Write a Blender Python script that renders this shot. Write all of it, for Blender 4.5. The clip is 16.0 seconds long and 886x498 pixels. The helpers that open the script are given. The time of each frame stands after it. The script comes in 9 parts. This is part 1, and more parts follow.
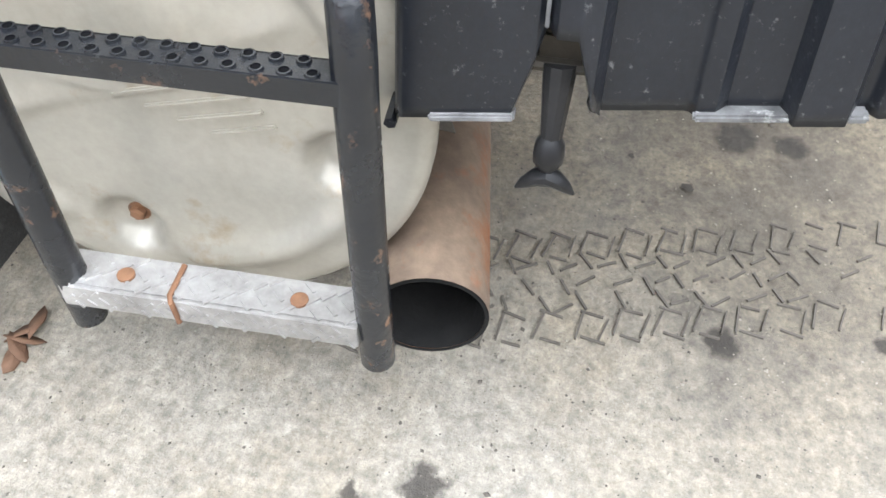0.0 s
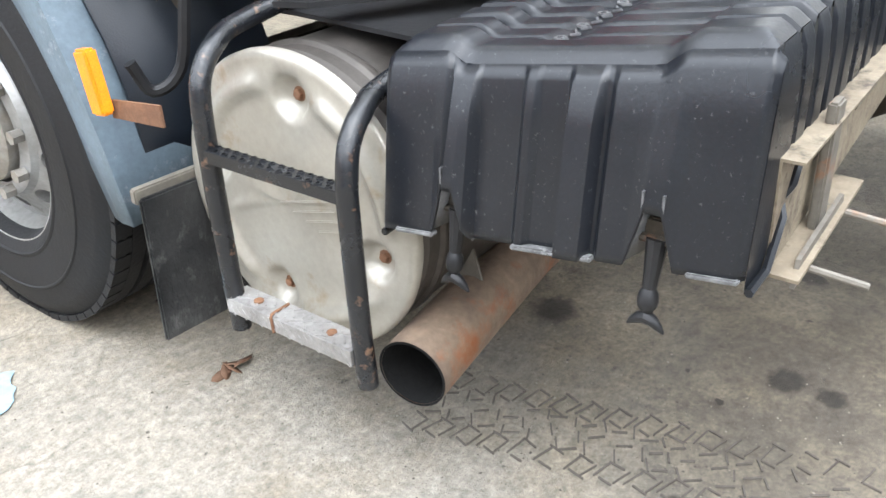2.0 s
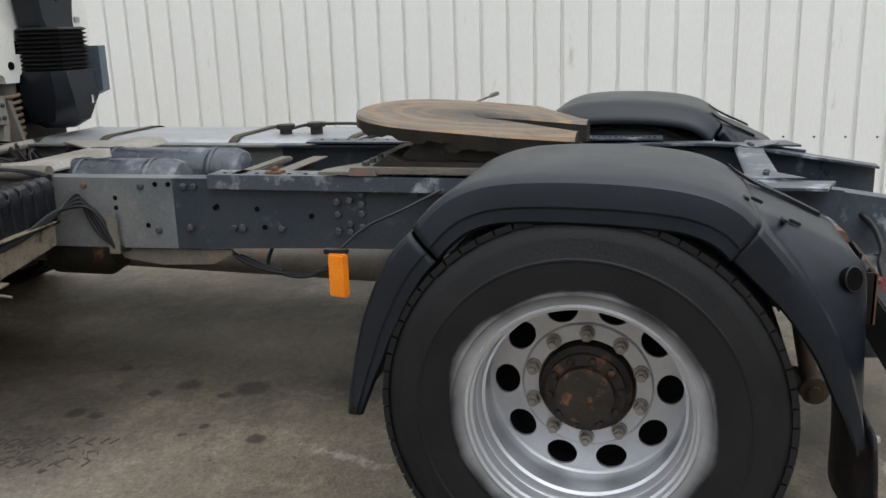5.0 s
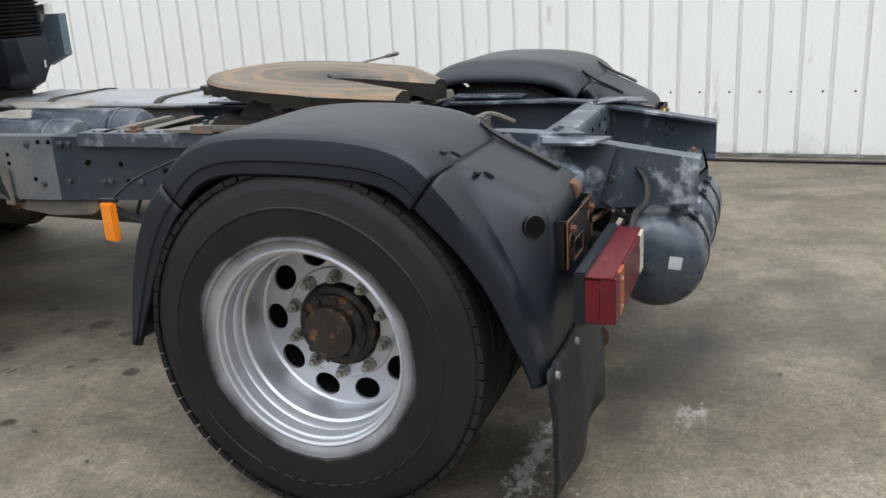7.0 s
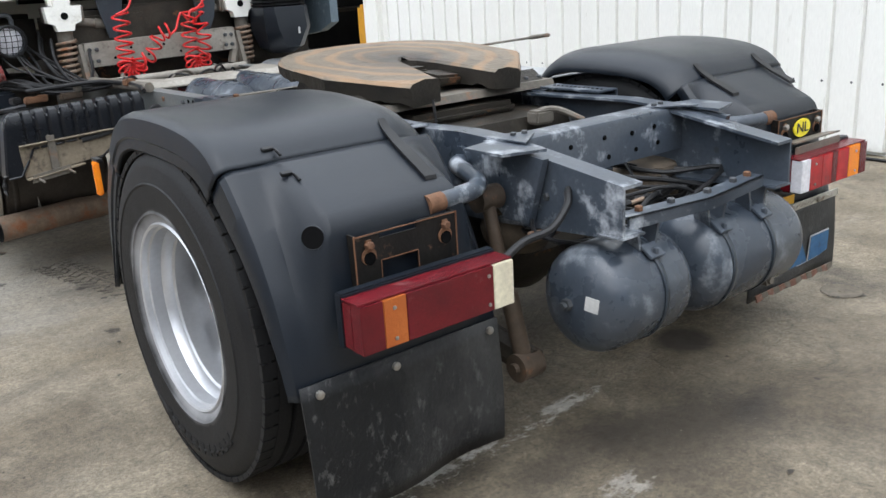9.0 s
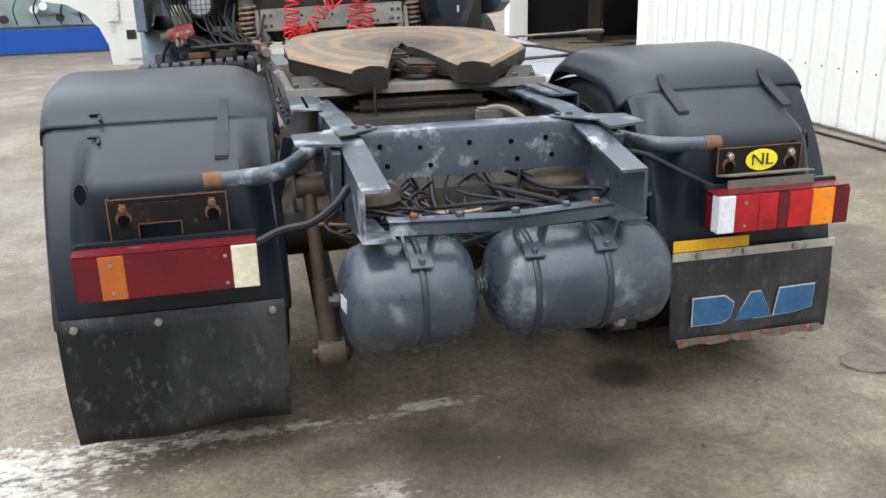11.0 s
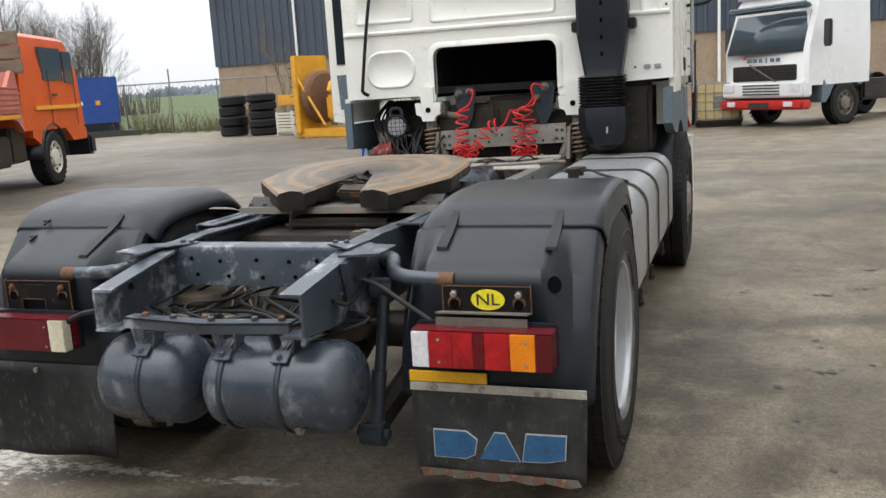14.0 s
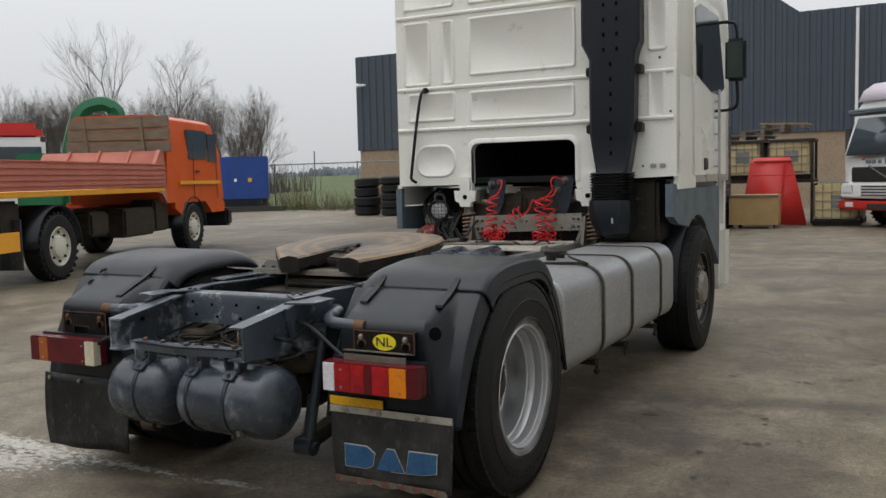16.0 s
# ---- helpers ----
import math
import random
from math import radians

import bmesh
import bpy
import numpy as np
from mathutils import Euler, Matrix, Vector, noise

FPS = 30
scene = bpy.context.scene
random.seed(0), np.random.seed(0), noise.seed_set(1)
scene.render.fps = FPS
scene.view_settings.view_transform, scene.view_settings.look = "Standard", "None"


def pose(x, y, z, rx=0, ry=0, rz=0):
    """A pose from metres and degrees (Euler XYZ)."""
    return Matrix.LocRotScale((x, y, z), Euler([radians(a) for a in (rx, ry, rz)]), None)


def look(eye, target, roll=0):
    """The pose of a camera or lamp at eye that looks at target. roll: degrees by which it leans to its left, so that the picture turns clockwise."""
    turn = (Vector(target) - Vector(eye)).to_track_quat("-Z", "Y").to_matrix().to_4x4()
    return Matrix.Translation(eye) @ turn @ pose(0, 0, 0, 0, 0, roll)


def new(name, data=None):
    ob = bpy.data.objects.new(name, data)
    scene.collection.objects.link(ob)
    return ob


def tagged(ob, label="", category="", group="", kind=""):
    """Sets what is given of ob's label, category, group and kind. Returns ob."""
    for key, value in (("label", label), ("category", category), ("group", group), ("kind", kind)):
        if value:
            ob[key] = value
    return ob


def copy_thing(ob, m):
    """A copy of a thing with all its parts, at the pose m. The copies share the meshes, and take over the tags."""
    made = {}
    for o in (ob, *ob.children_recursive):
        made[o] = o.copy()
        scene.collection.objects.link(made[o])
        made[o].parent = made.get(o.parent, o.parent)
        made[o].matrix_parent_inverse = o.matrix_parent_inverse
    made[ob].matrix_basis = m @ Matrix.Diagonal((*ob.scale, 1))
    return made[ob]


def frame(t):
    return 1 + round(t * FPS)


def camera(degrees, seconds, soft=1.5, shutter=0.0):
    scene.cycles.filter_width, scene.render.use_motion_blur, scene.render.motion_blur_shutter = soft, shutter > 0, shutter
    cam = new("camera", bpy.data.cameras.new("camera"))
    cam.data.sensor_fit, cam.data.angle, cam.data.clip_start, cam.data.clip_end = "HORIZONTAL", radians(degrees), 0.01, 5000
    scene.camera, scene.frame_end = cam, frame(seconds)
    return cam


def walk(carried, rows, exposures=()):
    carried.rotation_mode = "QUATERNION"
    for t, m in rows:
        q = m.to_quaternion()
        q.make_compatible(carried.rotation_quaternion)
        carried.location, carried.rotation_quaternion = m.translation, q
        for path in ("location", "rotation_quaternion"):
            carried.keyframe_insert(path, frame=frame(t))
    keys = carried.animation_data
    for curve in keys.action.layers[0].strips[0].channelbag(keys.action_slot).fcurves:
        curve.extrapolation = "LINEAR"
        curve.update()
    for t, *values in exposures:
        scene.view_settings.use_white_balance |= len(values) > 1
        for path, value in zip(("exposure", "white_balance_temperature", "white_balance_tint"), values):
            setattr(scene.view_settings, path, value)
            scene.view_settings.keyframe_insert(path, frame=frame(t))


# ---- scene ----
cam = camera(53.8, 16.0)
PATH = [
    (0, (-1.752, 2.344, 1.011), (-0.424, 2.567, -0.467), 0.7),
    (0.5, (-1.816, 2.185, 1.059), (-0.45, 2.584, -0.346), 1.9),
    (1, (-1.816, 1.987, 1.098), (-0.495, 2.768, -0.183), -1.6),
    (1.5, (-1.896, 1.845, 1.139), (-0.614, 2.828, -0.041), -3.2),
    (2, (-2.071, 1.673, 1.161), (-0.702, 2.767, 0.197), -2.8),
    (2.5, (-2.262, 1.407, 1.241), (-0.786, 2.525, 0.484), -2.0),
    (3, (-2.443, 1.038, 1.278), (-0.945, 2.237, 0.713), -0.9),
    (3.5, (-2.655, 0.757, 1.329), (-1.073, 1.865, 0.81), -2.1),
    (4, (-2.873, 0.417, 1.386), (-1.16, 1.337, 0.918), -3.1),
    (4.5, (-3.007, 0.04, 1.397), (-1.216, 0.796, 0.929), -1.6),
    (5, (-3.133, -0.179, 1.412), (-1.263, 0.327, 0.915), -1.8),
    (5.2, (-3.207, -0.262, 1.4), (-1.323, 0.164, 0.881), -1.8),
    (7.3, (-2.988, -1.326, 1.408), (-1.259, -0.508, 0.825), -3.3),
    (7.5, (-2.898, -1.486, 1.401), (-1.218, -0.564, 0.828), -3.1),
    (8, (-2.672, -1.83, 1.421), (-1.148, -0.667, 0.852), -3.0),
    (8.2, (-2.551, -1.941, 1.413), (-1.097, -0.692, 0.842), -3.1),
    (10.3, (-1.184, -2.784, 1.398), (-0.502, -1.01, 0.777), -1.9),
    (10.5, (-1.049, -2.87, 1.409), (-0.445, -1.064, 0.796), -1.3),
    (11, (-0.66, -2.988, 1.404), (-0.235, -1.138, 0.775), -1.4),
    (11.5, (-0.246, -3.102, 1.4), (-0.117, -1.189, 0.83), -2.1),
    (12, (0.146, -3.198, 1.426), (0.051, -1.27, 0.903), -2.4),
    (12.5, (0.512, -3.198, 1.422), (0.276, -1.284, 0.894), -2.6),
    (13, (0.956, -3.261, 1.444), (0.526, -1.367, 0.966), -2.4),
    (13.5, (1.307, -3.249, 1.443), (0.803, -1.354, 1.047), -2.5),
    (14, (1.637, -3.174, 1.462), (0.991, -1.318, 1.092), -3.4),
    (14.5, (2.027, -3.15, 1.461), (1.25, -1.348, 1.08), -2.5),
    (15, (2.282, -3.203, 1.451), (1.471, -1.403, 1.132), -1.8),
    (15.5, (2.519, -3.41, 1.462), (1.625, -1.637, 1.222), -1.6),
    (16, (2.754, -3.577, 1.453), (1.808, -1.823, 1.289), -1.4),
]
EXPOSURES = [(0, 2.08, 6100, 10), (1.0, 2.13, 6100, 10), (1.5, 2.13, 6100, 10), (2.5, 1.72, 6200, 10), (3.5, 0.68, 6350, 10), (4.2, 0.23, 6350, 10), (5, 0.13, 6350, 10), (7.5, 0.53, 6150, 10), (8.2, 0.58, 6150, 10), (10.5, 0.98, 6200, 10), (12.5, 0.93, 6400, 10), (13.5, 0.63, 6500, 10), (14.5, 0.28, 6500, 10), (15.5, 0.11, 6500, 10), (16, -0.29, 6600, 10)]
walk(cam, [(t, look(eye, target, roll)) for t, eye, target, roll in PATH], EXPOSURES)
# ---- light and air: a bright overcast winter day ----
world = bpy.data.worlds.new("overcast")
scene.world = world
world.use_nodes = True
wn, wl = world.node_tree.nodes, world.node_tree.links
sky = wn.new("ShaderNodeTexSky")
sky.sky_type, sky.sun_disc = "NISHITA", False
sky.sun_elevation, sky.sun_rotation = radians(30), radians(235)
sky.air_density, sky.dust_density = 1.0, 4.0
grey = wn.new("ShaderNodeMix")
grey.data_type = "RGBA"
grey.inputs["Factor"].default_value = 0.93
# an overcast sky is brighter overhead than at the horizon
wtc, wsep, wup, wgrad = wn.new("ShaderNodeTexCoord"), wn.new("ShaderNodeSeparateXYZ"), wn.new("ShaderNodeMapRange"), wn.new("ShaderNodeMix")
wl.new(wtc.outputs["Generated"], wsep.inputs[0])
wl.new(wsep.outputs["Z"], wup.inputs[0])
wgrad.data_type = "RGBA"
wgrad.inputs["A"].default_value = (7.6, 7.85, 8.2, 1)
wgrad.inputs["B"].default_value = (22.0, 22.7, 23.5, 1)
wl.new(wup.outputs[0], wgrad.inputs["Factor"])
wl.new(wgrad.outputs["Result"], grey.inputs["B"])
wl.new(sky.outputs[0], grey.inputs["A"])
wl.new(grey.outputs["Result"], wn["Background"].inputs[0])
wn["Background"].inputs[1].default_value = 0.095
sun_data = bpy.data.lights.new("sun", "SUN")
sun_data.energy, sun_data.angle, sun_data.color = 0.7, radians(45), (1, 0.975, 0.94)
sun = new("sun", sun_data)
sun.matrix_world = look((-3, -3, 10), (0, 0, 0))


# ---- materials ----
def mat(name, c1, c2=None, rough=0.6, metal=0.0, scale=5.0, bump=0.15, bscale=70.0, wear=None, amount=0.0, wscale=9.0, rvar=0.15, stretch=(1, 1, 1), spread=0.22, grain=0.8, spec=0.4):
    """A weathered surface: two colours in broad clouds, a fine grain, and worn patches of a third."""
    m = bpy.data.materials.new(name)
    m.use_nodes = True
    n, l = m.node_tree.nodes, m.node_tree.links
    b = n["Principled BSDF"]
    tc, mp = n.new("ShaderNodeTexCoord"), n.new("ShaderNodeMapping")
    mp.inputs["Scale"].default_value = stretch
    l.new(tc.outputs["Object"], mp.inputs[0])

    def cloud(s, detail=6.0, r=0.6):
        t = n.new("ShaderNodeTexNoise")
        t.inputs["Scale"].default_value, t.inputs["Detail"].default_value, t.inputs["Roughness"].default_value = s, detail, r
        l.new(mp.outputs[0], t.inputs["Vector"])
        return t.outputs["Fac"]

    def ramp(f, a, z):
        t = n.new("ShaderNodeMapRange")
        t.inputs[1].default_value, t.inputs[2].default_value = a, z
        l.new(f, t.inputs[0])
        return t.outputs[0]

    def mix(f, a, c, mode="MIX"):
        t = n.new("ShaderNodeMix")
        t.data_type, t.blend_type = "RGBA", mode
        for v, s in ((f, t.inputs["Factor"]), (a, t.inputs["A"]), (c, t.inputs["B"])):
            if isinstance(v, (int, float)):
                s.default_value = v
            elif isinstance(v, tuple):
                s.default_value = (*v, 1) if len(v) == 3 else v
            else:
                l.new(v, s)
        return t.outputs["Result"]

    c2 = c2 or tuple(0.72 * v for v in c1)
    big, fine = cloud(scale), cloud(bscale, 4.0)
    col = mix(ramp(big, 0.5 - spread, 0.5 + spread), c1, c2)
    lo, hi = (0.8, 0.8, 0.8), (1.12, 1.12, 1.12)
    col = mix(grain, col, mix(ramp(fine, 0.3, 0.7), lo, hi), "MULTIPLY")
    rg = n.new("ShaderNodeMath")
    rg.operation = "MULTIPLY_ADD"
    l.new(big, rg.inputs[0])
    rg.inputs[1].default_value, rg.inputs[2].default_value = rvar * 2, rough - rvar
    rough_out = rg.outputs[0]
    if wear:
        w = ramp(cloud(wscale, 9.0, 0.68), 0.62 - amount * 0.5, 0.74 - amount * 0.4)
        col = mix(w, col, wear)
    l.new(col, b.inputs["Base Color"])
    l.new(rough_out, b.inputs["Roughness"])
    b.inputs["Metallic"].default_value = metal
    b.inputs["Specular IOR Level"].default_value = spec
    if bump:
        bp = n.new("ShaderNodeBump")
        bp.inputs["Strength"].default_value, bp.inputs["Distance"].default_value = bump, 0.004
        l.new(fine, bp.inputs["Height"])
        l.new(bp.outputs[0], b.inputs["Normal"])
    return m


def glass(name, tint=(0.02, 0.025, 0.03), rough=0.05):
    m = bpy.data.materials.new(name)
    m.use_nodes = True
    b = m.node_tree.nodes["Principled BSDF"]
    b.inputs["Base Color"].default_value, b.inputs["Roughness"].default_value = (*tint, 1), rough
    b.inputs["Specular IOR Level"].default_value = 0.35
    return m


RUST = (0.24, 0.11, 0.05)
M_RUBBER = mat("tyre_rubber", (0.007, 0.0072, 0.008), (0.014, 0.014, 0.0145), 0.6, scale=7, bump=0.3, bscale=120, spec=0.26)
M_PLASTIC = mat("dark_plastic", (0.0055, 0.008, 0.0125), (0.0095, 0.013, 0.0185), 0.36, scale=4, bump=0.16, bscale=260, rvar=0.12, spec=0.36)
M_BOX = mat("black_box_plastic", (0.0055, 0.0066, 0.0092), (0.0115, 0.0128, 0.016), 0.3, scale=5, bump=0.09, bscale=160, wear=(0.09, 0.09, 0.092), amount=0.025, wscale=130, rvar=0.1, spec=0.4)
M_FRAME = mat("frame_paint", (0.022, 0.03, 0.041), (0.035, 0.043, 0.052), 0.36, scale=4, bump=0.1, wear=(0.08, 0.09, 0.1), amount=0.03, wscale=11, spec=0.4)
M_FRAMEW = mat("worn_frame_paint", (0.034, 0.045, 0.061), (0.062, 0.073, 0.09), 0.32, scale=5, bump=0.1, wear=(0.4, 0.425, 0.46), amount=0.19, wscale=6.5, spec=0.5)
M_TANK = mat("tank_paint", (0.03, 0.039, 0.053), (0.056, 0.067, 0.083), 0.28, scale=6, bump=0.06, wear=(0.2, 0.22, 0.245), amount=0.13, wscale=6.0, grain=0.5, spec=0.5)
M_FRAMEO = mat("old_frame_paint", (0.11, 0.12, 0.125), (0.17, 0.17, 0.162), 0.42, scale=5, bump=0.15, wear=(0.2, 0.19, 0.17), amount=0.08, wscale=9)
M_RIM = mat("rim_silver", (0.6, 0.61, 0.63), (0.5, 0.51, 0.53), 0.36, 0.65, scale=3, bump=0.03, grain=0.25, rvar=0.06)
M_RIMF = mat("dirty_rim_silver", (0.34, 0.34, 0.34), (0.22, 0.215, 0.2), 0.42, 0.5, scale=5, bump=0.1, wear=(0.1, 0.085, 0.07), amount=0.1, wscale=9)
M_NUT = mat("nut_steel", (0.4, 0.39, 0.37), (0.25, 0.22, 0.18), 0.4, 0.7, scale=20)
M_HUB = mat("greasy_hub", (0.018, 0.016, 0.014), (0.045, 0.036, 0.028), 0.5, 0.2, scale=14, bump=0.6, wear=RUST, amount=0.13, wscale=20, spec=0.3)
M_GREASE = mat("greasy_steel", (0.02, 0.019, 0.017), (0.055, 0.046, 0.035), 0.5, 0.3, scale=7, bump=0.5, wear=RUST, amount=0.05, spec=0.25)
M_DIRTY = mat("dirty_steel", (0.19, 0.17, 0.14), (0.11, 0.1, 0.085), 0.6, 0.2, scale=6, bump=0.4, wear=RUST, amount=0.1)
M_RUST = mat("rusty_steel", (0.2, 0.1, 0.05), (0.11, 0.055, 0.032), 0.8, 0.1, scale=18, bump=0.6, wear=(0.07, 0.05, 0.04), amount=0.1, wscale=14)
M_PIPE = mat("heat_stained_pipe", (0.3, 0.22, 0.155), (0.13, 0.095, 0.072), 0.6, 0.25, scale=8, bump=0.4, wear=(0.26, 0.1, 0.042), amount=0.2, wscale=9)
M_SOOT = mat("soot", (0.007, 0.007, 0.007), (0.014, 0.0135, 0.013), 0.9, scale=12, bump=0.5, spec=0.1)
M_SIL = mat("silencer_shield", (0.36, 0.34, 0.295), (0.28, 0.26, 0.22), 0.34, 0.4, scale=4, bump=0.06, grain=0.4, wear=(0.24, 0.19, 0.13), amount=0.07)
M_TUBE = mat("black_tube_paint", (0.006, 0.007, 0.009), (0.014, 0.015, 0.017), 0.26, scale=10, bump=0.3, wear=(0.15, 0.085, 0.05), amount=0.06, wscale=32, spec=0.5)
M_CHEQ = mat("bright_step_plate", (0.44, 0.43, 0.42), (0.22, 0.21, 0.2), 0.38, 0.6, scale=12, bump=0.3, bscale=90)
M_ALU = mat("brushed_tank_metal", (0.44, 0.45, 0.47), (0.36, 0.37, 0.38), 0.4, 0.6, scale=3, bump=0.06, stretch=(1, 0.3, 1))
M_CAB = mat("cab_white", (0.85, 0.84, 0.785), (0.79, 0.78, 0.72), 0.3, scale=1.5, bump=0.02, grain=0.25, wear=(0.5, 0.47, 0.4), amount=0.03, wscale=5)
M_CABG = mat("cab_grey_plastic", (0.13, 0.17, 0.2), (0.095, 0.125, 0.15), 0.45, scale=4, bump=0.2, wear=(0.28, 0.3, 0.32), amount=0.05, wscale=18)
M_BEAM = mat("dusty_beam_paint", (0.33, 0.31, 0.27), (0.22, 0.2, 0.17), 0.55, 0.1, scale=6, bump=0.2, wear=(0.1, 0.08, 0.06), amount=0.08, wscale=14)
M_RED = mat("red_hose", (0.72, 0.03, 0.03), (0.5, 0.02, 0.02), 0.3, scale=20, bump=0.05)
M_REDV = mat("red_valve", (0.3, 0.045, 0.04), (0.2, 0.04, 0.035), 0.55, scale=18, bump=0.5, wear=(0.42, 0.36, 0.33), amount=0.24, wscale=22)
M_AMBER = mat("amber_lens", (0.85, 0.27, 0.01), (0.75, 0.2, 0.01), 0.18, scale=15, bump=0.3, bscale=300)
M_LRED = mat("red_lens", (0.13, 0.007, 0.012), (0.085, 0.006, 0.01), 0.2, scale=8, bump=0.3, bscale=300, wear=(0.16, 0.06, 0.06), amount=0.05, wscale=12)
M_LRED2 = mat("bright_red_lens", (0.5, 0.014, 0.018), (0.17, 0.008, 0.012), 0.14, scale=16, bump=0.3, bscale=300)
M_LORANGE = mat("orange_lens", (0.42, 0.12, 0.025), (0.34, 0.08, 0.02), 0.16, scale=8, bump=0.3, bscale=300)
M_LCREAM = mat("cream_lens", (0.68, 0.63, 0.47), (0.55, 0.5, 0.38), 0.25, scale=12, bump=0.2)
M_LCLEAR = mat("clear_lens", (0.75, 0.74, 0.78), (0.6, 0.6, 0.62), 0.12, scale=12, bump=0.2)
M_FLAP = mat("worn_mudflap", (0.011, 0.0115, 0.0125), (0.055, 0.055, 0.054), 0.5, scale=2.6, bump=0.6, bscale=110, wear=(0.08, 0.08, 0.077), amount=0.13, wscale=30, spread=0.12, stretch=(1, 1, 0.6), spec=0.25)
M_YEL = mat("yellow_sticker", (0.85, 0.47, 0.02), (0.78, 0.42, 0.02), 0.4, scale=9, bump=0.05)
M_YELP = mat("yellow_badge", (0.85, 0.72, 0.03), (0.8, 0.66, 0.03), 0.4, scale=9, bump=0.05)
M_INK = mat("black_ink", (0.02, 0.02, 0.02), (0.05, 0.05, 0.045), 0.5, scale=20, bump=0)
M_BLUEL = mat("faded_blue_print", (0.04, 0.14, 0.28), (0.025, 0.09, 0.2), 0.5, scale=12, bump=0.1, wear=(0.05, 0.05, 0.06), amount=0.08, wscale=20)
M_WHITEL = mat("white_print", (0.6, 0.6, 0.58), (0.4, 0.4, 0.4), 0.5, scale=20, bump=0)
M_RUBHOSE = mat("black_hose", (0.009, 0.009, 0.0098), (0.02, 0.02, 0.021), 0.42, scale=10, bump=0.15, spec=0.25)
M_FWSIDE = mat("greasy_casting", (0.013, 0.012, 0.01), (0.034, 0.028, 0.021), 0.45, 0.2, scale=8, bump=0.7)
# near-black that paints shade into the hall, the cab tunnel and the wheel backs
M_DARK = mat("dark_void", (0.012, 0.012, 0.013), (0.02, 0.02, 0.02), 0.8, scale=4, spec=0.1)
# black discs in this paint the dark inside of bores that are not cut
M_HOLE = mat("bore_dark", (0.004, 0.004, 0.0045), (0.007, 0.007, 0.007), 1.0, spec=0.02, rvar=0)
M_AIRBAG = mat("air_spring_rubber", (0.1, 0.075, 0.05), (0.05, 0.04, 0.03), 0.8, scale=14, bump=0.4)
M_WALL = mat("white_wall_sheet", (0.86, 0.86, 0.82), (0.81, 0.81, 0.765), 0.4, scale=0.9, bump=0.03, wear=(0.5, 0.48, 0.42), amount=0.0, wscale=5, stretch=(1, 1, 0.25), grain=0.2)


# ---- building blocks ----
def bm_new():
    return bmesh.new()


def box(bm, c, s, rot=None, bevel=0.0):
    """A box of size s round c, its edges rounded by bevel."""
    t = bmesh.new()
    bmesh.ops.create_cube(t, size=1.0, matrix=Matrix.Diagonal((*s, 1)))
    if bevel:
        bmesh.ops.bevel(t, geom=list(t.edges), offset=bevel, segments=2, affect="EDGES", clamp_overlap=True)
    m = Matrix.Translation(c) @ (Euler([radians(a) for a in rot]).to_matrix().to_4x4() if rot else Matrix())
    bmesh.ops.transform(t, matrix=m, verts=list(t.verts))
    add(bm, t)
    return bm


def add(bm, t):
    """Puts the bmesh t into bm."""
    vs = [bm.verts.new(v.co) for v in t.verts]
    t.verts.index_update()
    for f in t.faces:
        try:
            bm.faces.new([vs[v.index] for v in f.verts])
        except ValueError:
            pass
    t.free()


def rings(bm, loops, closed=True, cap0=True, cap1=True):
    """Skins a row of vertex loops."""
    vs = [[bm.verts.new(p) for p in lp] for lp in loops]
    n = len(vs[0])
    for a, b in zip(vs, vs[1:]):
        for i in range(n if closed else n - 1):
            j = (i + 1) % n
            bm.faces.new((a[i], a[j], b[j], b[i]))
    if closed and cap0:
        bm.faces.new(list(reversed(vs[0])))
    if closed and cap1:
        bm.faces.new(vs[-1])
    return vs


def tube(bm, pts, r, seg=8, caps=True):
    """A round bar along points; r is one radius or one for each point."""
    pts = [Vector(p) for p in pts]
    rr = r if isinstance(r, (list, tuple)) else [r] * len(pts)
    tang = []
    for i, p in enumerate(pts):
        a, b = pts[max(i - 1, 0)], pts[min(i + 1, len(pts) - 1)]
        tang.append((b - a).normalized())
    side = tang[0].orthogonal().normalized()
    loops = []
    for p, t, q in zip(pts, tang, rr):
        side = (side - t * side.dot(t)).normalized()
        up = t.cross(side)
        loops.append([p + q * (math.cos(a) * side + math.sin(a) * up) for a in (2 * math.pi * k / seg for k in range(seg))])
    rings(bm, loops, True, caps, caps)
    return bm


def bent(pts, n=6):
    """A smooth run of points through the given ones."""
    p = [Vector(q) for q in pts]
    p = [2 * p[0] - p[1]] + p + [2 * p[-1] - p[-2]]
    out = []
    for a, b, c, d in zip(p, p[1:], p[2:], p[3:]):
        for k in range(n):
            t = k / n
            out.append(0.5 * (2 * b + (c - a) * t + (2 * a - 5 * b + 4 * c - d) * t * t + (3 * b - a - 3 * c + d) * t**3))
    out.append(p[-2])
    return out


def bar(bm, a, b, r, seg=16, r2=None):
    return tube(bm, [a, b], [r, r if r2 is None else r2], seg)


def lathe(bm, prof, o, axis="x", seg=48, sign=1, full=True):
    """Turns a profile of (radius, along) round an axis through o."""
    loops = []
    for r, h in prof:
        lp = []
        for k in range(seg):
            a = 2 * math.pi * k / seg
            u, v = r * math.cos(a), r * math.sin(a)
            lp.append({"x": (o[0] + sign * h, o[1] + u, o[2] + v), "y": (o[0] + u, o[1] + sign * h, o[2] + v), "z": (o[0] + u, o[1] + v, o[2] + sign * h)}[axis])
        loops.append(lp)
    rings(bm, loops, True, full, full)
    return bm


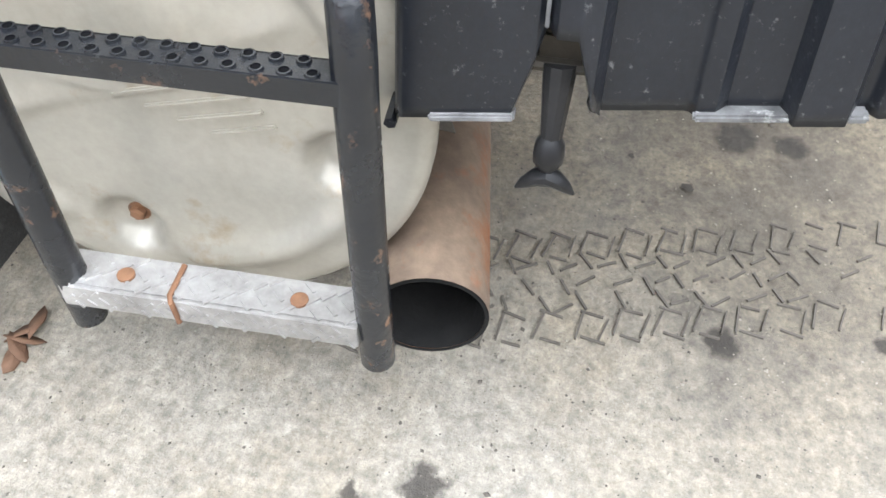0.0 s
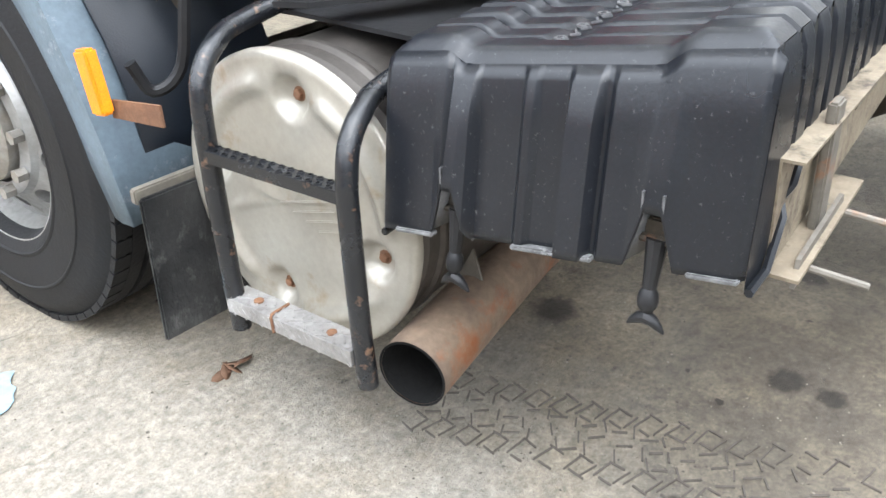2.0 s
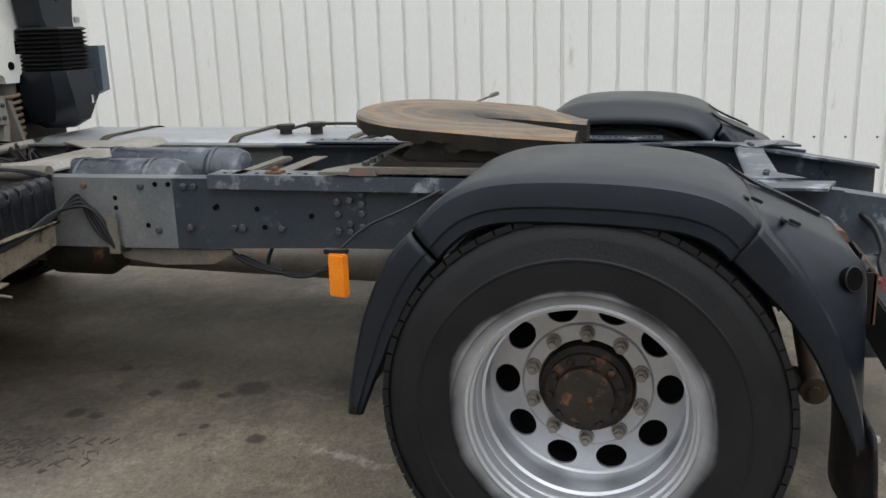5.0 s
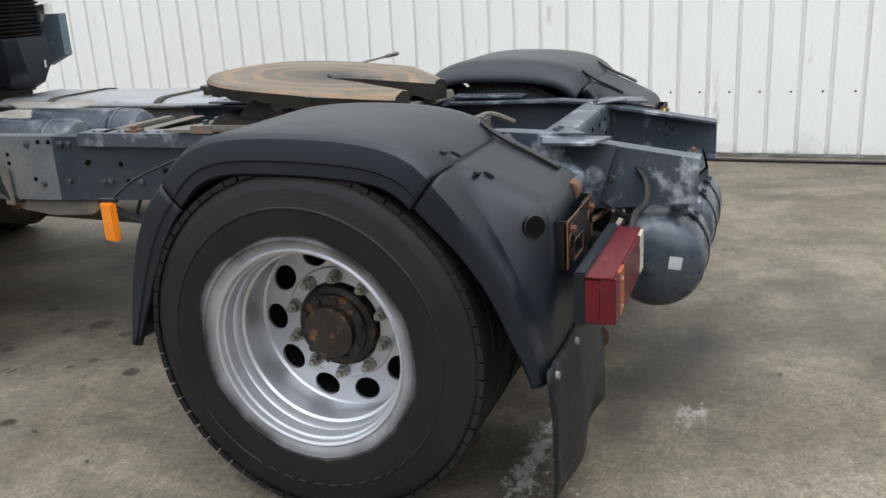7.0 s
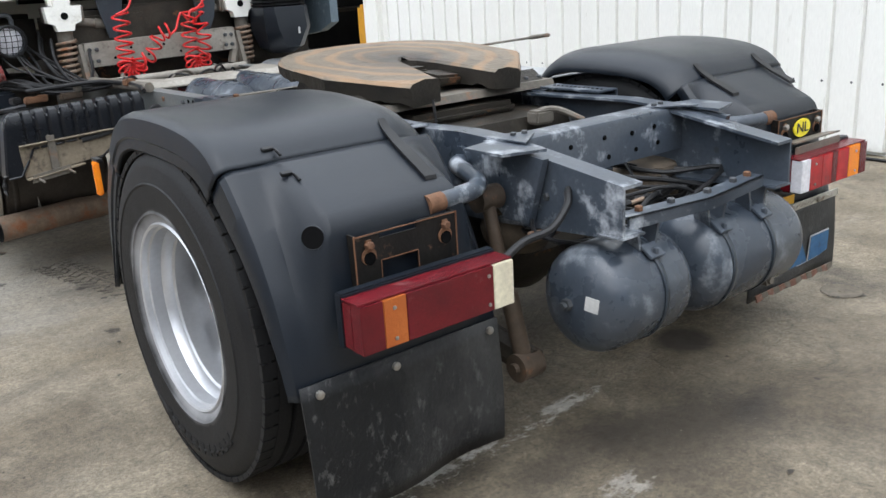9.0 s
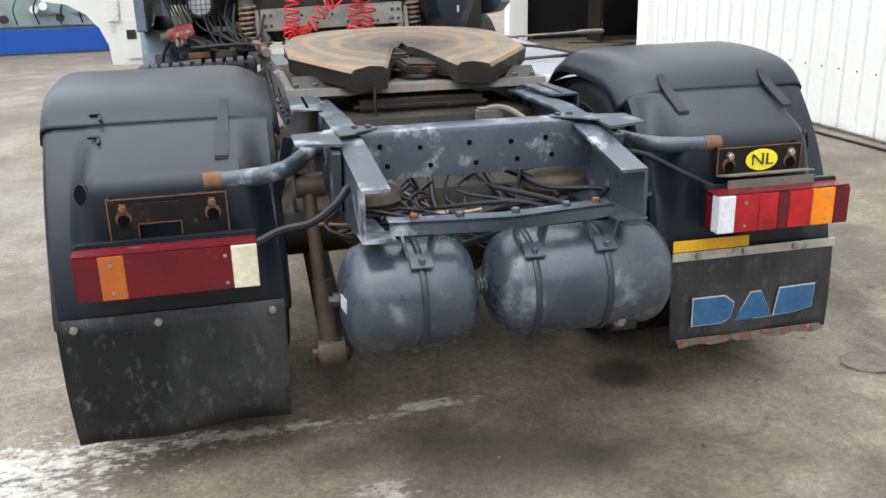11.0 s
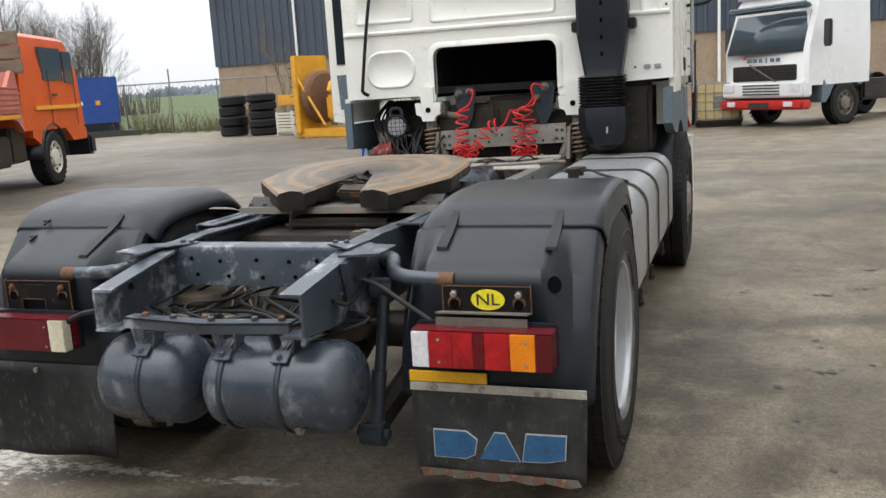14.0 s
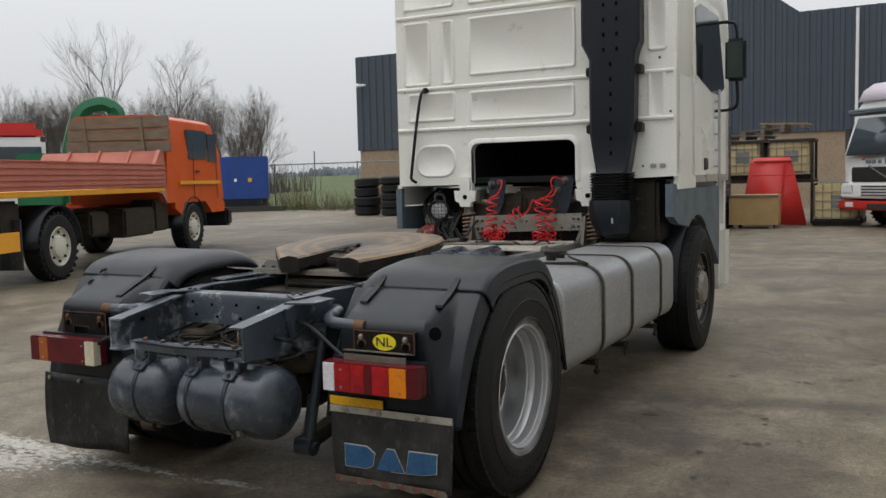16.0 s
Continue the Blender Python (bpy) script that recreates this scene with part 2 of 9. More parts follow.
def prism(bm, poly, axis, a, b):
    """A flat outline drawn out along an axis from a to b; the outline holds the other two axes in order."""
    def at(p, h):
        return {"x": (h, p[0], p[1]), "y": (p[0], h, p[1]), "z": (p[0], p[1], h)}[axis]
    rings(bm, [[at(p, a) for p in poly], [at(p, b) for p in poly]])
    return bm


def empty(name, label="", category="", group="", kind=""):
    return tagged(new(name), label, category, group, kind)


def mesh_of(name, bm, material, angle=35):
    bmesh.ops.remove_doubles(bm, verts=list(bm.verts), dist=1e-5)
    bmesh.ops.recalc_face_normals(bm, faces=list(bm.faces))
    me = bpy.data.meshes.new(name)
    bm.to_mesh(me)
    bm.free()
    me.materials.append(material)
    if angle:
        me.shade_smooth()
        me.set_sharp_from_angle(angle=radians(angle))
    return me


def part(name, bm, material, parent=None, label="", angle=35):
    ob = new(name, mesh_of(name, bm, material, angle))
    if parent:
        ob.parent = parent
    return tagged(ob, label)


def solid(name, bm, material, label="", category="", group="", kind="", angle=35):
    return tagged(part(name, bm, material, None, "", angle), label, category, group, kind)


def shell(ob, t, offset=-1):
    """Gives a sheet a thickness."""
    s = ob.modifiers.new("thickness", "SOLIDIFY")
    s.thickness, s.offset = t, offset
    return ob


def dots(bm, places, r, h, axis="x", seg=8):
    """Small round bolt heads."""
    for p in places:
        q = Vector(p)
        d = {"x": Vector((h, 0, 0)), "y": Vector((0, h, 0)), "z": Vector((0, 0, h))}[axis]
        tube(bm, [q - d * 0.3, q + d * 0.8, q + d], [r, r, r * 0.7], seg)
    return bm


# ---- ground, wall ----
def ground_material():
    m = bpy.data.materials.new("yard_concrete")
    m.use_nodes = True
    n, l = m.node_tree.nodes, m.node_tree.links
    b = n["Principled BSDF"]
    tc = n.new("ShaderNodeTexCoord")

    def cloud(s, detail=8.0, r=0.62, sc=(1, 1, 1), dist=0.0):
        mp = n.new("ShaderNodeMapping")
        mp.inputs["Scale"].default_value = sc
        l.new(tc.outputs["Object"], mp.inputs[0])
        t = n.new("ShaderNodeTexNoise")
        t.inputs["Scale"].default_value, t.inputs["Detail"].default_value, t.inputs["Roughness"].default_value, t.inputs["Distortion"].default_value = s, detail, r, dist
        l.new(mp.outputs[0], t.inputs["Vector"])
        return t.outputs["Fac"]

    def ramp(f, a, z, lo=0.0, hi=1.0):
        t = n.new("ShaderNodeMapRange")
        for i, v in enumerate((a, z, lo, hi)):
            t.inputs[i + 1].default_value = v
        l.new(f, t.inputs[0])
        return t.outputs[0]

    def mix(f, a, c, mode="MIX"):
        t = n.new("ShaderNodeMix")
        t.data_type, t.blend_type = "RGBA", mode
        for v, s in ((f, t.inputs["Factor"]), (a, t.inputs["A"]), (c, t.inputs["B"])):
            if isinstance(v, (int, float)):
                s.default_value = v
            elif isinstance(v, tuple):
                s.default_value = (*v, 1)
            else:
                l.new(v, s)
        return t.outputs["Result"]

    broad, mid, fine = cloud(0.32, dist=0.4), cloud(1.7, dist=0.3), cloud(85, 5, 0.75)
    col = mix(ramp(broad, 0.36, 0.64), (0.21, 0.178, 0.132), (0.122, 0.101, 0.074))
    col = mix(ramp(mid, 0.42, 0.7), col, (0.285, 0.248, 0.192))
    stain = cloud(0.9, 9.0, 0.66, (1, 0.45, 1), 0.8)
    col = mix(ramp(stain, 0.56, 0.7, 0, 0.75), col, (0.06, 0.051, 0.041))
    col = mix(ramp(cloud(2.6, 9.0, 0.72, (1, 0.6, 1), 0.5), 0.56, 0.68, 0, 0.6), col, (0.075, 0.064, 0.052))
    col = mix(ramp(cloud(1.3, 9.0, 0.75, (0.5, 1.4, 1), 0.3), 0.6, 0.74, 0, 0.6), col, (0.34, 0.315, 0.275))
    col = mix(0.9, col, mix(ramp(fine, 0.3, 0.7), (0.45, 0.45, 0.45), (1.48, 1.47, 1.44)), "MULTIPLY")
    col = mix(0.8, col, mix(ramp(cloud(11, 9, 0.75), 0.3, 0.7), (0.66, 0.655, 0.65), (1.28, 1.275, 1.26)), "MULTIPLY")
    vor = n.new("ShaderNodeTexVoronoi")
    vor.inputs["Scale"].default_value = 75
    l.new(tc.outputs["Object"], vor.inputs["Vector"])
    col = mix(ramp(vor.outputs["Distance"], 0.05, 0.13, 0.25, 0.0), col, (0.45, 0.42, 0.36))
    # pale, worn and soiled places with their own outline, and one painted shade patch
    edge, grit = cloud(3.2, 8, 0.7), cloud(17, 6, 0.75, (1, 1.6, 1))

    def patch(col, cx, cy, rx, ry, turn, tint, most, ragged=1.1, gritty=False):
        mp = n.new("ShaderNodeMapping")
        mp.vector_type = "TEXTURE"
        mp.inputs["Location"].default_value, mp.inputs["Rotation"].default_value, mp.inputs["Scale"].default_value = (cx, cy, 0), (0, 0, radians(turn)), (rx, ry, 1)
        l.new(tc.outputs["Object"], mp.inputs[0])
        ln, ad = n.new("ShaderNodeVectorMath"), n.new("ShaderNodeMath")
        ln.operation, ad.operation = "LENGTH", "MULTIPLY_ADD"
        l.new(mp.outputs[0], ln.inputs[0])
        l.new(edge if not gritty else grit, ad.inputs[0])
        ad.inputs[1].default_value = ragged * 2
        l.new(ln.outputs["Value"], ad.inputs[2])
        f = ramp(ad.outputs[0], ragged + (0.2 if gritty else 0.4), ragged + (0.55 if gritty else 1.1), most, 0.0)
        return mix(f, col, tint)

    grainy = mix(ramp(cloud(55, 6, 0.8), 0.35, 0.65), (0.62, 0.62, 0.62), (1.3, 1.3, 1.3))
    pale_ = mix(1.0, (0.3, 0.285, 0.255), grainy, "MULTIPLY")
    col = patch(col, -1.65, 2.8, 1.0, 1.2, 0, pale_, 0.55)
    col = patch(col, -1.2, 2.1, 0.8, 0.8, 0, pale_, 0.3)
    col = patch(col, -8.0, 16.0, 11.0, 11.0, 0, (0.085, 0.07, 0.052), 0.75)
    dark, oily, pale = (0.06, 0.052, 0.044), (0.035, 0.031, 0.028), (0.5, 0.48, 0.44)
    # the dark oval at (0.3, 1.55) paints the shade under the chassis
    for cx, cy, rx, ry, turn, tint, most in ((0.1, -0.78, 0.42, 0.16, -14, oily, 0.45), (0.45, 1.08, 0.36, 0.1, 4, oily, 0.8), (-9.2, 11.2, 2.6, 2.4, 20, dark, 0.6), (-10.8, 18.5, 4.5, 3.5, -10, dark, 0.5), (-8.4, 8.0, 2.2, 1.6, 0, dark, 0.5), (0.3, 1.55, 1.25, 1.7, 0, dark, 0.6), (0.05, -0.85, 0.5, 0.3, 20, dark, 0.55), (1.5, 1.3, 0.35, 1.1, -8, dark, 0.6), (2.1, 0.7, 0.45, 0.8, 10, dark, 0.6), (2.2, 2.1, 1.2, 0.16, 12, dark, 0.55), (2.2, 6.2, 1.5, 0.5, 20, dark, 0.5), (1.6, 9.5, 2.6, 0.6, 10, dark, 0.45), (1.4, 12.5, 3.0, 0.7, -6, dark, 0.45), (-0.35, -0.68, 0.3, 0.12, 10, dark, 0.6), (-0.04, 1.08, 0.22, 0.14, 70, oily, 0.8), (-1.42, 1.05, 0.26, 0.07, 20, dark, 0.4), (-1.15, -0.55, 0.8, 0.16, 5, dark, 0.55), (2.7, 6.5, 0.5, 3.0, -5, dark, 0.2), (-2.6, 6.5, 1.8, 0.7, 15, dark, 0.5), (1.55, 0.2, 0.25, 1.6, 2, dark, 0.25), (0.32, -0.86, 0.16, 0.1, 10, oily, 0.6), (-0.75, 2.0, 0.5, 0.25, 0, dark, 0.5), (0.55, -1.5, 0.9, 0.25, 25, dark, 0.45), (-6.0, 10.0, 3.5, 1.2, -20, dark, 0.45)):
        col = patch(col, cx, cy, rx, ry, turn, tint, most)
    for cx, cy, rx, ry, turn, most in ((-1.6, -0.46, 1.1, 0.19, -4, 1.0), (-0.75, -0.47, 0.6, 0.075, -1, 0.95), (-0.15, -0.45, 0.3, 0.07, 6, 0.9), (-1.55, -0.72, 0.85, 0.42, 30, 0.9), (-0.36, -0.9, 0.12, 0.1, 0, 0.5), (-0.62, 0.85, 0.05, 0.35, -14, 0.35)):
        col = patch(col, cx, cy, rx, ry, turn, pale, most, 1.6, True)
    # oil drips with soaked, frayed rims
    fray, warp, flat = n.new("ShaderNodeTexNoise"), n.new("ShaderNodeVectorMath"), n.new("ShaderNodeVectorMath")
    fray.inputs["Scale"].default_value, fray.inputs["Detail"].default_value = 45, 5
    warp.operation, flat.operation = "MULTIPLY_ADD", "MULTIPLY"
    l.new(tc.outputs["Object"], fray.inputs["Vector"])
    l.new(fray.outputs["Color"], warp.inputs[0])
    warp.inputs[1].default_value = (0.045, 0.045, 0)
    l.new(tc.outputs["Object"], warp.inputs[2])
    l.new(warp.outputs[0], flat.inputs[0])
    flat.inputs[1].default_value = (1, 1, 0)

    def drip(col, x, y, r, most=0.85):
        d = n.new("ShaderNodeVectorMath")
        d.operation = "DISTANCE"
        l.new(flat.outputs[0], d.inputs[0])
        d.inputs[1].default_value = (x + 0.0225, y + 0.0225, 0)
        return mix(ramp(d.outputs["Value"], r * 0.75, r * 1.25, most, 0.0), col, (0.03, 0.026, 0.023))

    for x, y, r in ((-1.245, 2.449, 0.03), (-0.951, 2.073, 0.026), (-0.487, 2.031, 0.04), (-0.495, 1.937, 0.03), (-0.913, 1.84, 0.018), (-1.276, 2.539, 0.014), (-0.517, 2.578, 0.055), (-0.156, 1.73, 0.05), (-0.137, 1.455, 0.07), (-0.042, 2.108, 0.03), (-0.26, 1.83, 0.03), (-0.553, 1.235, 0.035), (-0.225, 1.528, 0.03), (-0.498, 1.469, 0.022), (-0.578, 1.519, 0.016), (-1.025, 1.385, 0.03), (0.563, -0.404, 0.11)):
        col = drip(col, x, y, r)
    gap = n.new("ShaderNodeTexVoronoi")
    gap.feature = "DISTANCE_TO_EDGE"
    gap.inputs["Scale"].default_value = 0.42
    wob = n.new("ShaderNodeVectorMath")
    wob.operation = "MULTIPLY_ADD"
    wn_ = n.new("ShaderNodeTexNoise")
    wn_.inputs["Scale"].default_value, wn_.inputs["Detail"].default_value = 2.5, 8
    l.new(tc.outputs["Object"], wn_.inputs["Vector"])
    l.new(wn_.outputs["Color"], wob.inputs[0])
    wob.inputs[1].default_value = (0.5, 0.5, 0.5)
    l.new(tc.outputs["Object"], wob.inputs[2])
    l.new(wob.outputs[0], gap.inputs["Vector"])
    crack = n.new("ShaderNodeMath")
    crack.operation = "MULTIPLY"
    l.new(ramp(gap.outputs["Distance"], 0.0, 0.003, 0.55, 0.0), crack.inputs[0])
    l.new(ramp(cloud(0.7), 0.5, 0.6), crack.inputs[1])
    col = mix(crack.outputs[0], col, (0.04, 0.035, 0.03))
    col = mix(0.8, col, mix(ramp(cloud(32, 8, 0.8), 0.36, 0.64), (0.55, 0.545, 0.535), (1.24, 1.225, 1.18)), "MULTIPLY")
    col = mix(ramp(cloud(19, 4, 0.6), 0.68, 0.72, 0, 0.75), col, (0.055, 0.047, 0.038))
    b.inputs["Specular IOR Level"].default_value = 0.3
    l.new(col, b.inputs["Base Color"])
    l.new(ramp(broad, 0.3, 0.6, 0.78, 0.45), b.inputs["Roughness"])
    bp = n.new("ShaderNodeBump")
    bp.inputs["Strength"].default_value, bp.inputs["Distance"].default_value = 0.8, 0.006
    l.new(fine, bp.inputs["Height"])
    l.new(bp.outputs[0], b.inputs["Normal"])
    return m


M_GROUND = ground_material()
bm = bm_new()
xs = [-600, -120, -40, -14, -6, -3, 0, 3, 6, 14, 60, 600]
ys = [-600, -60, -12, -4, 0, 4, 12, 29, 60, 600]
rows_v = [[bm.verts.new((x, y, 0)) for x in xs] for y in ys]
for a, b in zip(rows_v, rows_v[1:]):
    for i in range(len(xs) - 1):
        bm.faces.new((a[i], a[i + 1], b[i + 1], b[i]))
tagged(solid("ground", bm, M_GROUND, angle=0), "worn stained grey concrete yard, damp patches, shade painted under truck", "ground", kind="structure")

WALL = Matrix.Translation((4.03, 0, 0)) @ Matrix.Rotation(radians(-0.5), 4, "Z")


def corrugated(bm, y0, y1, z0, z1, period=0.22, depth=0.032):
    """Broad flat strips along y, facing -x, with a narrow groove between each two."""
    pts, y = [], y0
    while y < y1:
        pts += [(0, y), (0, y + period * 0.85), (depth, y + period * 0.88), (depth, y + period * 0.97)]
        y += period
    pts = [(d, min(q, y1)) for d, q in pts] + [(0, y1)]
    rings(bm, [[(d, q, z0) for d, q in pts], [(d, q, z1) for d, q in pts]], closed=False)


def sheet_material():
    """White sheet with splashed dirt and mould creeping up from its foot."""
    m = mat("soiled_wall_sheet", (0.88, 0.88, 0.85), (0.83, 0.83, 0.79), 0.4, scale=0.9, bump=0.03, wear=(0.5, 0.48, 0.42), amount=0.0, wscale=5, stretch=(1, 1, 0.25), grain=0.2)
    n, l = m.node_tree.nodes, m.node_tree.links
    b = n["Principled BSDF"]
    col = b.inputs["Base Color"].links[0].from_socket
    tc, sep = n.new("ShaderNodeTexCoord"), n.new("ShaderNodeSeparateXYZ")
    l.new(tc.outputs["Object"], sep.inputs[0])
    for scale, reach, top, tint, most in ((2.5, 0.35, 0.2, (0.45, 0.43, 0.38), 0.6), (16.0, 0.3, 0.05, (0.09, 0.085, 0.07), 0.9)):
        t, ad, mr, mx = n.new("ShaderNodeTexNoise"), n.new("ShaderNodeMath"), n.new("ShaderNodeMapRange"), n.new("ShaderNodeMix")
        t.inputs["Scale"].default_value, t.inputs["Detail"].default_value, t.inputs["Roughness"].default_value = scale, 8, 0.7
        l.new(tc.outputs["Object"], t.inputs["Vector"])
        ad.operation = "MULTIPLY_ADD"
        l.new(t.outputs["Fac"], ad.inputs[0])
        ad.inputs[1].default_value = reach * 2
        ad.inputs[2].default_value = -reach
        low = n.new("ShaderNodeMath")
        low.operation = "SUBTRACT"
        l.new(ad.outputs[0], low.inputs[0])
        l.new(sep.outputs["Z"], low.inputs[1])
        mr.inputs[1].default_value, mr.inputs[2].default_value, mr.inputs[4].default_value = -top * 0.45, -top * 0.45 + 0.2, most
        l.new(low.outputs[0], mr.inputs[0])
        mx.data_type = "RGBA"
        mx.inputs["B"].default_value = (*tint, 1)
        l.new(mr.outputs[0], mx.inputs["Factor"])
        l.new(col, mx.inputs["A"])
        col = mx.outputs["Result"]
    l.new(col, b.inputs["Base Color"])
    return m


M_ZINC = mat("grey_bolt", (0.045, 0.052, 0.06), (0.09, 0.092, 0.095), 0.45, 0.4, scale=20)
M_SHEET = sheet_material()
hall = empty("wall_east", "white ribbed metal hall wall with dirt along its foot", "wall", kind="structure")
bm = bm_new()
corrugated(bm, -14, 6.55, 0.03, 6.2)
sheet = part("wall_sheet", bm, M_SHEET, hall, angle=0)
bm = bm_new()
lathe(bm, [(0.009, 0.0), (0.008, -0.003), (0.0, -0.004)], (0, 0, 0), "x", 8, full=False)
rivet = part("rivet", bm, M_ZINC, sheet)
rivet.location = (-0.0005, -3.18, 0.5)
for k in range(1, 44):
    rv = new("rivet", rivet.data)
    rv.parent = sheet
    rv.location = (-0.0005, -3.18 + 0.22 * k, 0.5)
bm = bm_new()
box(bm, (0.12, -3.6, 3.1), (0.16, 20.3, 6.2))
part("wall_core", bm, M_WALL, hall)
for y in (6.7, 12.15):
    bm = bm_new()
    box(bm, (0.1, y, 2.2), (0.34, 0.3, 4.4), bevel=0.015)
    part("gate_post", bm, M_WALL, hall)
bm = bm_new()
box(bm, (0.12, 9.4, 5.3), (0.2, 5.8, 1.8))
part("lintel", bm, M_WALL, hall)
# inner walls near-black: the unlit depth of the hall is put into their colour
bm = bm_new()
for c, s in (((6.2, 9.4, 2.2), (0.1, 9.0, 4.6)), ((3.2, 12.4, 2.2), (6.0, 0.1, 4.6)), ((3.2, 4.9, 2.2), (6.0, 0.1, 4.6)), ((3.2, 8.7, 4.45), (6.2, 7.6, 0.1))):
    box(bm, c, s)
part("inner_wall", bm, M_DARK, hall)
hall.matrix_world = WALL

# ---- the tractor unit ----
truck = empty("truck", "white and dark grey tractor truck with a bare chassis", "truck")
H = 0.5  # wheel centre


def sector_hole(bm, x, cy, cz, r0, r1, a0, a1, hr, hw, depth, n=24):
    """One sector of a wheel disc with an oval hand hole whose rim is turned inwards."""
    am, rm = (a0 + a1) / 2, (r0 + r1) / 2
    outer, inner, back = [], [], []
    for k in range(n):
        t = 2 * math.pi * k / n
        u, v = math.cos(t), math.sin(t)
        s = 1 / max(abs(u), abs(v))
        a, r = am + (a1 - a0) / 2 * u * s, rm + (r1 - r0) / 2 * v * s
        outer.append((x, cy + r * math.cos(a), cz + r * math.sin(a)))
        ho, hv = hw * u, hr * v
        c, d = (rm + hv) * math.cos(am) - ho * math.sin(am) , (rm + hv) * math.sin(am) + ho * math.cos(am)
        inner.append((x, cy + c, cz + d))
        back.append((x + depth, cy + c, cz + d))
    rings(bm, [outer, inner, back], True, False, False)


def tyre_mesh(bm, x0, w, cy, cz, R=0.507, rim=0.285, lugs=64):
    """A tyre between x0 and x0 + w with grooves and shoulder blocks."""
    h = w / 2
    prof = [(rim - 0.012, 0.045), (rim, 0.014), (rim + 0.02, 0.004), (rim + 0.03, 0.0), (rim + 0.033, -0.005), (rim + 0.038, -0.005), (rim + 0.041, -0.003), (rim + 0.075, -0.007), (rim + 0.115, -0.008), (rim + 0.118, -0.0105), (rim + 0.122, -0.0105), (rim + 0.125, -0.007), (R - 0.055, 0.003), (R - 0.05, 0.004), (R - 0.03, 0.014), (R - 0.012, 0.026)]
    g = [0.05, 0.1, 0.155]
    tread = [(R - 0.002, 0.034)]
    for q in g:
        tread += [(R, q - 0.008), (R - 0.013, q - 0.006), (R - 0.013, q + 0.006), (R, q + 0.008)]
    half = prof + [t for t in tread if t[1] < h]
    full = half + [(r, w - d) for r, d in reversed(half)]
    lathe(bm, full, (x0, cy, cz), "x", 96, full=False)


def tread_blocks(parent, x0, w, cy, cz, R=0.507, lugs=64):
    bm, h = bm_new(), w / 2
    for k in range(lugs):
        a = 2 * math.pi * k / lugs
        for d, ww in ((0.022, 0.04), (w - 0.022, 0.04)):
            c = (x0 + (d + ww * 0.35 if d < h else d - ww * 0.35), cy + (R - 0.0075) * math.cos(a), cz + (R - 0.0075) * math.sin(a))
            t = bmesh.new()
            bmesh.ops.create_cube(t, size=1.0, matrix=Matrix.Diagonal((ww, 0.043, 0.0155, 1)))
            bmesh.ops.transform(t, matrix=Matrix.Translation(c) @ Matrix.Rotation(a - math.pi / 2, 4, "X"), verts=list(t.verts))
            add(bm, t)
    tagged(part("tread_block_ring", bm, M_RUBBER, parent), kind="stuff")


def overspray_material():
    """Tyre rubber with a ragged ring of silver paint next to the rim."""
    m = mat("oversprayed_rubber", (0.007, 0.0072, 0.008), (0.014, 0.014, 0.0145), 0.58, scale=7, bump=0.3, bscale=120, spec=0.28)
    n, l = m.node_tree.nodes, m.node_tree.links
    b = n["Principled BSDF"]
    old = b.inputs["Base Color"].links[0].from_socket
    tc, mp, ln, nz = n.new("ShaderNodeTexCoord"), n.new("ShaderNodeMapping"), n.new("ShaderNodeVectorMath"), n.new("ShaderNodeTexNoise")
    mp.inputs["Location"].default_value, mp.inputs["Scale"].default_value = (0, 0, -H), (0, 1, 1)
    ln.operation = "LENGTH"
    nz.inputs["Scale"].default_value, nz.inputs["Detail"].default_value = 5, 6
    l.new(tc.outputs["Object"], mp.inputs[0])
    l.new(mp.outputs[0], ln.inputs[0])
    l.new(tc.outputs["Object"], nz.inputs["Vector"])
    ad, mr, mx = n.new("ShaderNodeMath"), n.new("ShaderNodeMapRange"), n.new("ShaderNodeMix")
    ad.operation = "MULTIPLY_ADD"
    l.new(nz.outputs["Fac"], ad.inputs[0])
    ad.inputs[1].default_value = -0.075
    l.new(ln.outputs["Value"], ad.inputs[2])
    for i, v in enumerate((0.24, 0.29, 0.75, 0.0)):
        mr.inputs[i + 1].default_value = v
    l.new(ad.outputs[0], mr.inputs[0])
    mx.data_type = "RGBA"
    mx.inputs["B"].default_value = (0.5, 0.5, 0.51, 1)
    l.new(mr.outputs[0], mx.inputs["Factor"])
    l.new(old, mx.inputs["A"])
    l.new(mx.outputs["Result"], b.inputs["Base Color"])
    return m


M_OVERSPRAY = overspray_material()


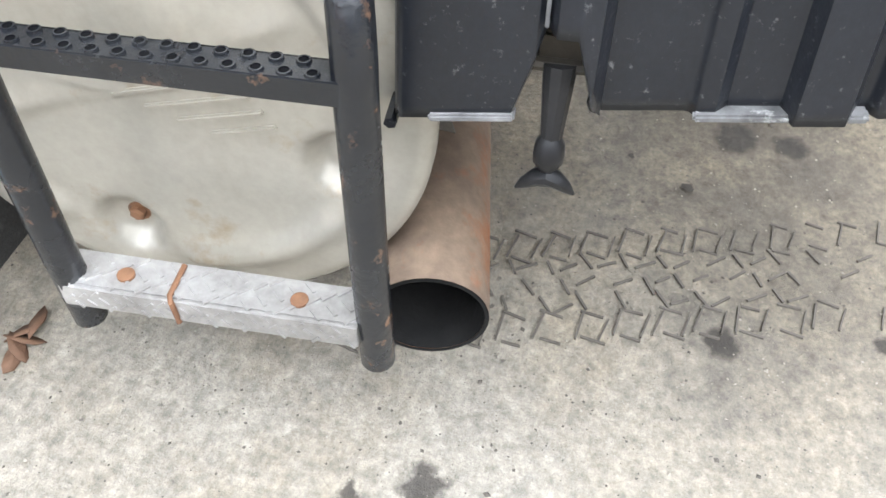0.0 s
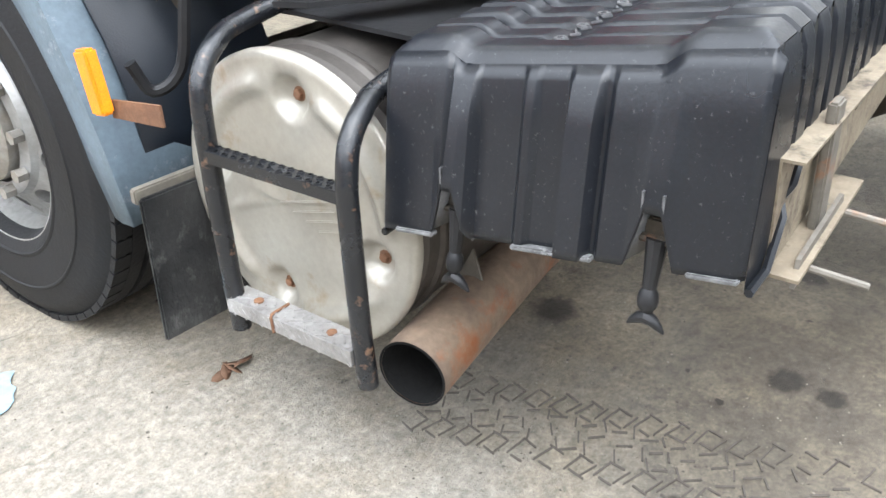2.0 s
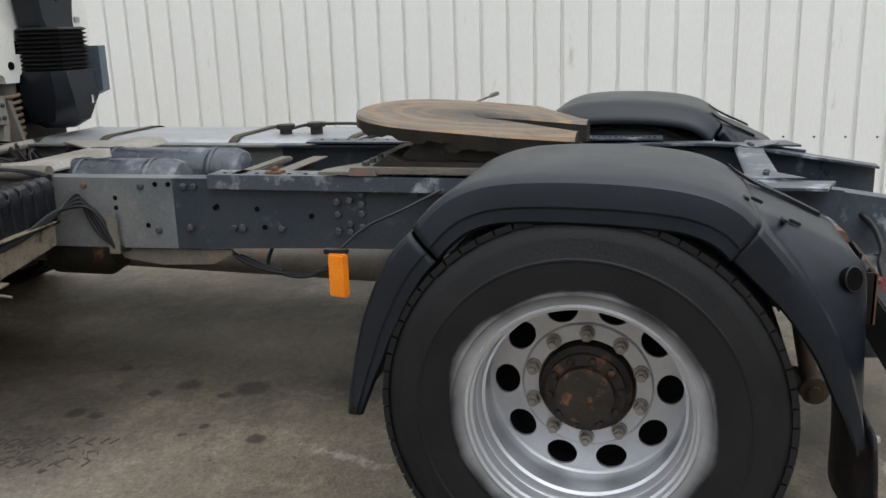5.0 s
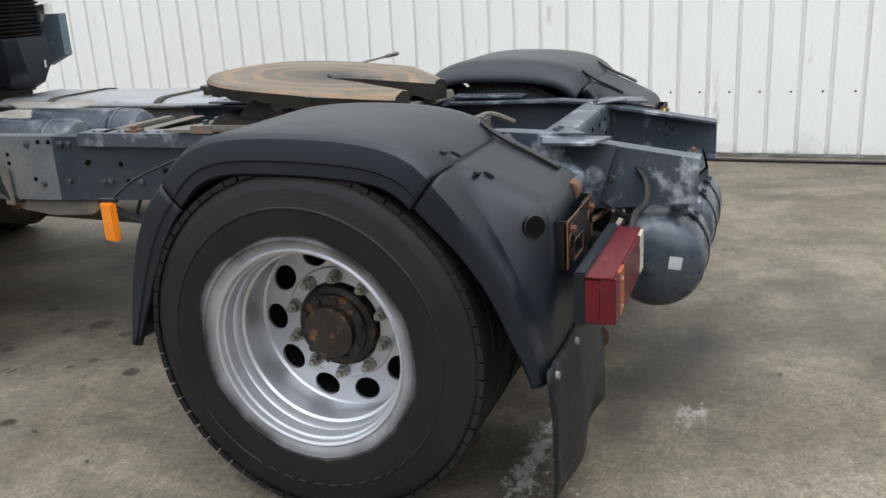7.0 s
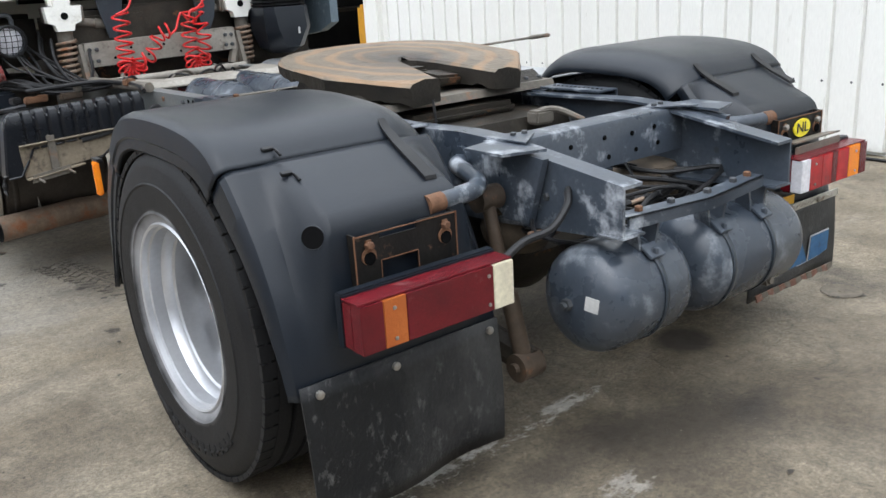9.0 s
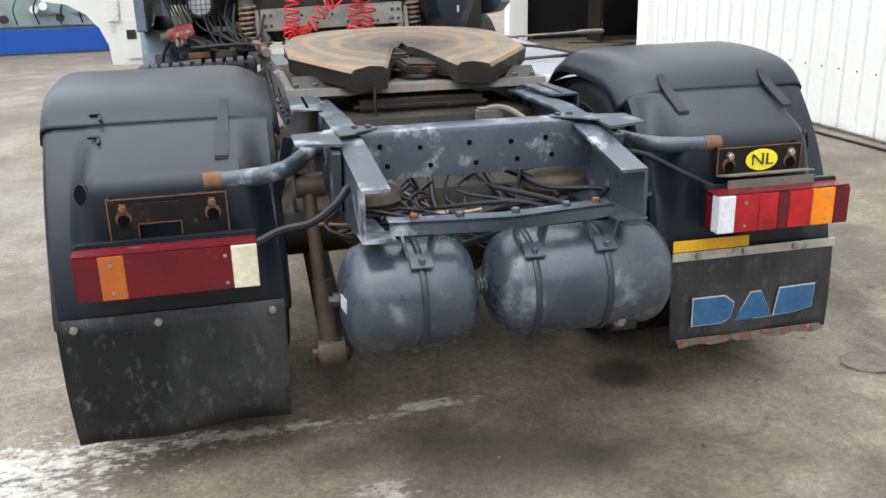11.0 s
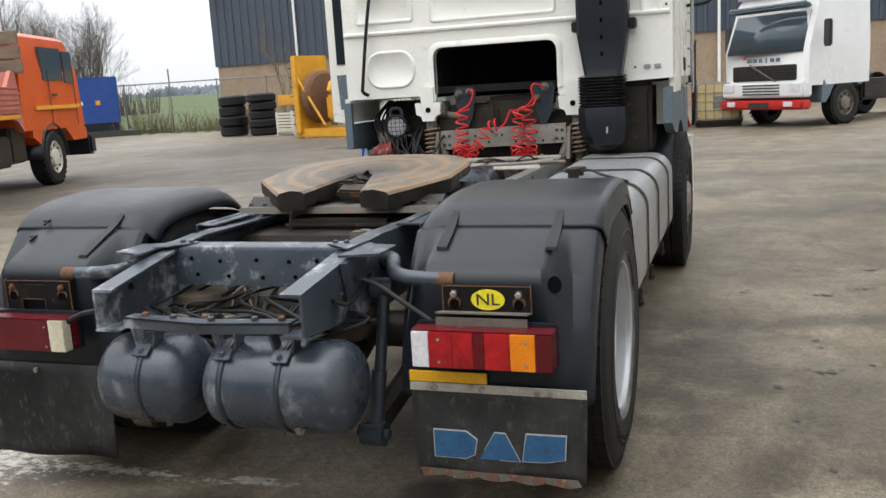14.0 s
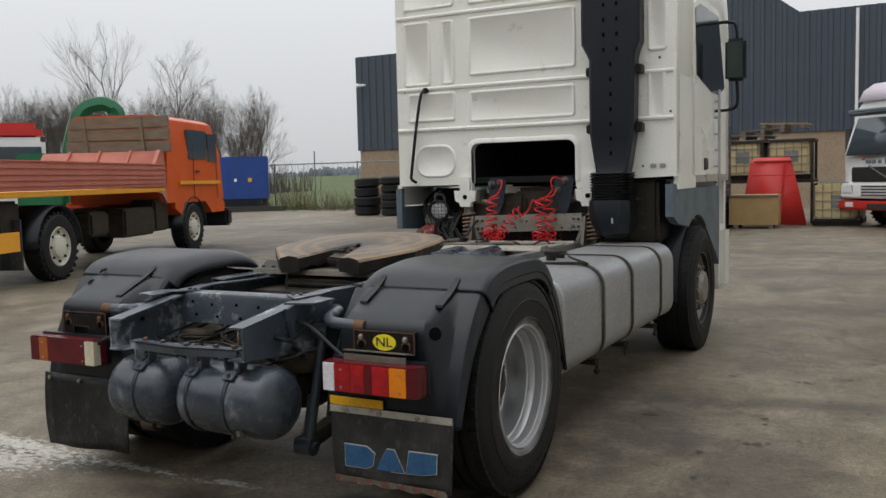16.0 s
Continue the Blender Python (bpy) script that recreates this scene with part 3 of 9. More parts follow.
def rear_wheel(s):
    """Twin wheel on side s (-1 left): s mirrors x."""
    w = new("wheel_rear")
    w.parent = truck
    bm = bm_new()
    tyre_mesh(bm, -1.225, 0.31, 0, H)
    tyre = part("tyre", bm, M_OVERSPRAY, w, "black rubber tyre with silver overspray at the rim")
    tread_blocks(tyre, -1.225, 0.31, 0, H)
    bm = bm_new()
    tyre_mesh(bm, -0.885, 0.31, 0, H)
    tread_blocks(part("inner_tyre", bm, M_RUBBER, w), -0.885, 0.31, 0, H)
    bm = bm_new()
    lathe(bm, [(0.285, -1.19), (0.2885, -1.2), (0.291, -1.214), (0.286, -1.22), (0.279, -1.216), (0.277, -1.2), (0.271, -1.196), (0.27, -1.16), (0.266, -1.155), (0.262, -1.128), (0.255, -1.122), (0.255, -1.07), (0.261, -1.06), (0.263, -1.03), (0.261, -1.016), (0.255, -1.01)], (0, 0, H), "x", 96, full=False)
    lathe(bm, [(0.175, -1.01), (0.169, -1.015), (0.13, -1.018), (0.12, -0.99)], (0, 0, H), "x", 96, full=False)
    for k in range(10):
        a = 2 * math.pi * (k + 0.5) / 10
        sector_hole(bm, -1.01, 0, H, 0.174, 0.2575, a - math.pi / 10, a + math.pi / 10, 0.035, 0.042, 0.01)
    part("rim", bm, M_RIM, w, "silver painted steel rim with oval hand holes")
    # black backing paints the shade seen through the hand holes
    bm = bm_new()
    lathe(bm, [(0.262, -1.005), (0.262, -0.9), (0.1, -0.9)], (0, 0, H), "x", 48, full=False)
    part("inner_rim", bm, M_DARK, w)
    bm = bm_new()
    lathe(bm, [(0.122, -0.99), (0.12, -1.04), (0.106, -1.05), (0.104, -1.064), (0.078, -1.071), (0.076, -1.092), (0.056, -1.1), (0.0, -1.1)], (0, 0, H), "x", 40, full=False)
    hub_ = part("hub", bm, M_HUB, w, "greasy rust-stained hub end")
    for k in range(10):
        a = 2 * math.pi * k / 10 + 0.2
        bm = bm_new()
        dots(bm, [(-1.065, 0.092 * math.cos(a), H + 0.092 * math.sin(a))], 0.0105, -0.014)
        part("hub_bolt", bm, M_HUB, hub_)
    for k in range(10):
        a = 2 * math.pi * k / 10
        bm = bm_new()
        p = Vector((-1.018, 0.149 * math.cos(a), H + 0.148 * math.sin(a)))
        tube(bm, [p, p + Vector((-0.006, 0, 0))], 0.021, 12)
        tube(bm, [p, p + Vector((-0.028, 0, 0))], 0.0165, 6)
        tube(bm, [p, p + Vector((-0.042, 0, 0))], 0.01, 10)
        part("wheel_nut", bm, M_NUT, w)
    bm = bm_new()
    for k in range(11):
        a = math.radians(206 + 7.0 * k)
        rr = 0.4
        c = (-1.2335, rr * math.cos(a), H + rr * math.sin(a))
        box(bm, c, (0.003, 0.03, 0.036), (math.degrees(a) - 90, 0, 0), 0.001)
        box(bm, (c[0] - 0.0005, c[1], c[2]), (0.003, 0.012, 0.016), (math.degrees(a) - 90, 0, 0))
    tagged(part("sidewall_mark", bm, M_RUBBER, tyre), kind="stuff")
    return w


def mirrored(ob):
    """The same assembly on the other side of the truck."""
    made = {}
    for o in (ob, *ob.children_recursive):
        c = o.copy()
        scene.collection.objects.link(c)
        made[o] = c
        if o is not ob:
            c.parent = made[o.parent]
        if o.data:
            c.data = o.data.copy()
            c.data.transform(Matrix.Diagonal((-1, 1, 1, 1)))
            c.data.flip_normals()
    return made[ob]


rear_left = rear_wheel(-1)
rear_left.matrix_basis = Matrix.Translation((0, 0.02, H)) @ Matrix.Rotation(radians(18), 4, "X") @ Matrix.Diagonal((1, 0.968, 0.968, 1)) @ Matrix.Translation((0, 0, -H))
mirrored(rear_left)


FY = 3.68  # front axle


def front_wheel():
    w = new("wheel_front")
    w.parent = truck
    cy = FY
    bm = bm_new()
    tyre_mesh(bm, -1.2, 0.31, cy, H)
    tread_blocks(part("tyre", bm, M_RUBBER, w), -1.2, 0.31, cy, H)
    bm = bm_new()
    lathe(bm, [(0.292, -1.165), (0.3, -1.19), (0.287, -1.188), (0.27, -1.14), (0.26, -1.11), (0.236, -1.12)], (0, cy, H), "x", 72, full=False)
    lathe(bm, [(0.19, -1.15), (0.18, -1.165), (0.148, -1.17), (0.14, -1.12)], (0, cy, H), "x", 72, full=False)
    for k in range(10):
        a = 2 * math.pi * (k + 0.5) / 10
        t = bmesh.new()
        sector_hole(t, 0, cy, H, 0.19, 0.236, a - math.pi / 10, a + math.pi / 10, 0.0195, 0.029, 0.03)
        for v in t.verts:
            r = math.hypot(v.co.y - cy, v.co.z - H)
            v.co.x += -1.15 + (r - 0.19) * 0.65
        add(bm, t)
    part("rim", bm, M_RIMF, w, "dirty silver steel front rim")
    bm = bm_new()
    lathe(bm, [(0.14, -1.12), (0.138, -1.19), (0.11, -1.215), (0.0, -1.22)], (0, cy, H), "x", 40, full=False)
    part("hub", bm, M_NUT, w)
    for k in range(10):
        a = 2 * math.pi * k / 10
        bm = bm_new()
        p = Vector((-1.168, cy + 0.1675 * math.cos(a), H + 0.1675 * math.sin(a)))
        tube(bm, [p, p + Vector((-0.026, 0, 0))], 0.0165, 6)
        part("wheel_nut", bm, M_NUT, w)
    return w


front_left = front_wheel()
front_left.location.x = -0.055
mirrored(front_left).location.x = 0.055


# rear mudguards
def crown_strip(bm, path, x_in, x_out, skirts, chamfer=0.03, inner=0.04):
    """A bent mudguard panel: flat crown along the path, rounded shoulder and a skirt on the outer edge that reaches towards the hub, its depth given at even steps."""
    p = [Vector((0, y, z)) for y, z in path]
    loops = []
    for i, q in enumerate(p):
        down = (Vector((0, 0, H)) - q).normalized()
        skirt = float(np.interp(i / (len(p) - 1), np.linspace(0, 1, len(skirts)), skirts))
        row = [q + Vector((x_in + a, 0, 0)) + down * d for a, d in ((0.01, inner), (-0.012, inner * 0.62), (-0.05, inner * 0.28), (-0.1, inner * 0.06))]
        row += [q + Vector((x_in + (x_out + chamfer - x_in) * k / 4, 0, 0)) for k in (1, 2, 3)]
        row += [q + Vector((x_out + chamfer, 0, 0)), q + Vector((x_out + chamfer * 0.45, 0, 0)) + down * chamfer * 0.16, q + Vector((x_out + chamfer * 0.12, 0, 0)) + down * chamfer * 0.5, q + Vector((x_out, 0, 0)) + down * chamfer]
        row += [q + Vector((x_out - 0.006, 0, 0)) + down * skirt * 0.62, q + Vector((x_out - 0.001, 0, 0)) + down * skirt * 0.68, q + Vector((x_out - 0.004, 0, 0)) + down * (skirt - 0.008), q + Vector((x_out + 0.004, 0, 0)) + down * skirt]
        loops.append(row)
    rings(bm, loops, closed=False)


G_BASE = [(-0.366, 0.976), (-0.41, 0.927), (-0.45, 0.877), (-0.487, 0.825), (-0.521, 0.765), (-0.552, 0.7), (-0.58, 0.62), (-0.603, 0.54), (-0.618, 0.458)]
G_HUMP = [(-0.366, 0.98), (-0.43, 0.954), (-0.5, 0.922), (-0.558, 0.893), (-0.594, 0.866), (-0.61, 0.82), (-0.616, 0.7), (-0.62, 0.58), (-0.624, 0.458)]


def rear_panel(bm):
    """The rear piece: a band along the arch that swells into a broad hump with a sloping top and an upright back."""
    base = bent([(0, y, z) for y, z in G_BASE], 4)
    hump = bent([(0, y, z) for y, z in G_HUMP], 4)
    n = len(base) - 1
    loops = []
    for i, (p, q) in enumerate(zip(base, hump)):
        t = i / n
        down = (Vector((0, 0.02, H)) - p).normalized()
        w = 0.035 * t
        skirt = float(np.interp(t, (0, 0.15, 0.8, 1), (0.1, 0.095, 0.055, 0.03)))
        row = [p + down * 0.04 + Vector((-0.562, 0, 0)), p + down * 0.012 + Vector((-0.568, 0, 0)), p + Vector((-0.585, 0, 0))]
        for x, k in ((-0.61 + w, 0.0), (-0.628 + w, 0.12), (-0.65 + w, 0.5), (-0.672 + w, 0.88), (-0.69 + w, 1.0), (-0.78, 1.0), (-0.88, 1.0), (-0.98, 1.0), (-1.035 - w, 1.0), (-1.052 - w, 0.9), (-1.078 - w, 0.5), (-1.1 - w, 0.12), (-1.118 - w, 0.0)):
            row.append(p.lerp(q, k) + Vector((x, 0, 0)))
        row += [p + Vector((-1.172, 0, 0)), p + Vector((-1.193, 0, 0)) + down * 0.006, p + Vector((-1.204, 0, 0)) + down * 0.02, p + Vector((-1.21, 0, 0)) + down * max(0.024, skirt * 0.7), p + Vector((-1.207, 0, 0)) + down * max(0.028, skirt - 0.006), p + Vector((-1.2, 0, 0)) + down * max(0.03, skirt)]
        loops.append(row)
    rings(bm, loops, closed=False)


def guard_left():
    g = new("mudguard")
    g.parent = truck
    top = bent([(0, 0.42, 0.95), (0, 0.37, 1.003), (0, 0.318, 1.04), (0, 0.24, 1.067), (0, 0.14, 1.078), (0, 0.02, 1.08), (0, -0.1, 1.075), (0, -0.2, 1.063), (0, -0.27, 1.045), (0, -0.325, 1.017), (0, -0.366, 0.979)], 4)
    bm = bm_new()
    crown_strip(bm, [(v.y, v.z) for v in top], -0.555, -1.215, (0.103, 0.113, 0.113, 0.107), 0.034, 0.085)
    shell(part("top_panel", bm, M_PLASTIC, g, angle=30), 0.006)
    fr = bent([(0, 0.427, 0.937), (0, 0.488, 0.868), (0, 0.543, 0.76), (0, 0.583, 0.63), (0, 0.617, 0.452)], 4)
    bm = bm_new()
    crown_strip(bm, [(v.y, v.z) for v in fr], -0.57, -1.208, (0.1, 0.105, 0.1, 0.085, 0.05), 0.026)
    shell(part("front_panel", bm, M_PLASTIC, g, angle=30), 0.006)
    bm = bm_new()
    rear_panel(bm)
    shell(part("rear_panel", bm, M_PLASTIC, g, angle=30), 0.006)
    # round bore in the hump's outer flank, drawn as a black disc, with its folded edge
    hp, hn = Vector((-1.087, -0.574, 0.832)), Vector((-0.72, -0.66, 0.2)).normalized()
    bm = bm_new()
    tube(bm, [hp - hn * 0.03, hp + hn * 0.006], 0.027, 24)
    part("hole", bm, M_HOLE, g)
    bm = bm_new()
    sd_ = hn.orthogonal().normalized()
    up_ = hn.cross(sd_)
    tube(bm, [hp + hn * 0.004 + 0.0275 * (math.cos(a) * sd_ + math.sin(a) * up_) for a in np.linspace(0, 2 * math.pi, 25)], 0.0022, 6, False)
    part("hole_rim", bm, M_PLASTIC, g)
    return g


gl = guard_left()
gr = mirrored(gl)


def strap(guard, x, length=0.19, lean=0.0):
    """A flat rubber strap from the top panel down over the rear hump."""
    line = [(-0.322, 1.02), (-0.35, 0.998), (-0.4, 0.97), (-0.46, 0.943), (-0.53, 0.909), (-0.57, 0.889)]
    q = bent([(x + lean * k, y, z) for k, (y, z) in enumerate(line)], 4)
    q = q[:max(4, int(len(q) * length / 0.27))]
    bm = bm_new()
    loops = []
    for k, p in enumerate(q):
        w = 0.011 + 0.007 * min(1.0, 1.6 * k / len(q))
        loops.append([p + Vector((-w, 0, 0)), p + Vector((-w, 0.003, 0.01)), p + Vector((w, 0.003, 0.01)), p + Vector((w, 0, 0))])
    rings(bm, loops)
    part("strap", bm, M_RUBHOSE, guard, angle=40)


strap(gl, -0.7, 0.25, -0.004)
strap(gr, 0.7, 0.2), strap(gr, 1.066, 0.2)
for y, z in ((-0.34, 1.008), (-0.425, 0.958)):
    bm = bm_new()
    box(bm, (-1.06, y, z), (0.032, 0.014, 0.008), (25, 0, 0), 0.002)
    box(bm, (-1.045, y - 0.025, z - 0.008), (0.008, 0.03, 0.008), (25, 0, 0), 0.002)
    part("hook", bm, M_RUBHOSE, gl)
tagged(gl, "dark grey plastic rear mudguard in three pieces")
tagged(gr, "dark grey plastic rear mudguard in three pieces")

# frame rails: C section, narrowing to the rear, dropping at the tail
def rail(s):
    bm = bm_new()
    st = [(3.9, 0.47, 0.92, 0.66), (2.3, 0.47, 0.92, 0.66), (1.52, 0.459, 0.9215, 0.668), (0.9, 0.455, 0.925, 0.69), (0.3, 0.42, 0.93, 0.69), (-0.3, 0.405, 0.945, 0.69), (-0.4, 0.402, 0.94, 0.69), (-0.9, 0.385, 0.865, 0.725)]
    cut = 4
    ends = st[:cut + 1], st[cut:]
    loops = []
    for y, x, zt, zb in ends[0]:
        f, t = 0.075, 0.009
        sec = [(x, zt), (x, zb), (x - f, zb), (x - f, zb + t), (x - t, zb + t), (x - t, zt - t), (x - f, zt - t), (x - f, zt)]
        loops.append([(s * a, y, z) for a, z in sec])
    rings(bm, loops[2:])
    rail_ = part("frame_rail", bm, M_FRAME, truck, "dark blue-grey painted steel chassis rail", angle=30)
    bm = bm_new()
    rings(bm, loops[:3])
    part("rail_front", bm, M_FRAMEO, truck, "older grey paint on the front of the rail", angle=30)
    bm = bm_new()
    loops = []
    for y, x, zt, zb in ends[1]:
        sec = [(x, zt), (x, zb), (x - f, zb), (x - f, zb + t), (x - t, zb + t), (x - t, zt - t), (x - f, zt - t), (x - f, zt)]
        loops.append([(s * a, y, z) for a, z in sec])
    rings(bm, loops)
    part("rail_tail", bm, M_FRAMEW, truck, "worn grey tail of the chassis rail", angle=30)


rail(-1), rail(1)

# chassis fittings
M_OILRUST = mat("oily_rust", (0.09, 0.065, 0.045), (0.045, 0.035, 0.027), 0.5, 0.2, scale=10, bump=0.4, wear=(0.17, 0.08, 0.04), amount=0.08, wscale=14)


def ring_material():
    """Rusty plate with turned wear rings round the coupling's middle."""
    m = mat("ringed_coupling_plate", (0.175, 0.14, 0.1), (0.1, 0.082, 0.062), 0.5, 0.2, scale=5, bump=0.5, wear=(0.05, 0.042, 0.035), amount=0.1, wscale=9)
    n, l = m.node_tree.nodes, m.node_tree.links
    b = n["Principled BSDF"]
    old = b.inputs["Base Color"].links[0].from_socket
    tc, mp, wv = n.new("ShaderNodeTexCoord"), n.new("ShaderNodeMapping"), n.new("ShaderNodeTexWave")
    mp.inputs["Location"].default_value = (0, -0.56, 0)
    wv.wave_type, wv.rings_direction = "RINGS", "Z"
    wv.inputs["Scale"].default_value, wv.inputs["Distortion"].default_value, wv.inputs["Detail Scale"].default_value = 3.0, 3.2, 1.6
    l.new(tc.outputs["Object"], mp.inputs[0])
    l.new(mp.outputs[0], wv.inputs[0])
    mr, mx = n.new("ShaderNodeMapRange"), n.new("ShaderNodeMix")
    mr.inputs[1].default_value, mr.inputs[2].default_value, mr.inputs[4].default_value = 0.5, 0.9, 0.58
    l.new(wv.outputs["Fac"], mr.inputs[0])
    mx.data_type = "RGBA"
    mx.inputs["B"].default_value = (0.29, 0.17, 0.085, 1)
    l.new(mr.outputs[0], mx.inputs["Factor"])
    l.new(old, mx.inputs["A"])
    ln, mr2, mx2 = n.new("ShaderNodeVectorMath"), n.new("ShaderNodeMapRange"), n.new("ShaderNodeMix")
    flat = n.new("ShaderNodeMapping")
    flat.inputs["Location"].default_value, flat.inputs["Scale"].default_value = (0, -0.5, 0), (1, 1, 0)
    l.new(tc.outputs["Object"], flat.inputs[0])
    ln.operation = "LENGTH"
    l.new(flat.outputs[0], ln.inputs[0])
    for i, v in enumerate((0.07, 0.27, 0.9, 0.0)):
        mr2.inputs[i + 1].default_value = v
    l.new(ln.outputs["Value"], mr2.inputs[0])
    mx2.data_type = "RGBA"
    mx2.inputs["B"].default_value = (0.03, 0.027, 0.024, 1)
    l.new(mr2.outputs[0], mx2.inputs["Factor"])
    l.new(mx.outputs["Result"], mx2.inputs["A"])
    l.new(mx2.outputs["Result"], b.inputs["Base Color"])
    return m


M_RINGS = ring_material()

for s in (-1, 1):
    bm = bm_new()
    box(bm, (s * 0.425, 0.78, 0.936), (0.11, 1.18, 0.008), bevel=0.002)
    box(bm, (s * 0.478, 0.78, 0.915), (0.008, 1.18, 0.05), bevel=0.002)
    box(bm, (s * 0.44, 0.02, 0.95), (0.1, 0.3, 0.008), (0, 0, s * 2), 0.002)
    box(bm, (s * 0.488, 0.02, 0.93), (0.008, 0.3, 0.045), (0, 0, s * 2), 0.002)
    ang = part("mounting_angle", bm, M_FRAMEW, truck)
    bm = bm_new()
    for k in range(12):
        dots(bm, [(s * 0.44, -0.1 + 0.022 * k, 0.953)], 0.006, 0.003, "z", 6)
    for k in range(18):
        dots(bm, [(s * 0.44, 0.3 + 0.06 * k, 0.939)], 0.008, 0.003, "z", 8)
    tagged(part("bore", bm, M_HOLE, ang), kind="stuff")
    bm = bm_new()
    xx = -0.461
    holes = [(1.587, 0.9), (1.535, 0.9), (1.754, 0.848), (1.754, 0.812), (1.782, 0.785), (1.631, 0.751), (1.359, 0.82), (1.352, 0.826), (1.176, 0.756), (1.2, 0.82), (1.0, 0.8), (-0.55, 0.83), (-0.6, 0.79), (-0.72, 0.835), (-0.86, 0.83), (-0.86, 0.775)]
    for y, z in holes:
        x = 0.4605 if y > 0.9 else 0.4605 - (0.9 - y) * 0.046
        dots(bm, [(s * x, y, z)], 0.009, s * 0.003, "x", 10)
    tagged(part("bore", bm, M_HOLE, truck), kind="stuff")
    for y, z, r in [(1.645, 0.891, 0.013), (1.476, 0.893, 0.014), (1.434, 0.894, 0.013), (1.59, 0.734, 0.013), (1.46, 0.748, 0.013), (1.29, 0.751, 0.012), (1.258, 0.752, 0.015), (1.112, 0.754, 0.012), (1.877, 0.891, 0.013), (-0.52, 0.88, 0.014), (-0.45, 0.8, 0.014), (-0.64, 0.8, 0.012), (-0.5, 0.76, 0.014)]:
        bm = bm_new()
        x = 0.459 if y > 0.9 else 0.459 - (0.9 - y) * 0.046
        dots(bm, [(s * x, y, z)], r, s * 0.012, "x", 6)
        part("bolt", bm, M_ZINC if y < 1.8 else M_RUST, truck)
    for y, z in ((0.905, 0.85), (0.905, 0.807), (0.905, 0.75), (0.862, 0.856), (0.862, 0.775), (0.862, 0.748), (0.82, 0.876), (0.82, 0.843), (0.82, 0.81), (0.82, 0.765), (0.768, 0.887), (0.7, 0.888), (0.633, 0.88)):
        bm = bm_new()
        dots(bm, [(s * (0.4555 if y > 0.9 else 0.4555 - (0.9 - y) * 0.058), y, z)], 0.013, s * 0.012, "x", 6)
        part("bolt", bm, M_ZINC, truck)
    # hanger and gusset at the tail
    bm = bm_new()
    prism(bm, [(-0.66, 0.91), (-0.42, 0.935), (-0.42, 0.83), (-0.5, 0.72), (-0.6, 0.72)], "x", s * 0.402, s * 0.425)
    prism(bm, [(s * 0.39, -0.64), (s * 0.39, -0.42), (s * 0.52, -0.45), (s * 0.52, -0.6)], "z", 0.925, 0.933)
    part("gusset", bm, M_FRAMEW, truck)
    bm = bm_new()
    tube(bm, bent([(s * 0.4, -0.3, 0.86), (s * 0.46, -0.34, 0.86), (s * 0.5, -0.44, 0.857), (s * 0.545, -0.53, 0.853), (s * 0.6, -0.575, 0.85), (s * 0.66, -0.585, 0.848), (s * 0.73, -0.59, 0.846)], 5), 0.025, 14)
    lathe(bm, [(0.045, 0.0), (0.045, 0.02), (0.0, 0.02)], (s * 0.4, -0.3, 0.86), "x", 16, s)
    pp = part("support_pipe", bm, M_FRAMEW, truck)
    bm = bm_new()
    bar(bm, (s * 0.72, -0.589, 0.846), (s * 0.772, -0.592, 0.845), 0.0265, 16)
    part("pipe_end", bm, M_RUST, pp, "rusty pipe end")
    # shock absorber
    bm = bm_new()
    bar(bm, (s * 0.485, -0.5, 0.77), (s * 0.472, -0.56, 0.5), 0.02, 14)
    bar(bm, (s * 0.472, -0.56, 0.52), (s * 0.462, -0.6, 0.33), 0.027, 14)
    bar(bm, (s * 0.42, -0.61, 0.31), (s * 0.5, -0.61, 0.31), 0.042, 18)
    bar(bm, (s * 0.41, -0.61, 0.31), (s * 0.515, -0.61, 0.31), 0.018, 10)
    bar(bm, (s * 0.44, -0.49, 0.79), (s * 0.52, -0.49, 0.79), 0.036, 16)
    part("shock_absorber", bm, M_OILRUST if s < 0 else M_FRAME, truck)
    # air spring, spring beam, axle end
    bm = bm_new()
    lathe(bm, [(0.0, -0.13), (0.08, -0.13), (0.105, -0.1), (0.115, -0.06), (0.105, -0.03), (0.095, -0.02), (0.11, 0.0), (0.1, 0.025), (0.07, 0.035), (0.0, 0.035)], (s * 0.3, -0.42, 0.72), "z", 28, full=False)
    part("air_spring", bm, M_AIRBAG, truck)
    bm = bm_new()
    tube(bm, bent([(s * 0.44, -0.62, 0.31), (s * 0.44, -0.3, 0.36), (s * 0.44, 0.0, 0.42), (s * 0.44, 0.4, 0.48), (s * 0.44, 0.6, 0.52)], 4), 0.045, 8)
    part("spring_beam", bm, M_GREASE, truck)
    bm = bm_new()
    lathe(bm, [(0.0, 0.55), (0.2, 0.55), (0.205, 0.6), (0.205, 0.8), (0.0, 0.8)], (0, 0, H), "x", 32, s, full=False)
    part("brake_drum", bm, M_GREASE, truck)

bm = bm_new()
bar(bm, (-0.75, 0, H), (0.75, 0, H), 0.075, 20)
lathe(bm, [(0.0, -0.26), (0.1, -0.24), (0.19, -0.15), (0.22, 0.0), (0.19, 0.15), (0.11, 0.3), (0.08, 0.42), (0.0, 0.42)], (0, 0, H), "y", 28, full=False)
part("rear_axle", bm, M_GREASE, truck, "greasy rear axle with a round differential housing")
bm = bm_new()
bar(bm, (0, 0.4, 0.5), (0, 2.7, 0.54), 0.07, 20)
bar(bm, (0, 0.34, 0.497), (0, 0.46, 0.503), 0.085, 16)
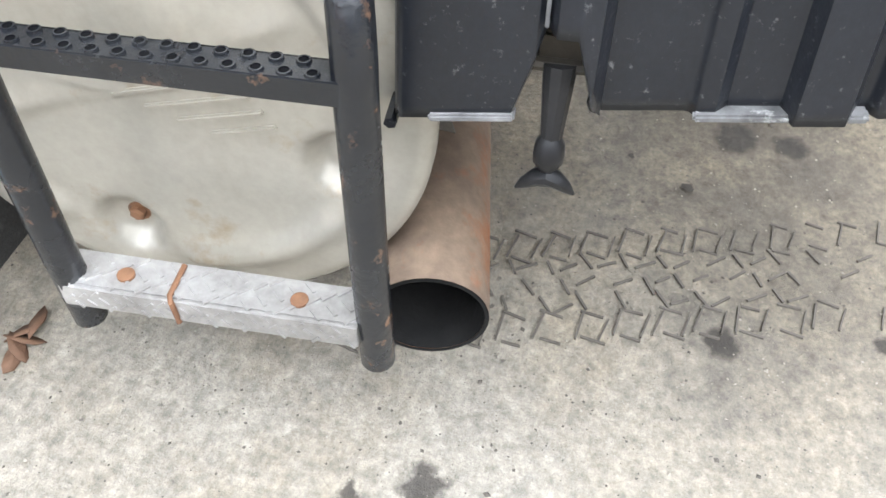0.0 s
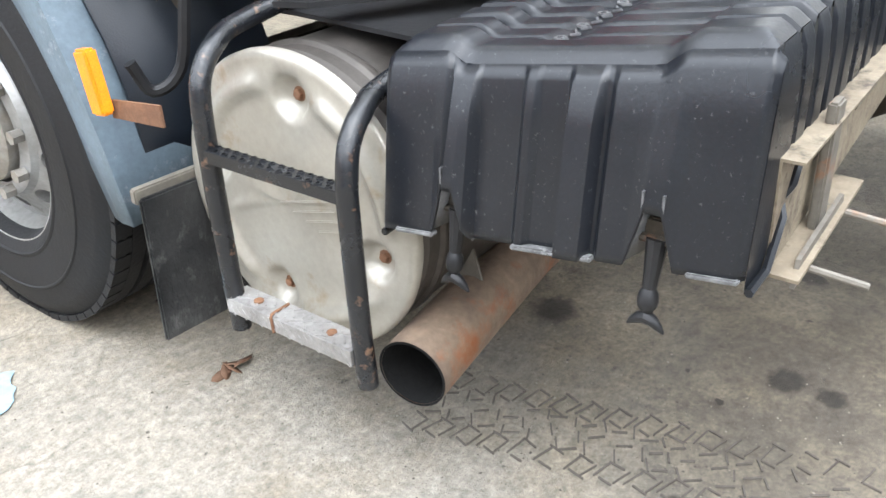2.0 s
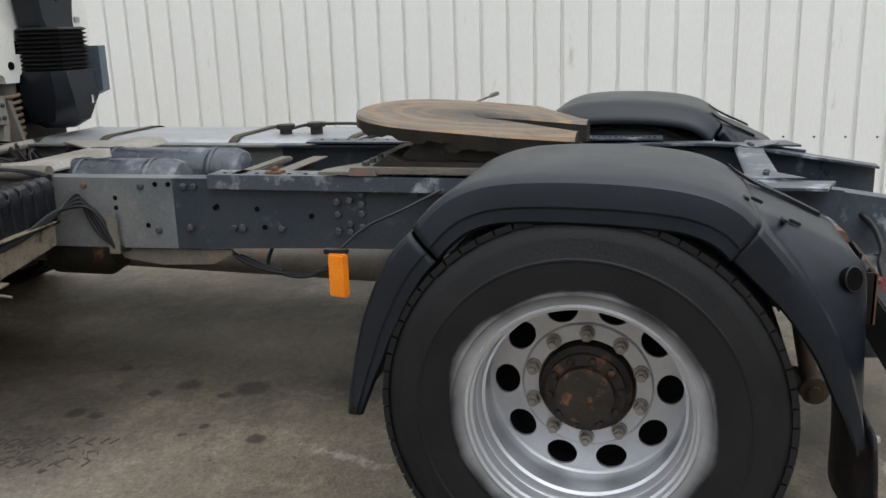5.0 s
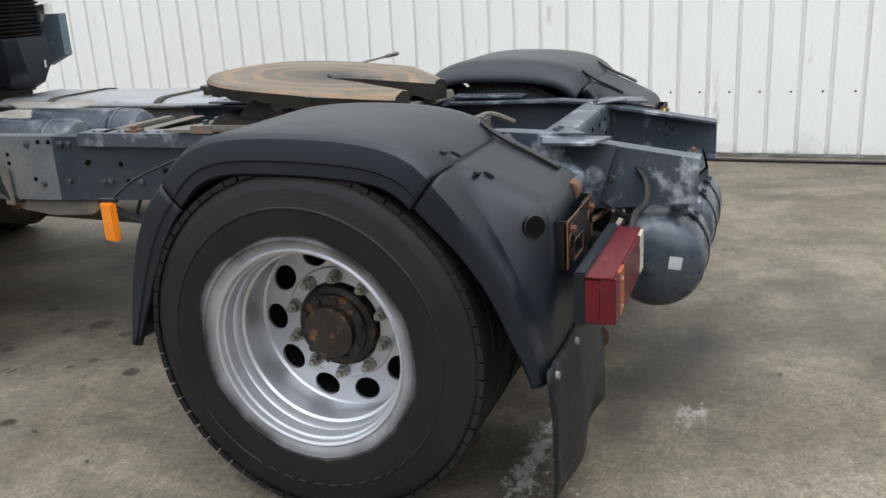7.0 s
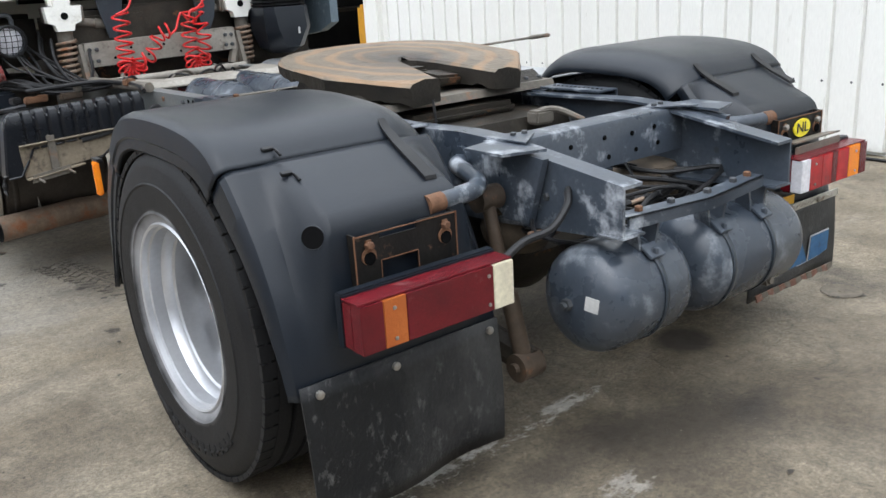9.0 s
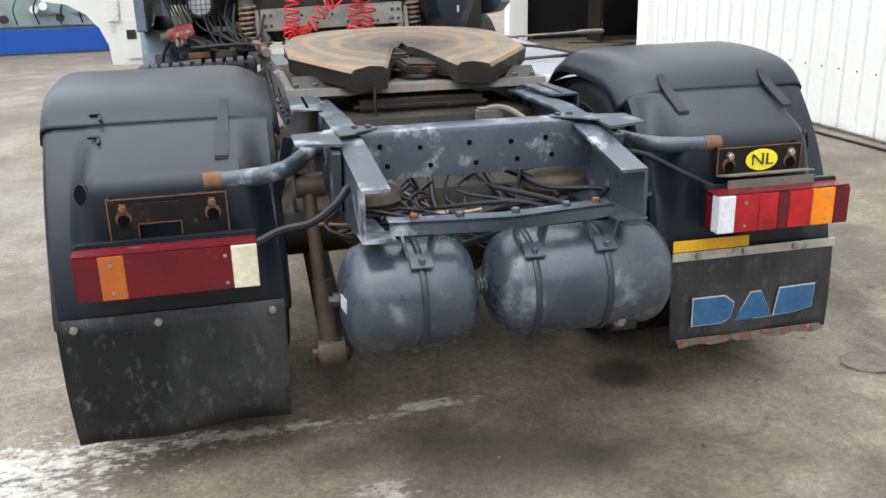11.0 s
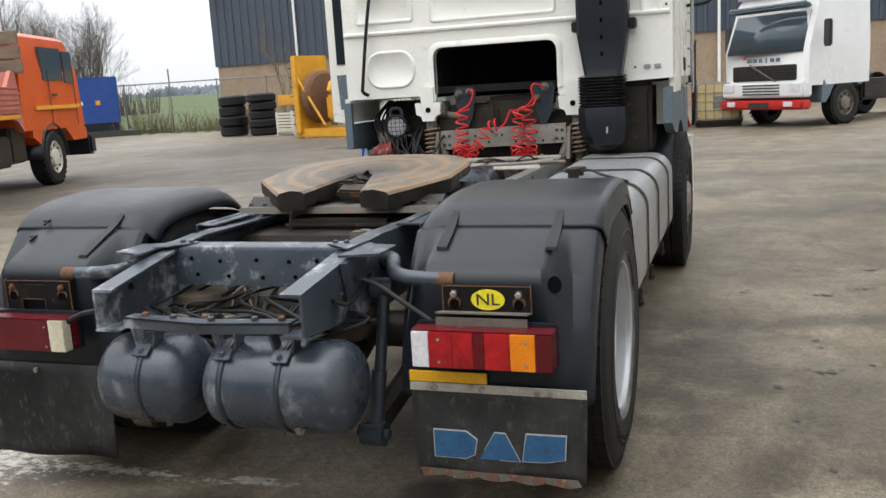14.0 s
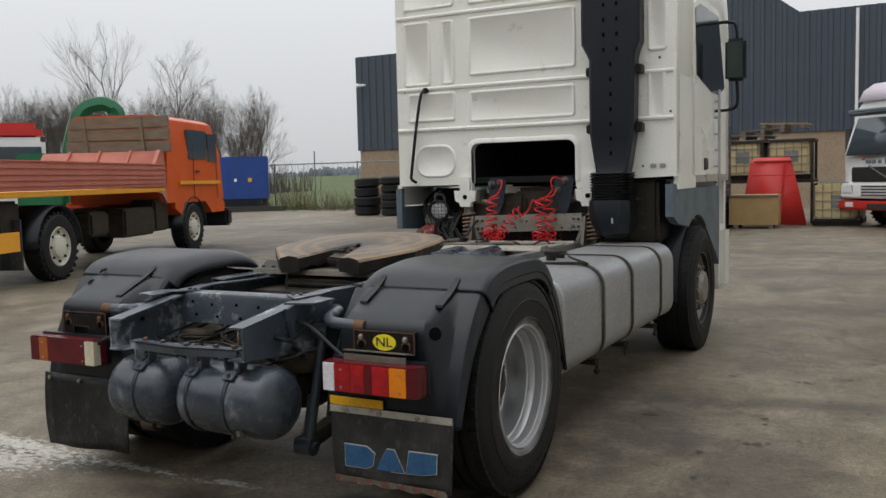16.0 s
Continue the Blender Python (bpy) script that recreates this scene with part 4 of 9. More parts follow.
part("propeller_shaft", bm, M_DIRTY, truck, "dusty grey-brown propeller shaft")
bm = bm_new()
box(bm, (0, 3.1, 0.63), (0.56, 0.9, 0.5), bevel=0.06)
lathe(bm, [(0.0, -0.25), (0.17, -0.22), (0.22, 0.0), (0.24, 0.3), (0.0, 0.3)], (0, 2.75, 0.66), "y", 24, full=False)
box(bm, (0, 3.9, 0.9), (0.8, 1.2, 0.7), bevel=0.08)
part("gearbox", bm, M_GREASE, truck, "oily dark gearbox between the rails")
bm = bm_new()
box(bm, (0, FY, 0.42), (1.9, 0.11, 0.1), bevel=0.02)
part("front_axle", bm, M_GREASE, truck)

# cross members
bm = bm_new()
prism(bm, [(-0.395, 0.925), (-0.405, 0.934), (-0.42, 0.936), (-0.48, 0.936), (-0.494, 0.931), (-0.5, 0.918), (-0.5, 0.79), (-0.49, 0.79), (-0.49, 0.915), (-0.482, 0.926), (-0.42, 0.926), (-0.41, 0.92), (-0.4, 0.91)], "x", -0.395, 0.395)
cm = part("cross_member", bm, M_FRAMEW, truck, "grey rear cross member with worn paint")
bm = bm_new()
dots(bm, [(x, -0.5005, z) for x, z in ((-0.27, 0.89), (-0.15, 0.88), (0.0, 0.885), (0.13, 0.88), (0.24, 0.885), (-0.25, 0.83), (-0.12, 0.825), (0.02, 0.822), (0.15, 0.825), (0.26, 0.83))], 0.008, -0.003, "y")
tagged(part("bore", bm, M_HOLE, cm), kind="stuff")
for s in (-1, 1):
    bm = bm_new()
    prism(bm, [(s * 0.4, -0.36), (s * 0.31, -0.42), (s * 0.27, -0.44), (s * 0.27, -0.47), (s * 0.39, -0.56)], "z", 0.9365, 0.9405)
    g = part("corner_plate", bm, M_FRAMEW, cm)
    for bx_, by_ in ((0.295, -0.455), (0.335, -0.45)):
        bm = bm_new()
        dots(bm, [(s * bx_, by_, 0.9405)], 0.01, 0.009, "z", 6)
        part("bolt", bm, M_ZINC, cm)
bm = bm_new()
for s in (-1, 1):
    prism(bm, [(0.0, -0.9), (s * 0.31, -0.86), (s * 0.31, -0.8), (0.0, -0.84)], "z", 0.755, 0.762)
    prism(bm, [(0.0, -0.9), (s * 0.31, -0.86), (s * 0.31, -0.852), (0.0, -0.892)], "z", 0.728, 0.762)
rb = part("rear_bar", bm, M_FRAMEW, truck, "bent grey steel bar across the chassis tail")
for x in (-0.24, -0.12, 0.03, 0.18, 0.27):
    bm = bm_new()
    dots(bm, [(x, -0.86 + abs(x) * 0.12, 0.762)], 0.012, 0.014, "z", 6)
    part("bolt", bm, M_RUST if abs(x) > 0.23 else M_ZINC, rb)
for s in (-1, 1):
    bm = bm_new()
    box(bm, (s * 0.345, -0.86, 0.728), (0.09, 0.09, 0.007), bevel=0.002)
    box(bm, (s * 0.385, -0.86, 0.795), (0.004, 0.08, 0.12), bevel=0.001)
    part("end_bracket", bm, M_FRAMEW, truck)
bm = bm_new()
prism(bm, [(2.1, 0.922), (2.13, 0.948), (2.25, 0.948), (2.28, 0.922), (2.28, 0.915), (2.1, 0.915)], "x", -0.46, 0.46)
for s in (-1, 1):
    prism(bm, [(s * 0.455, 2.27), (s * 0.455, 2.62), (s * 0.4, 2.62), (s * 0.15, 2.27)], "z", 0.924, 0.932)
part("cross_member", bm, M_BEAM, truck, "dusty beige cross member with corner plates")
bm = bm_new()
box(bm, (-0.25, 1.27, 0.93), (0.42, 0.05, 0.02), bevel=0.005)
part("cross_member", bm, M_DIRTY, truck)
bm = bm_new()
box(bm, (-0.25, 1.13, 0.938), (0.42, 0.06, 0.005), bevel=0.001)
box(bm, (-0.25, 1.158, 0.918), (0.42, 0.005, 0.04), bevel=0.001)
part("cross_angle", bm, M_DIRTY, truck)
bm = bm_new()
box(bm, (-0.435, 1.134, 0.944), (0.05, 0.055, 0.01), bevel=0.002)
dots(bm, [(-0.435, 1.134, 0.949)], 0.012, 0.014, "z", 6)
part("rusty_block", bm, M_RUST, truck)
# air vessels between the rails
for x, y0, y1, z in ((-0.17, 1.62, 2.26, 0.845), (0.1, 1.5, 2.3, 0.85)):
    bm = bm_new()
    lathe(bm, [(0.0, y0), (0.05, y0 + 0.005), (0.085, y0 + 0.025), (0.1, y0 + 0.06), (0.1, y1 - 0.06), (0.085, y1 - 0.025), (0.0, y1)], (x, 0, z), "y", 28, full=False)
    t = part("air_vessel", bm, M_TANK, truck, "grey-blue painted air vessel")
    for y in (y0 + 0.15, y1 - 0.18):
        bm = bm_new()
        lathe(bm, [(0.103, y - 0.014), (0.103, y + 0.014)], (x, 0, z), "y", 28, full=False)
        shell(part("band", bm, M_TANK, t), 0.003)

# rear air tanks
def rear_tank(x0, x1, bands):
    bm = bm_new()
    r = 0.152
    lathe(bm, [(0.0, x0), (0.07, x0 + 0.006), (0.115, x0 + 0.022), (0.14, x0 + 0.045), (r, x0 + 0.075), (r, x1 - 0.075), (0.14, x1 - 0.045), (0.115, x1 - 0.022), (0.07, x1 - 0.006), (0.0, x1)], (0, -0.775, 0.532), "x", 40, full=False)
    t = part("air_tank", bm, M_TANK, truck, "dark grey air tank with worn paint")
    for x in bands:
        bm = bm_new()
        lathe(bm, [(r + 0.004, x - 0.009), (r + 0.0045, x), (r + 0.004, x + 0.009)], (0, -0.775, 0.532), "x", 40, full=False)
        shell(part("band", bm, M_FRAME, t), 0.003)
        bm = bm_new()
        prism(bm, [(x - 0.05, 0.73), (x - 0.03, 0.643), (x + 0.03, 0.643), (x + 0.05, 0.73), (x + 0.042, 0.73), (x + 0.024, 0.655), (x - 0.024, 0.655), (x - 0.042, 0.73)], "y", -0.86, -0.81)
        box(bm, (x, -0.875, 0.658), (0.06, 0.05, 0.008), (35, 0, 0), 0.002)
        dots(bm, [(x, -0.885, 0.655)], 0.009, 0.014, "z", 6)
        part("bracket", bm, M_FRAMEW, t)
    return t


ta = rear_tank(-0.445, -0.065, (-0.234,))
tb = rear_tank(-0.03, 0.505, (0.075, 0.281))
bm = bm_new()
lathe(bm, [(0.018, 0.0), (0.018, -0.018), (0.011, -0.018), (0.011, -0.03), (0.0, -0.03)], (-0.441, -0.764, 0.533), "x", 6, full=False)
part("plug", bm, M_ZINC, ta)
bm = bm_new()
box(bm, (-0.4385, -0.843, 0.549), (0.002, 0.04, 0.04), (8, 0, 14))
part("paper_label", bm, M_WHITEL, ta, "small white paper label")
bm = bm_new()
bar(bm, (-0.066, -0.775, 0.532), (-0.029, -0.775, 0.532), 0.02, 8)
for k in range(3):
    bar(bm, (-0.062 + 0.011 * k, -0.775, 0.532), (-0.057 + 0.011 * k, -0.775, 0.532), 0.027, 8)
part("coupling", bm, M_ZINC, ta)
for x in (-0.24, 0.2, 0.33):
    bm = bm_new()
    bar(bm, (x, -0.775, 0.39), (x, -0.775, 0.355 if x != 0.33 else 0.37), 0.012, 8)
    part("drain_valve", bm, M_DIRTY, tb)
bm = bm_new()
lathe(bm, [(0.02, 0.0), (0.02, -0.02), (0.012, -0.02), (0.012, -0.03), (0.0, -0.03)], (0.33, -0.866, 0.425), "y", 6, full=False)
part("drain_plug", bm, M_DIRTY, tb)

# hoses and cables at the tail
rnd = random.Random(4)
for k in range(14):
    x0 = rnd.uniform(-0.3, 0.3)
    pts = [(x0, -0.35 - 0.1 * rnd.random(), 0.72 + 0.1 * rnd.random()), (x0 + rnd.uniform(-0.2, 0.2), -0.55, 0.69 + 0.07 * rnd.random()), (x0 + rnd.uniform(-0.25, 0.25), -0.68, 0.67 + 0.08 * rnd.random()), (rnd.uniform(-0.3, 0.35), -0.7, 0.6)]
    bm = bm_new()
    tube(bm, bent(pts, 5), rnd.choice((0.0045, 0.006, 0.008)), 7)
    part("hose", bm, M_RUBHOSE, truck)
bm = bm_new()
tube(bm, bent([(-0.37, -0.71, 0.835), (-0.4, -0.725, 0.828), (-0.43, -0.75, 0.8), (-0.5, -0.76, 0.755), (-0.58, -0.74, 0.735), (-0.66, -0.74, 0.7)], 6), 0.011, 8)
part("cable", bm, M_RUBHOSE, truck)
bm = bm_new()
dots(bm, [(-0.386, -0.722, 0.832)], 0.024, -0.003, "x", 16)
part("cable_bore", bm, M_HOLE, truck)
bm = bm_new()
tube(bm, bent([(0.41, -0.6, 0.85), (0.5, -0.62, 0.84), (0.62, -0.65, 0.78), (0.72, -0.68, 0.73)], 6), 0.008, 8)
tube(bm, bent([(0.4, -0.72, 0.8), (0.43, -0.66, 0.78), (0.44, -0.5, 0.84)], 5), 0.008, 8)
part("cable", bm, M_RUBHOSE, truck)
bm = bm_new()
tube(bm, bent([(0.18, 0.02, 0.86), (0.2, -0.02, 0.9), (0.26, -0.05, 0.9), (0.32, -0.12, 0.86)], 5), 0.012, 8)
box(bm, (0.2, -0.02, 0.88), (0.09, 0.06, 0.05), bevel=0.008)
part("valve", bm, M_DIRTY, truck)
bm = bm_new()
tube(bm, bent([(-0.18, 0.12, 0.98), (-0.185, 0.1, 0.9), (-0.17, 0.09, 0.8)], 4), 0.005, 6)
part("hanging_wire", bm, M_RUBHOSE, truck)

rnd = random.Random(17)
for k in range(16):
    x = rnd.uniform(-0.3, 0.3)
    bm = bm_new()
    tube(bm, bent([(x, -0.1 - 0.2 * rnd.random(), 0.7 + 0.12 * rnd.random()), (x + rnd.uniform(-0.15, 0.15), -0.4, 0.62 + 0.08 * rnd.random()), (x + rnd.uniform(-0.2, 0.2), -0.56, 0.64 + 0.06 * rnd.random()), (x + rnd.uniform(-0.25, 0.25), -0.66, 0.72)], 5), rnd.choice((0.005, 0.007, 0.01)), 7)
    part("hose", bm, rnd.choice((M_RUBHOSE, M_RUBHOSE, M_PIPE)), truck)
# dark block added to keep bright ground from showing behind the axle
bm = bm_new()
prism(bm, [(-0.42, 0.55), (-0.3, 0.7), (-0.05, 0.72), (-0.05, 0.5)], "x", -0.27, 0.27)
part("axle_bracket", bm, M_GREASE, truck, "added dark block filling the shaded gap behind the axle")

# coupling plate (fifth wheel)
fw = new("fifth_wheel")
fw.parent = truck
tagged(fw, "rust-brown horseshoe coupling plate with dark grease")
ZT = 1.09
for s in (-1, 1):
    bm, skirt = bm_new(), bm_new()
    loops, low = [], []
    for k in range(37):
        y = 0.14 + (0.936 - 0.14) * (k / 36) ** 0.92
        if y < 0.36:
            xo = 0.26 + (y - 0.14) * 0.92
        elif y < 0.58:
            xo = 0.462
        else:
            xo = 0.462 * max(0.0, 1 - ((y - 0.58) / 0.357) ** 2.4) ** (1 / 2.4)
        xi = 0.13 - (y - 0.14) * 0.25 if y < 0.5 else max(0.0, 0.04 - (y - 0.5) * 1.2)
        xo = max(xo, xi + 0.01)
        ramp_ = max(0.0, 0.4 - y)
        zt = ZT + 0.085 * (y - 0.5) - ramp_ * 0.03
        side = 0.03 * min(1.0, max(0.0, (0.36 - y) / 0.22))
        rough_ = 0.005 * math.sin(37 * y) + 0.004 * math.sin(91 * y + s)
        zb = zt - 0.048 - 0.026 * min(1.0, max(0.0, (0.5 - y) / 0.2)) + rough_ * 1.4
        m = (xo + xi) / 2
        loops.append([(s * xo, y, zt - 0.01 - side * 0.5), (s * (xo - 0.012), y, zt - side * 0.4), (s * m, y, zt), (s * (xi + 0.014), y, zt - (0.004 if xi > 0.001 else 0)), (s * xi, y, zt - (0.014 if xi > 0.001 else 0))])
        low.append([(s * xi, y, zt - 0.014), (s * xi, y, zb), (s * (xo - 0.006 + rough_), y, zb - side * 0.3), (s * (xo + rough_ * 0.4), y, zt - 0.01 - side * 0.5)])
    rings(bm, loops, closed=False)
    rings(skirt, low, closed=False)
    skirt.faces.new([skirt.verts.new(p) for p in [*loops[0], low[0][1], low[0][2]]])
    part("plate_skirt", skirt, M_FWSIDE, fw, "dark greasy edge of the coupling plate", angle=30)
    part("plate", bm, M_RINGS, fw, angle=30)
    bm = bm_new()
    prism(bm, [(0.3, 0.985), (0.38, 1.07), (0.62, 1.07), (0.7, 0.985)], "x", s * 0.3, s * 0.4)
    bar(bm, (s * 0.28, 0.5, 1.045), (s * 0.445, 0.5, 1.045), 0.03, 18)
    prism(bm, [(0.22, 0.97), (0.28, 1.01), (0.34, 0.985), (0.66, 0.985), (0.72, 1.01), (0.78, 0.97)], "x", s * 0.24, s * 0.46)
    part("pedestal", bm, M_FWSIDE, fw)
bm = bm_new()
box(bm, (0, 0.52, 0.96), (0.97, 0.62, 0.022), bevel=0.004)
for s in (-1, 1):
    prism(bm, [(s * 0.49, 0.82), (s * 0.5, 0.95), (s * 0.44, 0.95), (s * 0.2, 0.82)], "z", 0.949, 0.958)
for y in (0.24, 0.8):
    prism(bm, [(y - 0.05, 0.945), (y - 0.04, 0.972), (y + 0.04, 0.972), (y + 0.05, 0.945)], "x", -0.49, 0.49)
part("mounting_plate", bm, M_DIRTY, fw, "pale dirty mounting plate")
for k in range(7):
    bm = bm_new()
    box(bm, (-0.05 + 0.02 * (k % 3), 0.4 + 0.05 * k, 1.04 - 0.01 * (k % 2)), (0.1, 0.07, 0.05), (10 * k, 7 * k, 23 * k), 0.012)
    part("jaw_piece", bm, M_GREASE, fw)
bm = bm_new()
box(bm, (0.03, 0.34, 1.02), (0.16, 0.12, 0.04), (8, 4, 12), 0.01)
part("locking_jaw", bm, M_GREASE, fw)
bm = bm_new()
tube(bm, [(0.3, 0.67, 1.06), (0.5, 0.66, 1.085), (0.82, 0.632, 1.095)], 0.005, 8)
tube(bm, [(0.78, 0.636, 1.094), (0.8, 0.635, 1.095), (0.9, 0.627, 1.097), (0.908, 0.626, 1.097)], [0.006, 0.0095, 0.009, 0.004], 10)
part("release_lever", bm, M_DIRTY, fw)
for s in (-1, 1):
    for y in (0.24, 0.8):
        for x in (0.3, 0.38, 0.45):
            bm = bm_new()
            dots(bm, [(s * x, y, 0.972)], 0.012, 0.016, "z", 6)
            part("bolt", bm, M_ZINC, fw)

# ---- tail: lamps, plates, flaps ----
def tail_lamp(x0, x1, z0, z1, segs, label):
    y0, y1 = -0.775, -0.7
    lamp = new("tail_lamp")
    lamp.parent = truck
    tagged(lamp, label)
    bm = bm_new()
    box(bm, ((x0 + x1) / 2, (y0 + y1) / 2 + 0.02, (z0 + z1) / 2), (x1 - x0, 0.05, z1 - z0 + 0.004), bevel=0.008)
    box(bm, ((x0 + x1) / 2, (y0 + y1) / 2 + 0.005, z1 + 0.001), (x1 - x0 + 0.003, 0.07, 0.004), bevel=0.001)
    part("housing", bm, M_LRED, lamp)
    bm = bm_new()
    box(bm, ((x0 + x1) / 2, y1 + 0.012, (z0 + z1) / 2 + 0.004), (x1 - x0 + 0.006, 0.03, z1 - z0 + 0.016), bevel=0.004)
    part("back_shell", bm, M_PLASTIC, lamp)
    for a, b, m in segs:
        bm = bm_new()
        box(bm, (x0 + (a + b) / 2 * (x1 - x0), y0 + 0.02, (z0 + z1) / 2), ((b - a) * (x1 - x0) - 0.0006, 0.04, z1 - z0 - 0.004), bevel=0.0015)
        part("lens", bm, m, lamp)
    for a in (0.2, 0.82):
        for zz in (z0 + 0.02, z1 - 0.025):
            bm = bm_new()
            dots(bm, [(x0 + a * (x1 - x0), y0, zz)], 0.005, -0.003, "y")
            part("screw", bm, M_NUT, lamp)
    return lamp


tail_lamp(-1.103, -0.648, 0.597, 0.716, [(0, 0.135, M_LRED), (0.135, 0.275, M_LORANGE), (0.275, 0.855, M_LRED), (0.855, 1, M_LCREAM)], "dusty red and orange tail lamp with a cream end")
tail_lamp(0.68, 1.118, 0.612, 0.728, [(0, 0.125, M_LCLEAR), (0.125, 0.3, M_LRED2), (0.3, 0.45, M_LRED2), (0.45, 0.53, M_LRED), (0.53, 0.71, M_LRED2), (0.71, 0.885, M_AMBER), (0.885, 1, M_LRED)], "bright red and amber tail lamp with a clear end")
M_PLATE = mat("rusty_black_plate", (0.006, 0.006, 0.0065), (0.016, 0.014, 0.012), 0.5, scale=9, bump=0.4, wear=(0.13, 0.075, 0.045), amount=0.06, wscale=26, spec=0.18)
for s, x0, x1 in ((-1, -1.02, -0.715), (1, 0.745, 1.03)):
    bk = new("lamp_bracket")
    bk.parent = truck
    z1 = 0.83 if s < 0 else 0.842
    xm, bm = (x0 + x1) / 2, bm_new()
    yb = -0.636
    zb_ = z1 - 0.125 if s < 0 else z1 - 0.085
    holes_ = (xm - 0.025, 0.11, z1 - 0.098, 0.05) if s < 0 else None
    if holes_:
        hx, hw_, hz, hh = holes_
        for c0, c1, d0, d1 in ((x0, hx - hw_ / 2, zb_, z1 - 0.006), (hx + hw_ / 2, x1, zb_, z1), (hx - hw_ / 2, hx + hw_ / 2, hz + hh / 2, z1 - 0.018), (hx - hw_ / 2, hx + hw_ / 2, zb_, hz - hh / 2)):
            box(bm, ((c0 + c1) / 2, yb, (d0 + d1) / 2), (c1 - c0, 0.006, d1 - d0))
    else:
        box(bm, (xm, yb, (zb_ + z1) / 2), (x1 - x0, 0.006, z1 - zb_), bevel=0.002)
        ledge = bm_new()
        box(ledge, (xm, yb - 0.04, zb_ + 0.006), (x1 - x0 + 0.006, 0.075, 0.006), (-12, 0, 0), 0.001)
        box(ledge, (xm, yb - 0.075, zb_ - 0.018), (x1 - x0 + 0.006, 0.006, 0.035), bevel=0.001)
        part("ledge", ledge, M_DIRTY, bk, "dull worn steel ledge")
    for a in (x0 + 0.003, x1 - 0.003):
        box(bm, (a, yb + 0.02, (zb_ + z1) / 2), (0.006, 0.045, z1 - zb_))
    pl_ = part("plate", bm, M_PLATE, bk, "black plate with rusty edges")
    rims_ = [((x0, yb - 0.004, (zb_ + z1) / 2), (0.004, 0.004, z1 - zb_)), ((x1, yb - 0.004, (zb_ + z1) / 2), (0.004, 0.004, z1 - zb_)), ((xm, yb - 0.004, z1 - 0.003), (x1 - x0, 0.004, 0.003))]
    if holes_:
        rims_ += [((hx, yb - 0.004, hz + hh / 2), (hw_, 0.003, 0.003)), ((hx, yb - 0.004, hz - hh / 2), (hw_, 0.003, 0.003)), ((hx - hw_ / 2, yb - 0.004, hz), (0.003, 0.003, hh)), ((hx + hw_ / 2, yb - 0.004, hz), (0.003, 0.003, hh))]
    for c_, d_ in rims_:
        bm = bm_new()
        box(bm, c_, d_, bevel=0.001)
        part("rusty_rim", bm, M_RUST, pl_)
    for a in (x0 + 0.038, x1 - 0.038):
        bm = bm_new()
        lathe(bm, [(0.021, 0), (0.021, -0.003), (0.0, -0.003)], (a, -0.6395, z1 - 0.055), "y", 18, full=False)
        box(bm, (a, -0.642, z1 - 0.035), (0.016, 0.004, 0.04))
        part("keyhole", bm, M_RUST, bk)
        bm = bm_new()
        lathe(bm, [(0.016, 0), (0.016, -0.003), (0.0, -0.003)], (a, -0.643, z1 - 0.06), "y", 14, full=False)
        part("bore", bm, M_HOLE, bk)
        bm = bm_new()
        dots(bm, [(a, -0.643, z1 - 0.028)], 0.011, -0.012, "y", 6)
        part("bolt", bm, M_RUST if s < 0 else M_NUT, bk)
# country badge
badge = new("country_badge")
badge.parent = truck
tagged(badge, "yellow oval badge with black letters")
bm = bm_new()
lathe(bm, [(0.05, 0), (0.05, -0.004), (0.0, -0.004)], (0, 0, 0), "y", 40, full=False)
bmesh.ops.transform(bm, matrix=Matrix.Translation((0.893, -0.6405, 0.797)) @ Matrix.Diagonal((1.08, 1, 0.66, 1)), verts=list(bm.verts))
part("oval", bm, M_YELP, badge)


def lettering(word, size, m, material, parent, extrude=0.001):
    cu = bpy.data.curves.new("lettering", "FONT")
    cu.body, cu.size, cu.extrude, cu.align_x, cu.align_y = word, size, extrude, "CENTER", "CENTER"
    tmp = bpy.data.objects.new("lettering", cu)
    scene.collection.objects.link(tmp)
    me = bpy.data.meshes.new_from_object(tmp.evaluated_get(bpy.context.evaluated_depsgraph_get()))
    bpy.data.objects.remove(tmp)
    me.transform(m)
    me.materials.clear()
    me.materials.append(material)
    ob = new("lettering", me)
    ob.parent = parent
    return ob


lettering("NL", 0.052, pose(0.893, -0.6465, 0.797, 90) @ Matrix.Diagonal((1.2, 1, 1, 1)), M_INK, badge)

# mud flaps
def flap(x0, x1, zt, zb, bow, material, name="mud_flap"):
    bm = bm_new()
    loops = []
    for k in range(9):
        t = k / 8
        z = zt + (zb - zt) * t
        loops.append([(x0 + 0.012 * t * t + (x1 - x0 - 0.02 * t * t) * j / 10, -0.632 - bow * math.sin(t * 2.2) + 0.012 * math.sin(j * 0.9 + t) * t, z + 0.02 * t * (j / 10 - 0.5)) for j in range(11)])
    rings(bm, loops, closed=False)
    return shell(part(name, bm, material, truck, "scuffed black rubber mud flap", angle=60), 0.008)


fl = flap(-1.195, -0.585, 0.5, 0.135, 0.02, M_FLAP)
fr_ = flap(0.615, 1.19, 0.505, 0.2, 0.012, M_FLAP)
for f, xs_ in ((fl, (-1.15, -0.93, -0.62)), (fr_, (0.7, 0.86, 1.04))):
    for x in xs_:
        bm = bm_new()
        dots(bm, [(x, -0.64 if f is fl else -0.646, 0.475 if f is fl else 0.502)], 0.011, -0.008, "y")
        part("bolt", bm, M_NUT, f)
